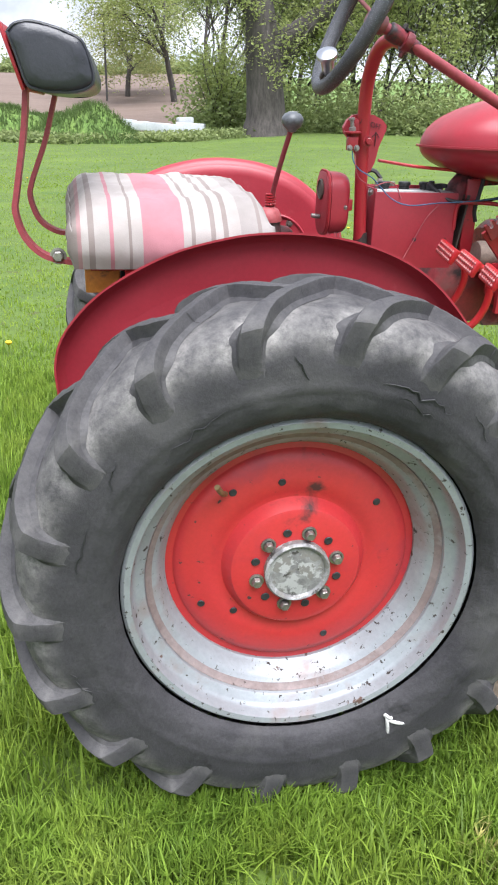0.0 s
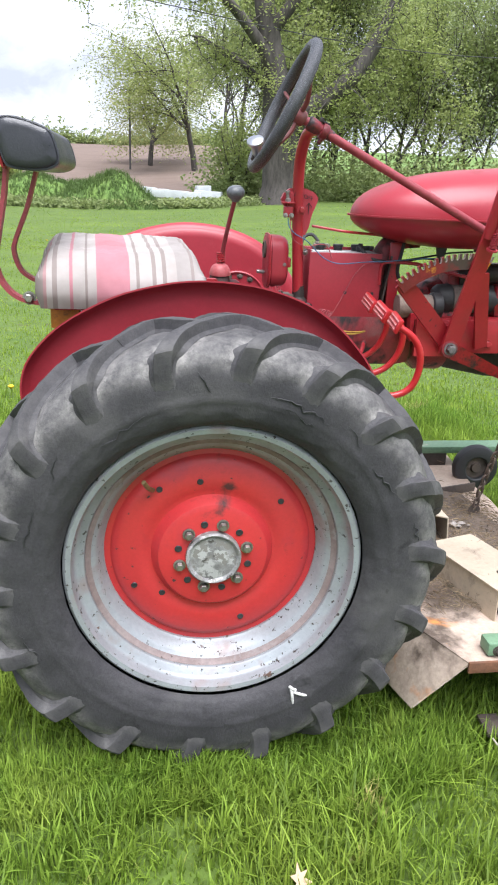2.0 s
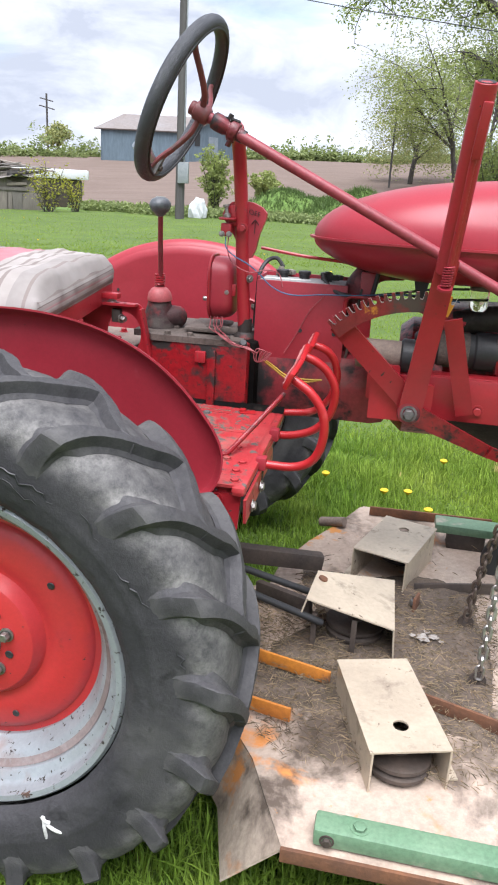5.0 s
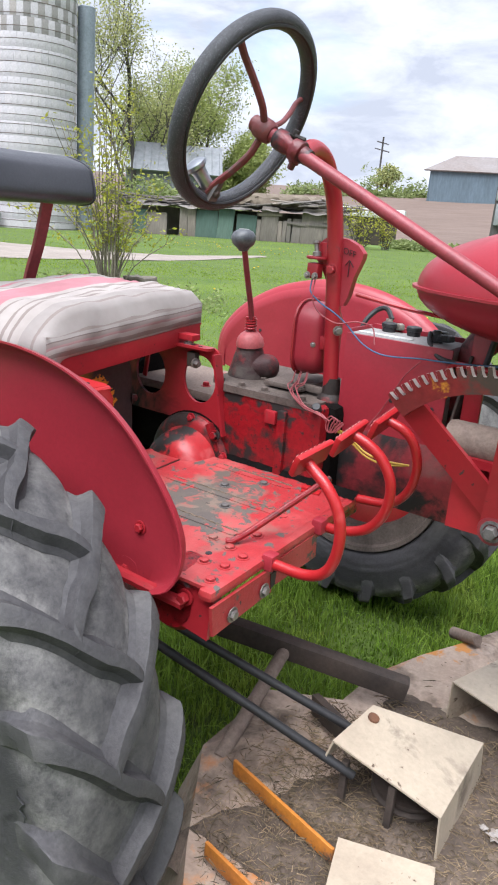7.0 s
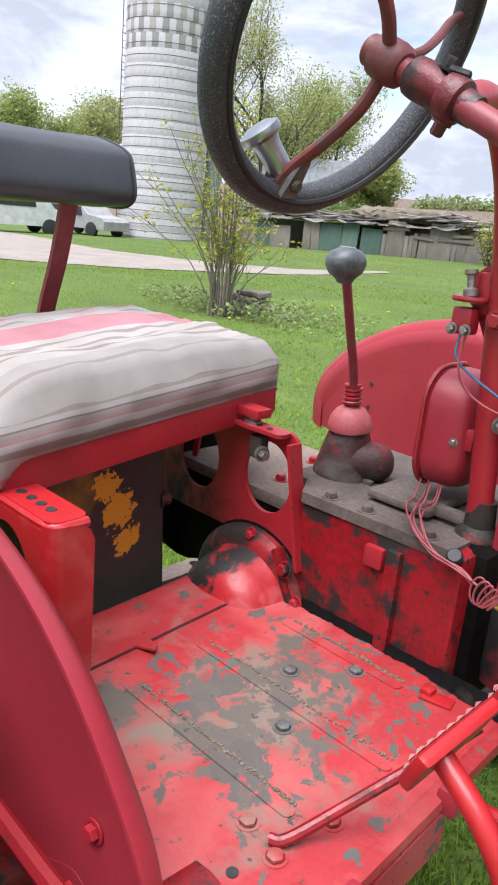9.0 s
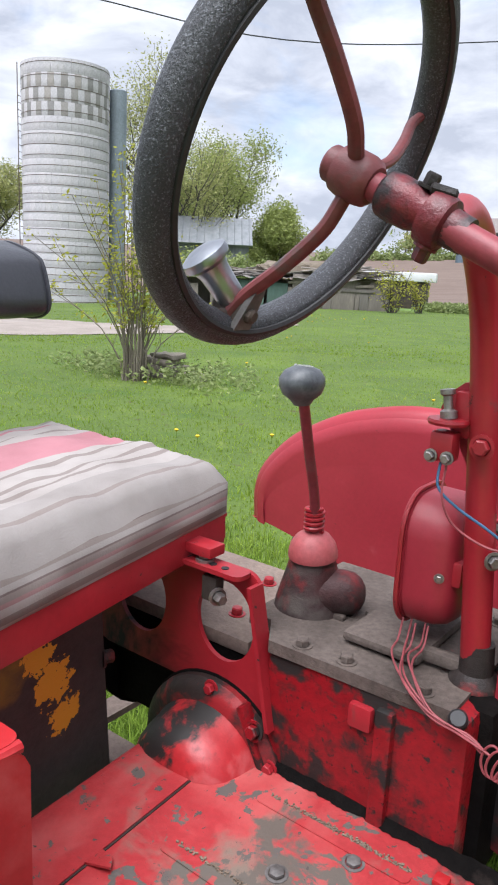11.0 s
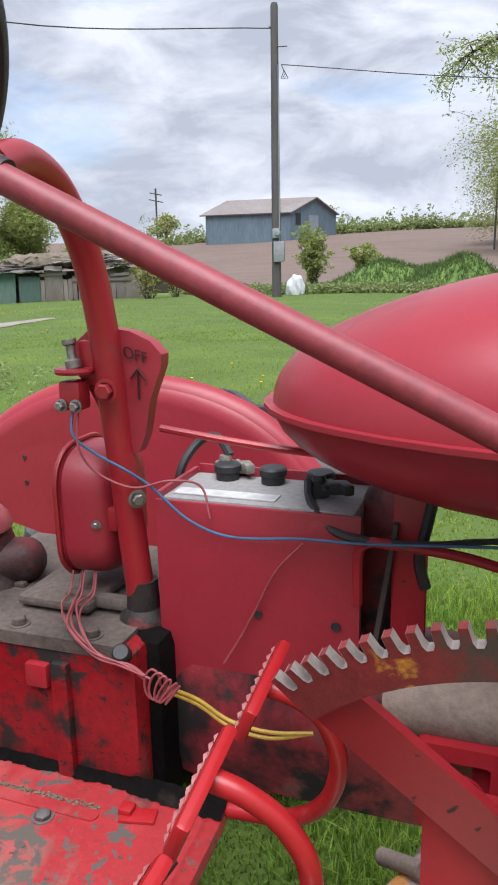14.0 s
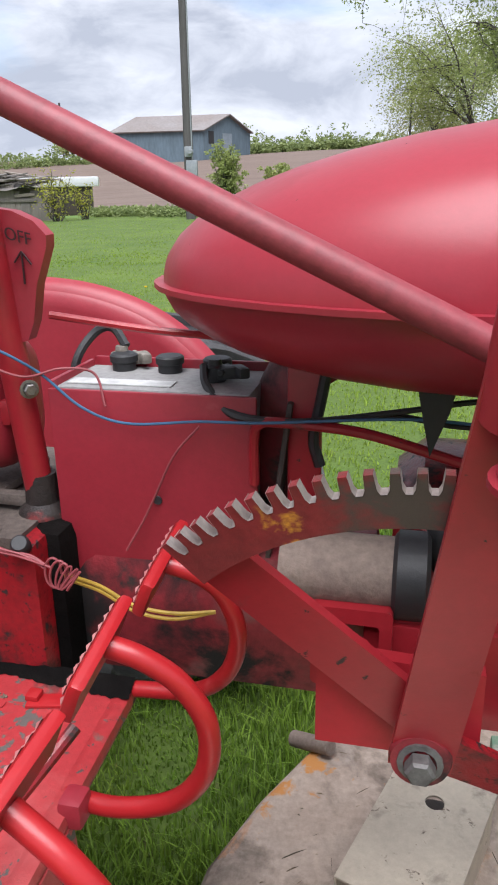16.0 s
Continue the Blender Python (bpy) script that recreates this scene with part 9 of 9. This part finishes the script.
def blades(name, n, place, hmin, hmax, wid, seed, mat, label, clump=0.6):
    """Bent three-piece blades, as one mesh."""
    g = np.random.default_rng(seed)
    P = place(g, n)
    n = len(P)
    nz = np.array([noise.noise((p[0] * 2.1, p[1] * 2.1, 11)) + 0.5 * noise.noise((p[0] * 7, p[1] * 7, 2)) for p in P])
    h = g.uniform(hmin, hmax, n) * (1 + clump * nz)
    a = g.uniform(0, 2 * np.pi, n)
    lean = g.gamma(2.0, 0.22, n)
    dx, dy = np.cos(a), np.sin(a)
    w = wid * g.uniform(0.6, 1.4, n)
    sx, sy = -dy * w, dx * w
    verts = np.zeros((n, 7, 3))
    for k, (f_, ww) in enumerate(((0.0, 1.0), (0.45, 0.85), (0.8, 0.5))):
        out = lean * h * f_ ** 1.8
        z = h * (f_ - 0.25 * np.minimum(lean, 1.6) * f_ ** 2.2)
        for s, o in ((-1, 0), (1, 1)):
            verts[:, k * 2 + o, 0] = P[:, 0] + dx * out + s * sx * ww
            verts[:, k * 2 + o, 1] = P[:, 1] + dy * out + s * sy * ww
            verts[:, k * 2 + o, 2] = P[:, 2] + z
    verts[:, 6, 0] = P[:, 0] + dx * lean * h
    verts[:, 6, 1] = P[:, 1] + dy * lean * h
    verts[:, 6, 2] = P[:, 2] + h * (1 - 0.25 * np.minimum(lean, 1.6))
    base = (np.arange(n) * 7)[:, None]
    quads = np.concatenate([base + np.array([0, 1, 3, 2]), base + np.array([2, 3, 5, 4])], 0)
    tris = base + np.array([4, 5, 6])
    me = bpy.data.meshes.new(name)
    me.vertices.add(n * 7)
    me.vertices.foreach_set("co", verts.reshape(-1))
    loops = np.concatenate([quads.reshape(-1), tris.reshape(-1)])
    me.loops.add(len(loops))
    me.loops.foreach_set("vertex_index", loops.astype(np.int32))
    tot = np.concatenate([np.full(len(quads), 4), np.full(len(tris), 3)])
    me.polygons.add(len(tot))
    me.polygons.foreach_set("loop_start", np.concatenate([[0], np.cumsum(tot)[:-1]]).astype(np.int32))
    me.polygons.foreach_set("loop_total", tot.astype(np.int32))
    me.materials.append(mat)
    me.update(calc_edges=True)
    me.validate()
    return tagged(new(name, me), label, "grass", kind="stuff")


def near_patch(g, n):
    x, y = g.uniform(-2.1, 2.3, n), g.uniform(-0.95, 3.4, n)
    tread = ((np.abs(x) < 0.16) & (y > -0.02) & (y < 0.24))
    edge = np.minimum(np.minimum(x + 2.1, 2.3 - x), np.minimum(y + 0.95, 3.4 - y))
    k = ~tread & (g.random(n) < np.clip(edge / 0.7, 0.12, 1.0))
    x, y = x[k], y[k]
    return np.stack([x, y, np.array([ground_z(a, b_) for a, b_ in zip(x, y)])], 1)


def mid_patch(g, n):
    r = 1.7 + 15 * g.random(n) ** 1.6
    t = np.radians(g.uniform(-64, 34, n))
    x, y = 0.4 + r * np.sin(t), r * np.cos(t)
    k = (y > 2.6) | (x < -1.4) | (x > 1.8)
    x, y = x[k], y[k]
    return np.stack([x, y, np.array([ground_z(a, b_) for a, b_ in zip(x, y)])], 1)


def far_patch(g, n):
    r = 14 + 27 * g.random(n) ** 1.3
    t = np.radians(g.uniform(-62, 24, n))
    x, y = 0.4 + r * np.sin(t), r * np.cos(t)
    k = np.array([b_ < lawn_edge(a) + 1 for a, b_ in zip(x, y)])
    x, y = x[k], y[k]
    return np.stack([x, y, np.array([ground_z(a, b_) for a, b_ in zip(x, y)])], 1)


blades("grass", 230000, near_patch, 0.025, 0.085, 0.0021, 1, m_grass, "dense uneven green grass round the tractor", clump=0.95)


def front_patch(g, n):
    x, y = g.uniform(-1.5, 1.5, n), g.uniform(-0.9, 0.4, n)
    keep = np.array([noise.noise((a * 3.1, b_ * 3.1, 5)) + 0.6 * noise.noise((a * 11, b_ * 11, 7)) > -0.08 for a, b_ in zip(x, y)])
    k = keep & ~((np.abs(x) < 0.15) & (y > -0.02) & (y < 0.24))
    x, y = x[k], y[k]
    return np.stack([x, y, np.array([ground_z(a, b_) for a, b_ in zip(x, y)])], 1)


blades("grass", 46000, front_patch, 0.05, 0.115, 0.0024, 6, m_grass, "longer tufts of green grass before the wheel", clump=0.5)
def wheel_patch(g, n):
    x, y = g.uniform(-0.62, 0.62, n), g.uniform(-0.15, 0.015, n)
    return np.stack([x, y, np.array([ground_z(a, b_) for a, b_ in zip(x, y)])], 1)


blades("grass", 9000, wheel_patch, 0.05, 0.095, 0.0022, 8, m_grass, "uncut grass against the wheel", clump=0.6)
blades("grass", 110000, mid_patch, 0.014, 0.036, 0.0040, 2, m_lawn, "mown green lawn grass")
blades("grass", 34000, far_patch, 0.014, 0.032, 0.012, 3, m_lawn, "mown green lawn grass")

# dandelions in the lawn
m_dand = material("yellow_dandelion", (0.75, 0.50, 0.01), None, 0.7, bump=0)
fl_me = link_mesh("dandelion", lathe_bm([(0.006, -0.012), (0.018, 0.0), (0.02, 0.006), (0.012, 0.012), (0, 0.013)], (0, 0, 0), (0, 0, 1), 12), m_dand)
stem_me = link_mesh("stem", rod_bm((0, 0, -0.085), (0, 0, -0.01), 0.0022, 6, 0), m_grass)
rng = random.Random(15)
spots = [(1.15, 2.70), (1.03, 2.03), (0.95, 2.23), (0.56, 2.35), (0.84, 2.21), (-0.86, 3.26), (0.62, 4.2), (-1.15, 4.2)] + [(rng.uniform(-9, 4), rng.uniform(4, 16)) for _ in range(42)] + [(rng.uniform(-19, -10), rng.uniform(19, 24)) for _ in range(60)] + [(-1.9, 1.2), (-1.5, 0.4)]
for x, y in spots:
    z = ground_z(x, y) + 0.075
    d = new("dandelion", fl_me)
    d.location = (x, y, z)
    tagged(d, "yellow dandelion flower in the grass", "dandelion", "dandelions in the lawn")
    s_ = new("stem", stem_me)
    s_.parent = d
# a dry leaf and a loose string
bm = bmesh.new()
add_plate(bm, [(0.0, -0.035), (0.012, -0.022), (0.008, -0.010), (0.020, 0.0), (0.009, 0.010), (0.016, 0.026), (0.003, 0.022), (0.0, 0.045), (-0.006, 0.020), (-0.017, 0.016), (-0.008, 0.002), (-0.018, -0.012), (-0.006, -0.016)], 0.0008, lambda u, v, w: (0.125 + u * 1.1, -0.41 + v * 0.9, 0.055 + w + 6 * u * u + 0.25 * v))
single("leaf", bm, material("dry_tan_leaf", (0.52, 0.38, 0.26), (0.42, 0.29, 0.19), 0.8, scale=30, bump=0.2), "dry tan oak leaf lying in the grass", "leaf")
single("string", tube_bm([(0.695, -0.064, 0.05), (0.690, -0.10, 0.058), (0.700, -0.15, 0.048), (0.693, -0.197, 0.05)], 0.0024, 6), material("weathered_string", (0.42, 0.39, 0.32), None, 0.9, bump=0), "loose pale string in the grass", "string")
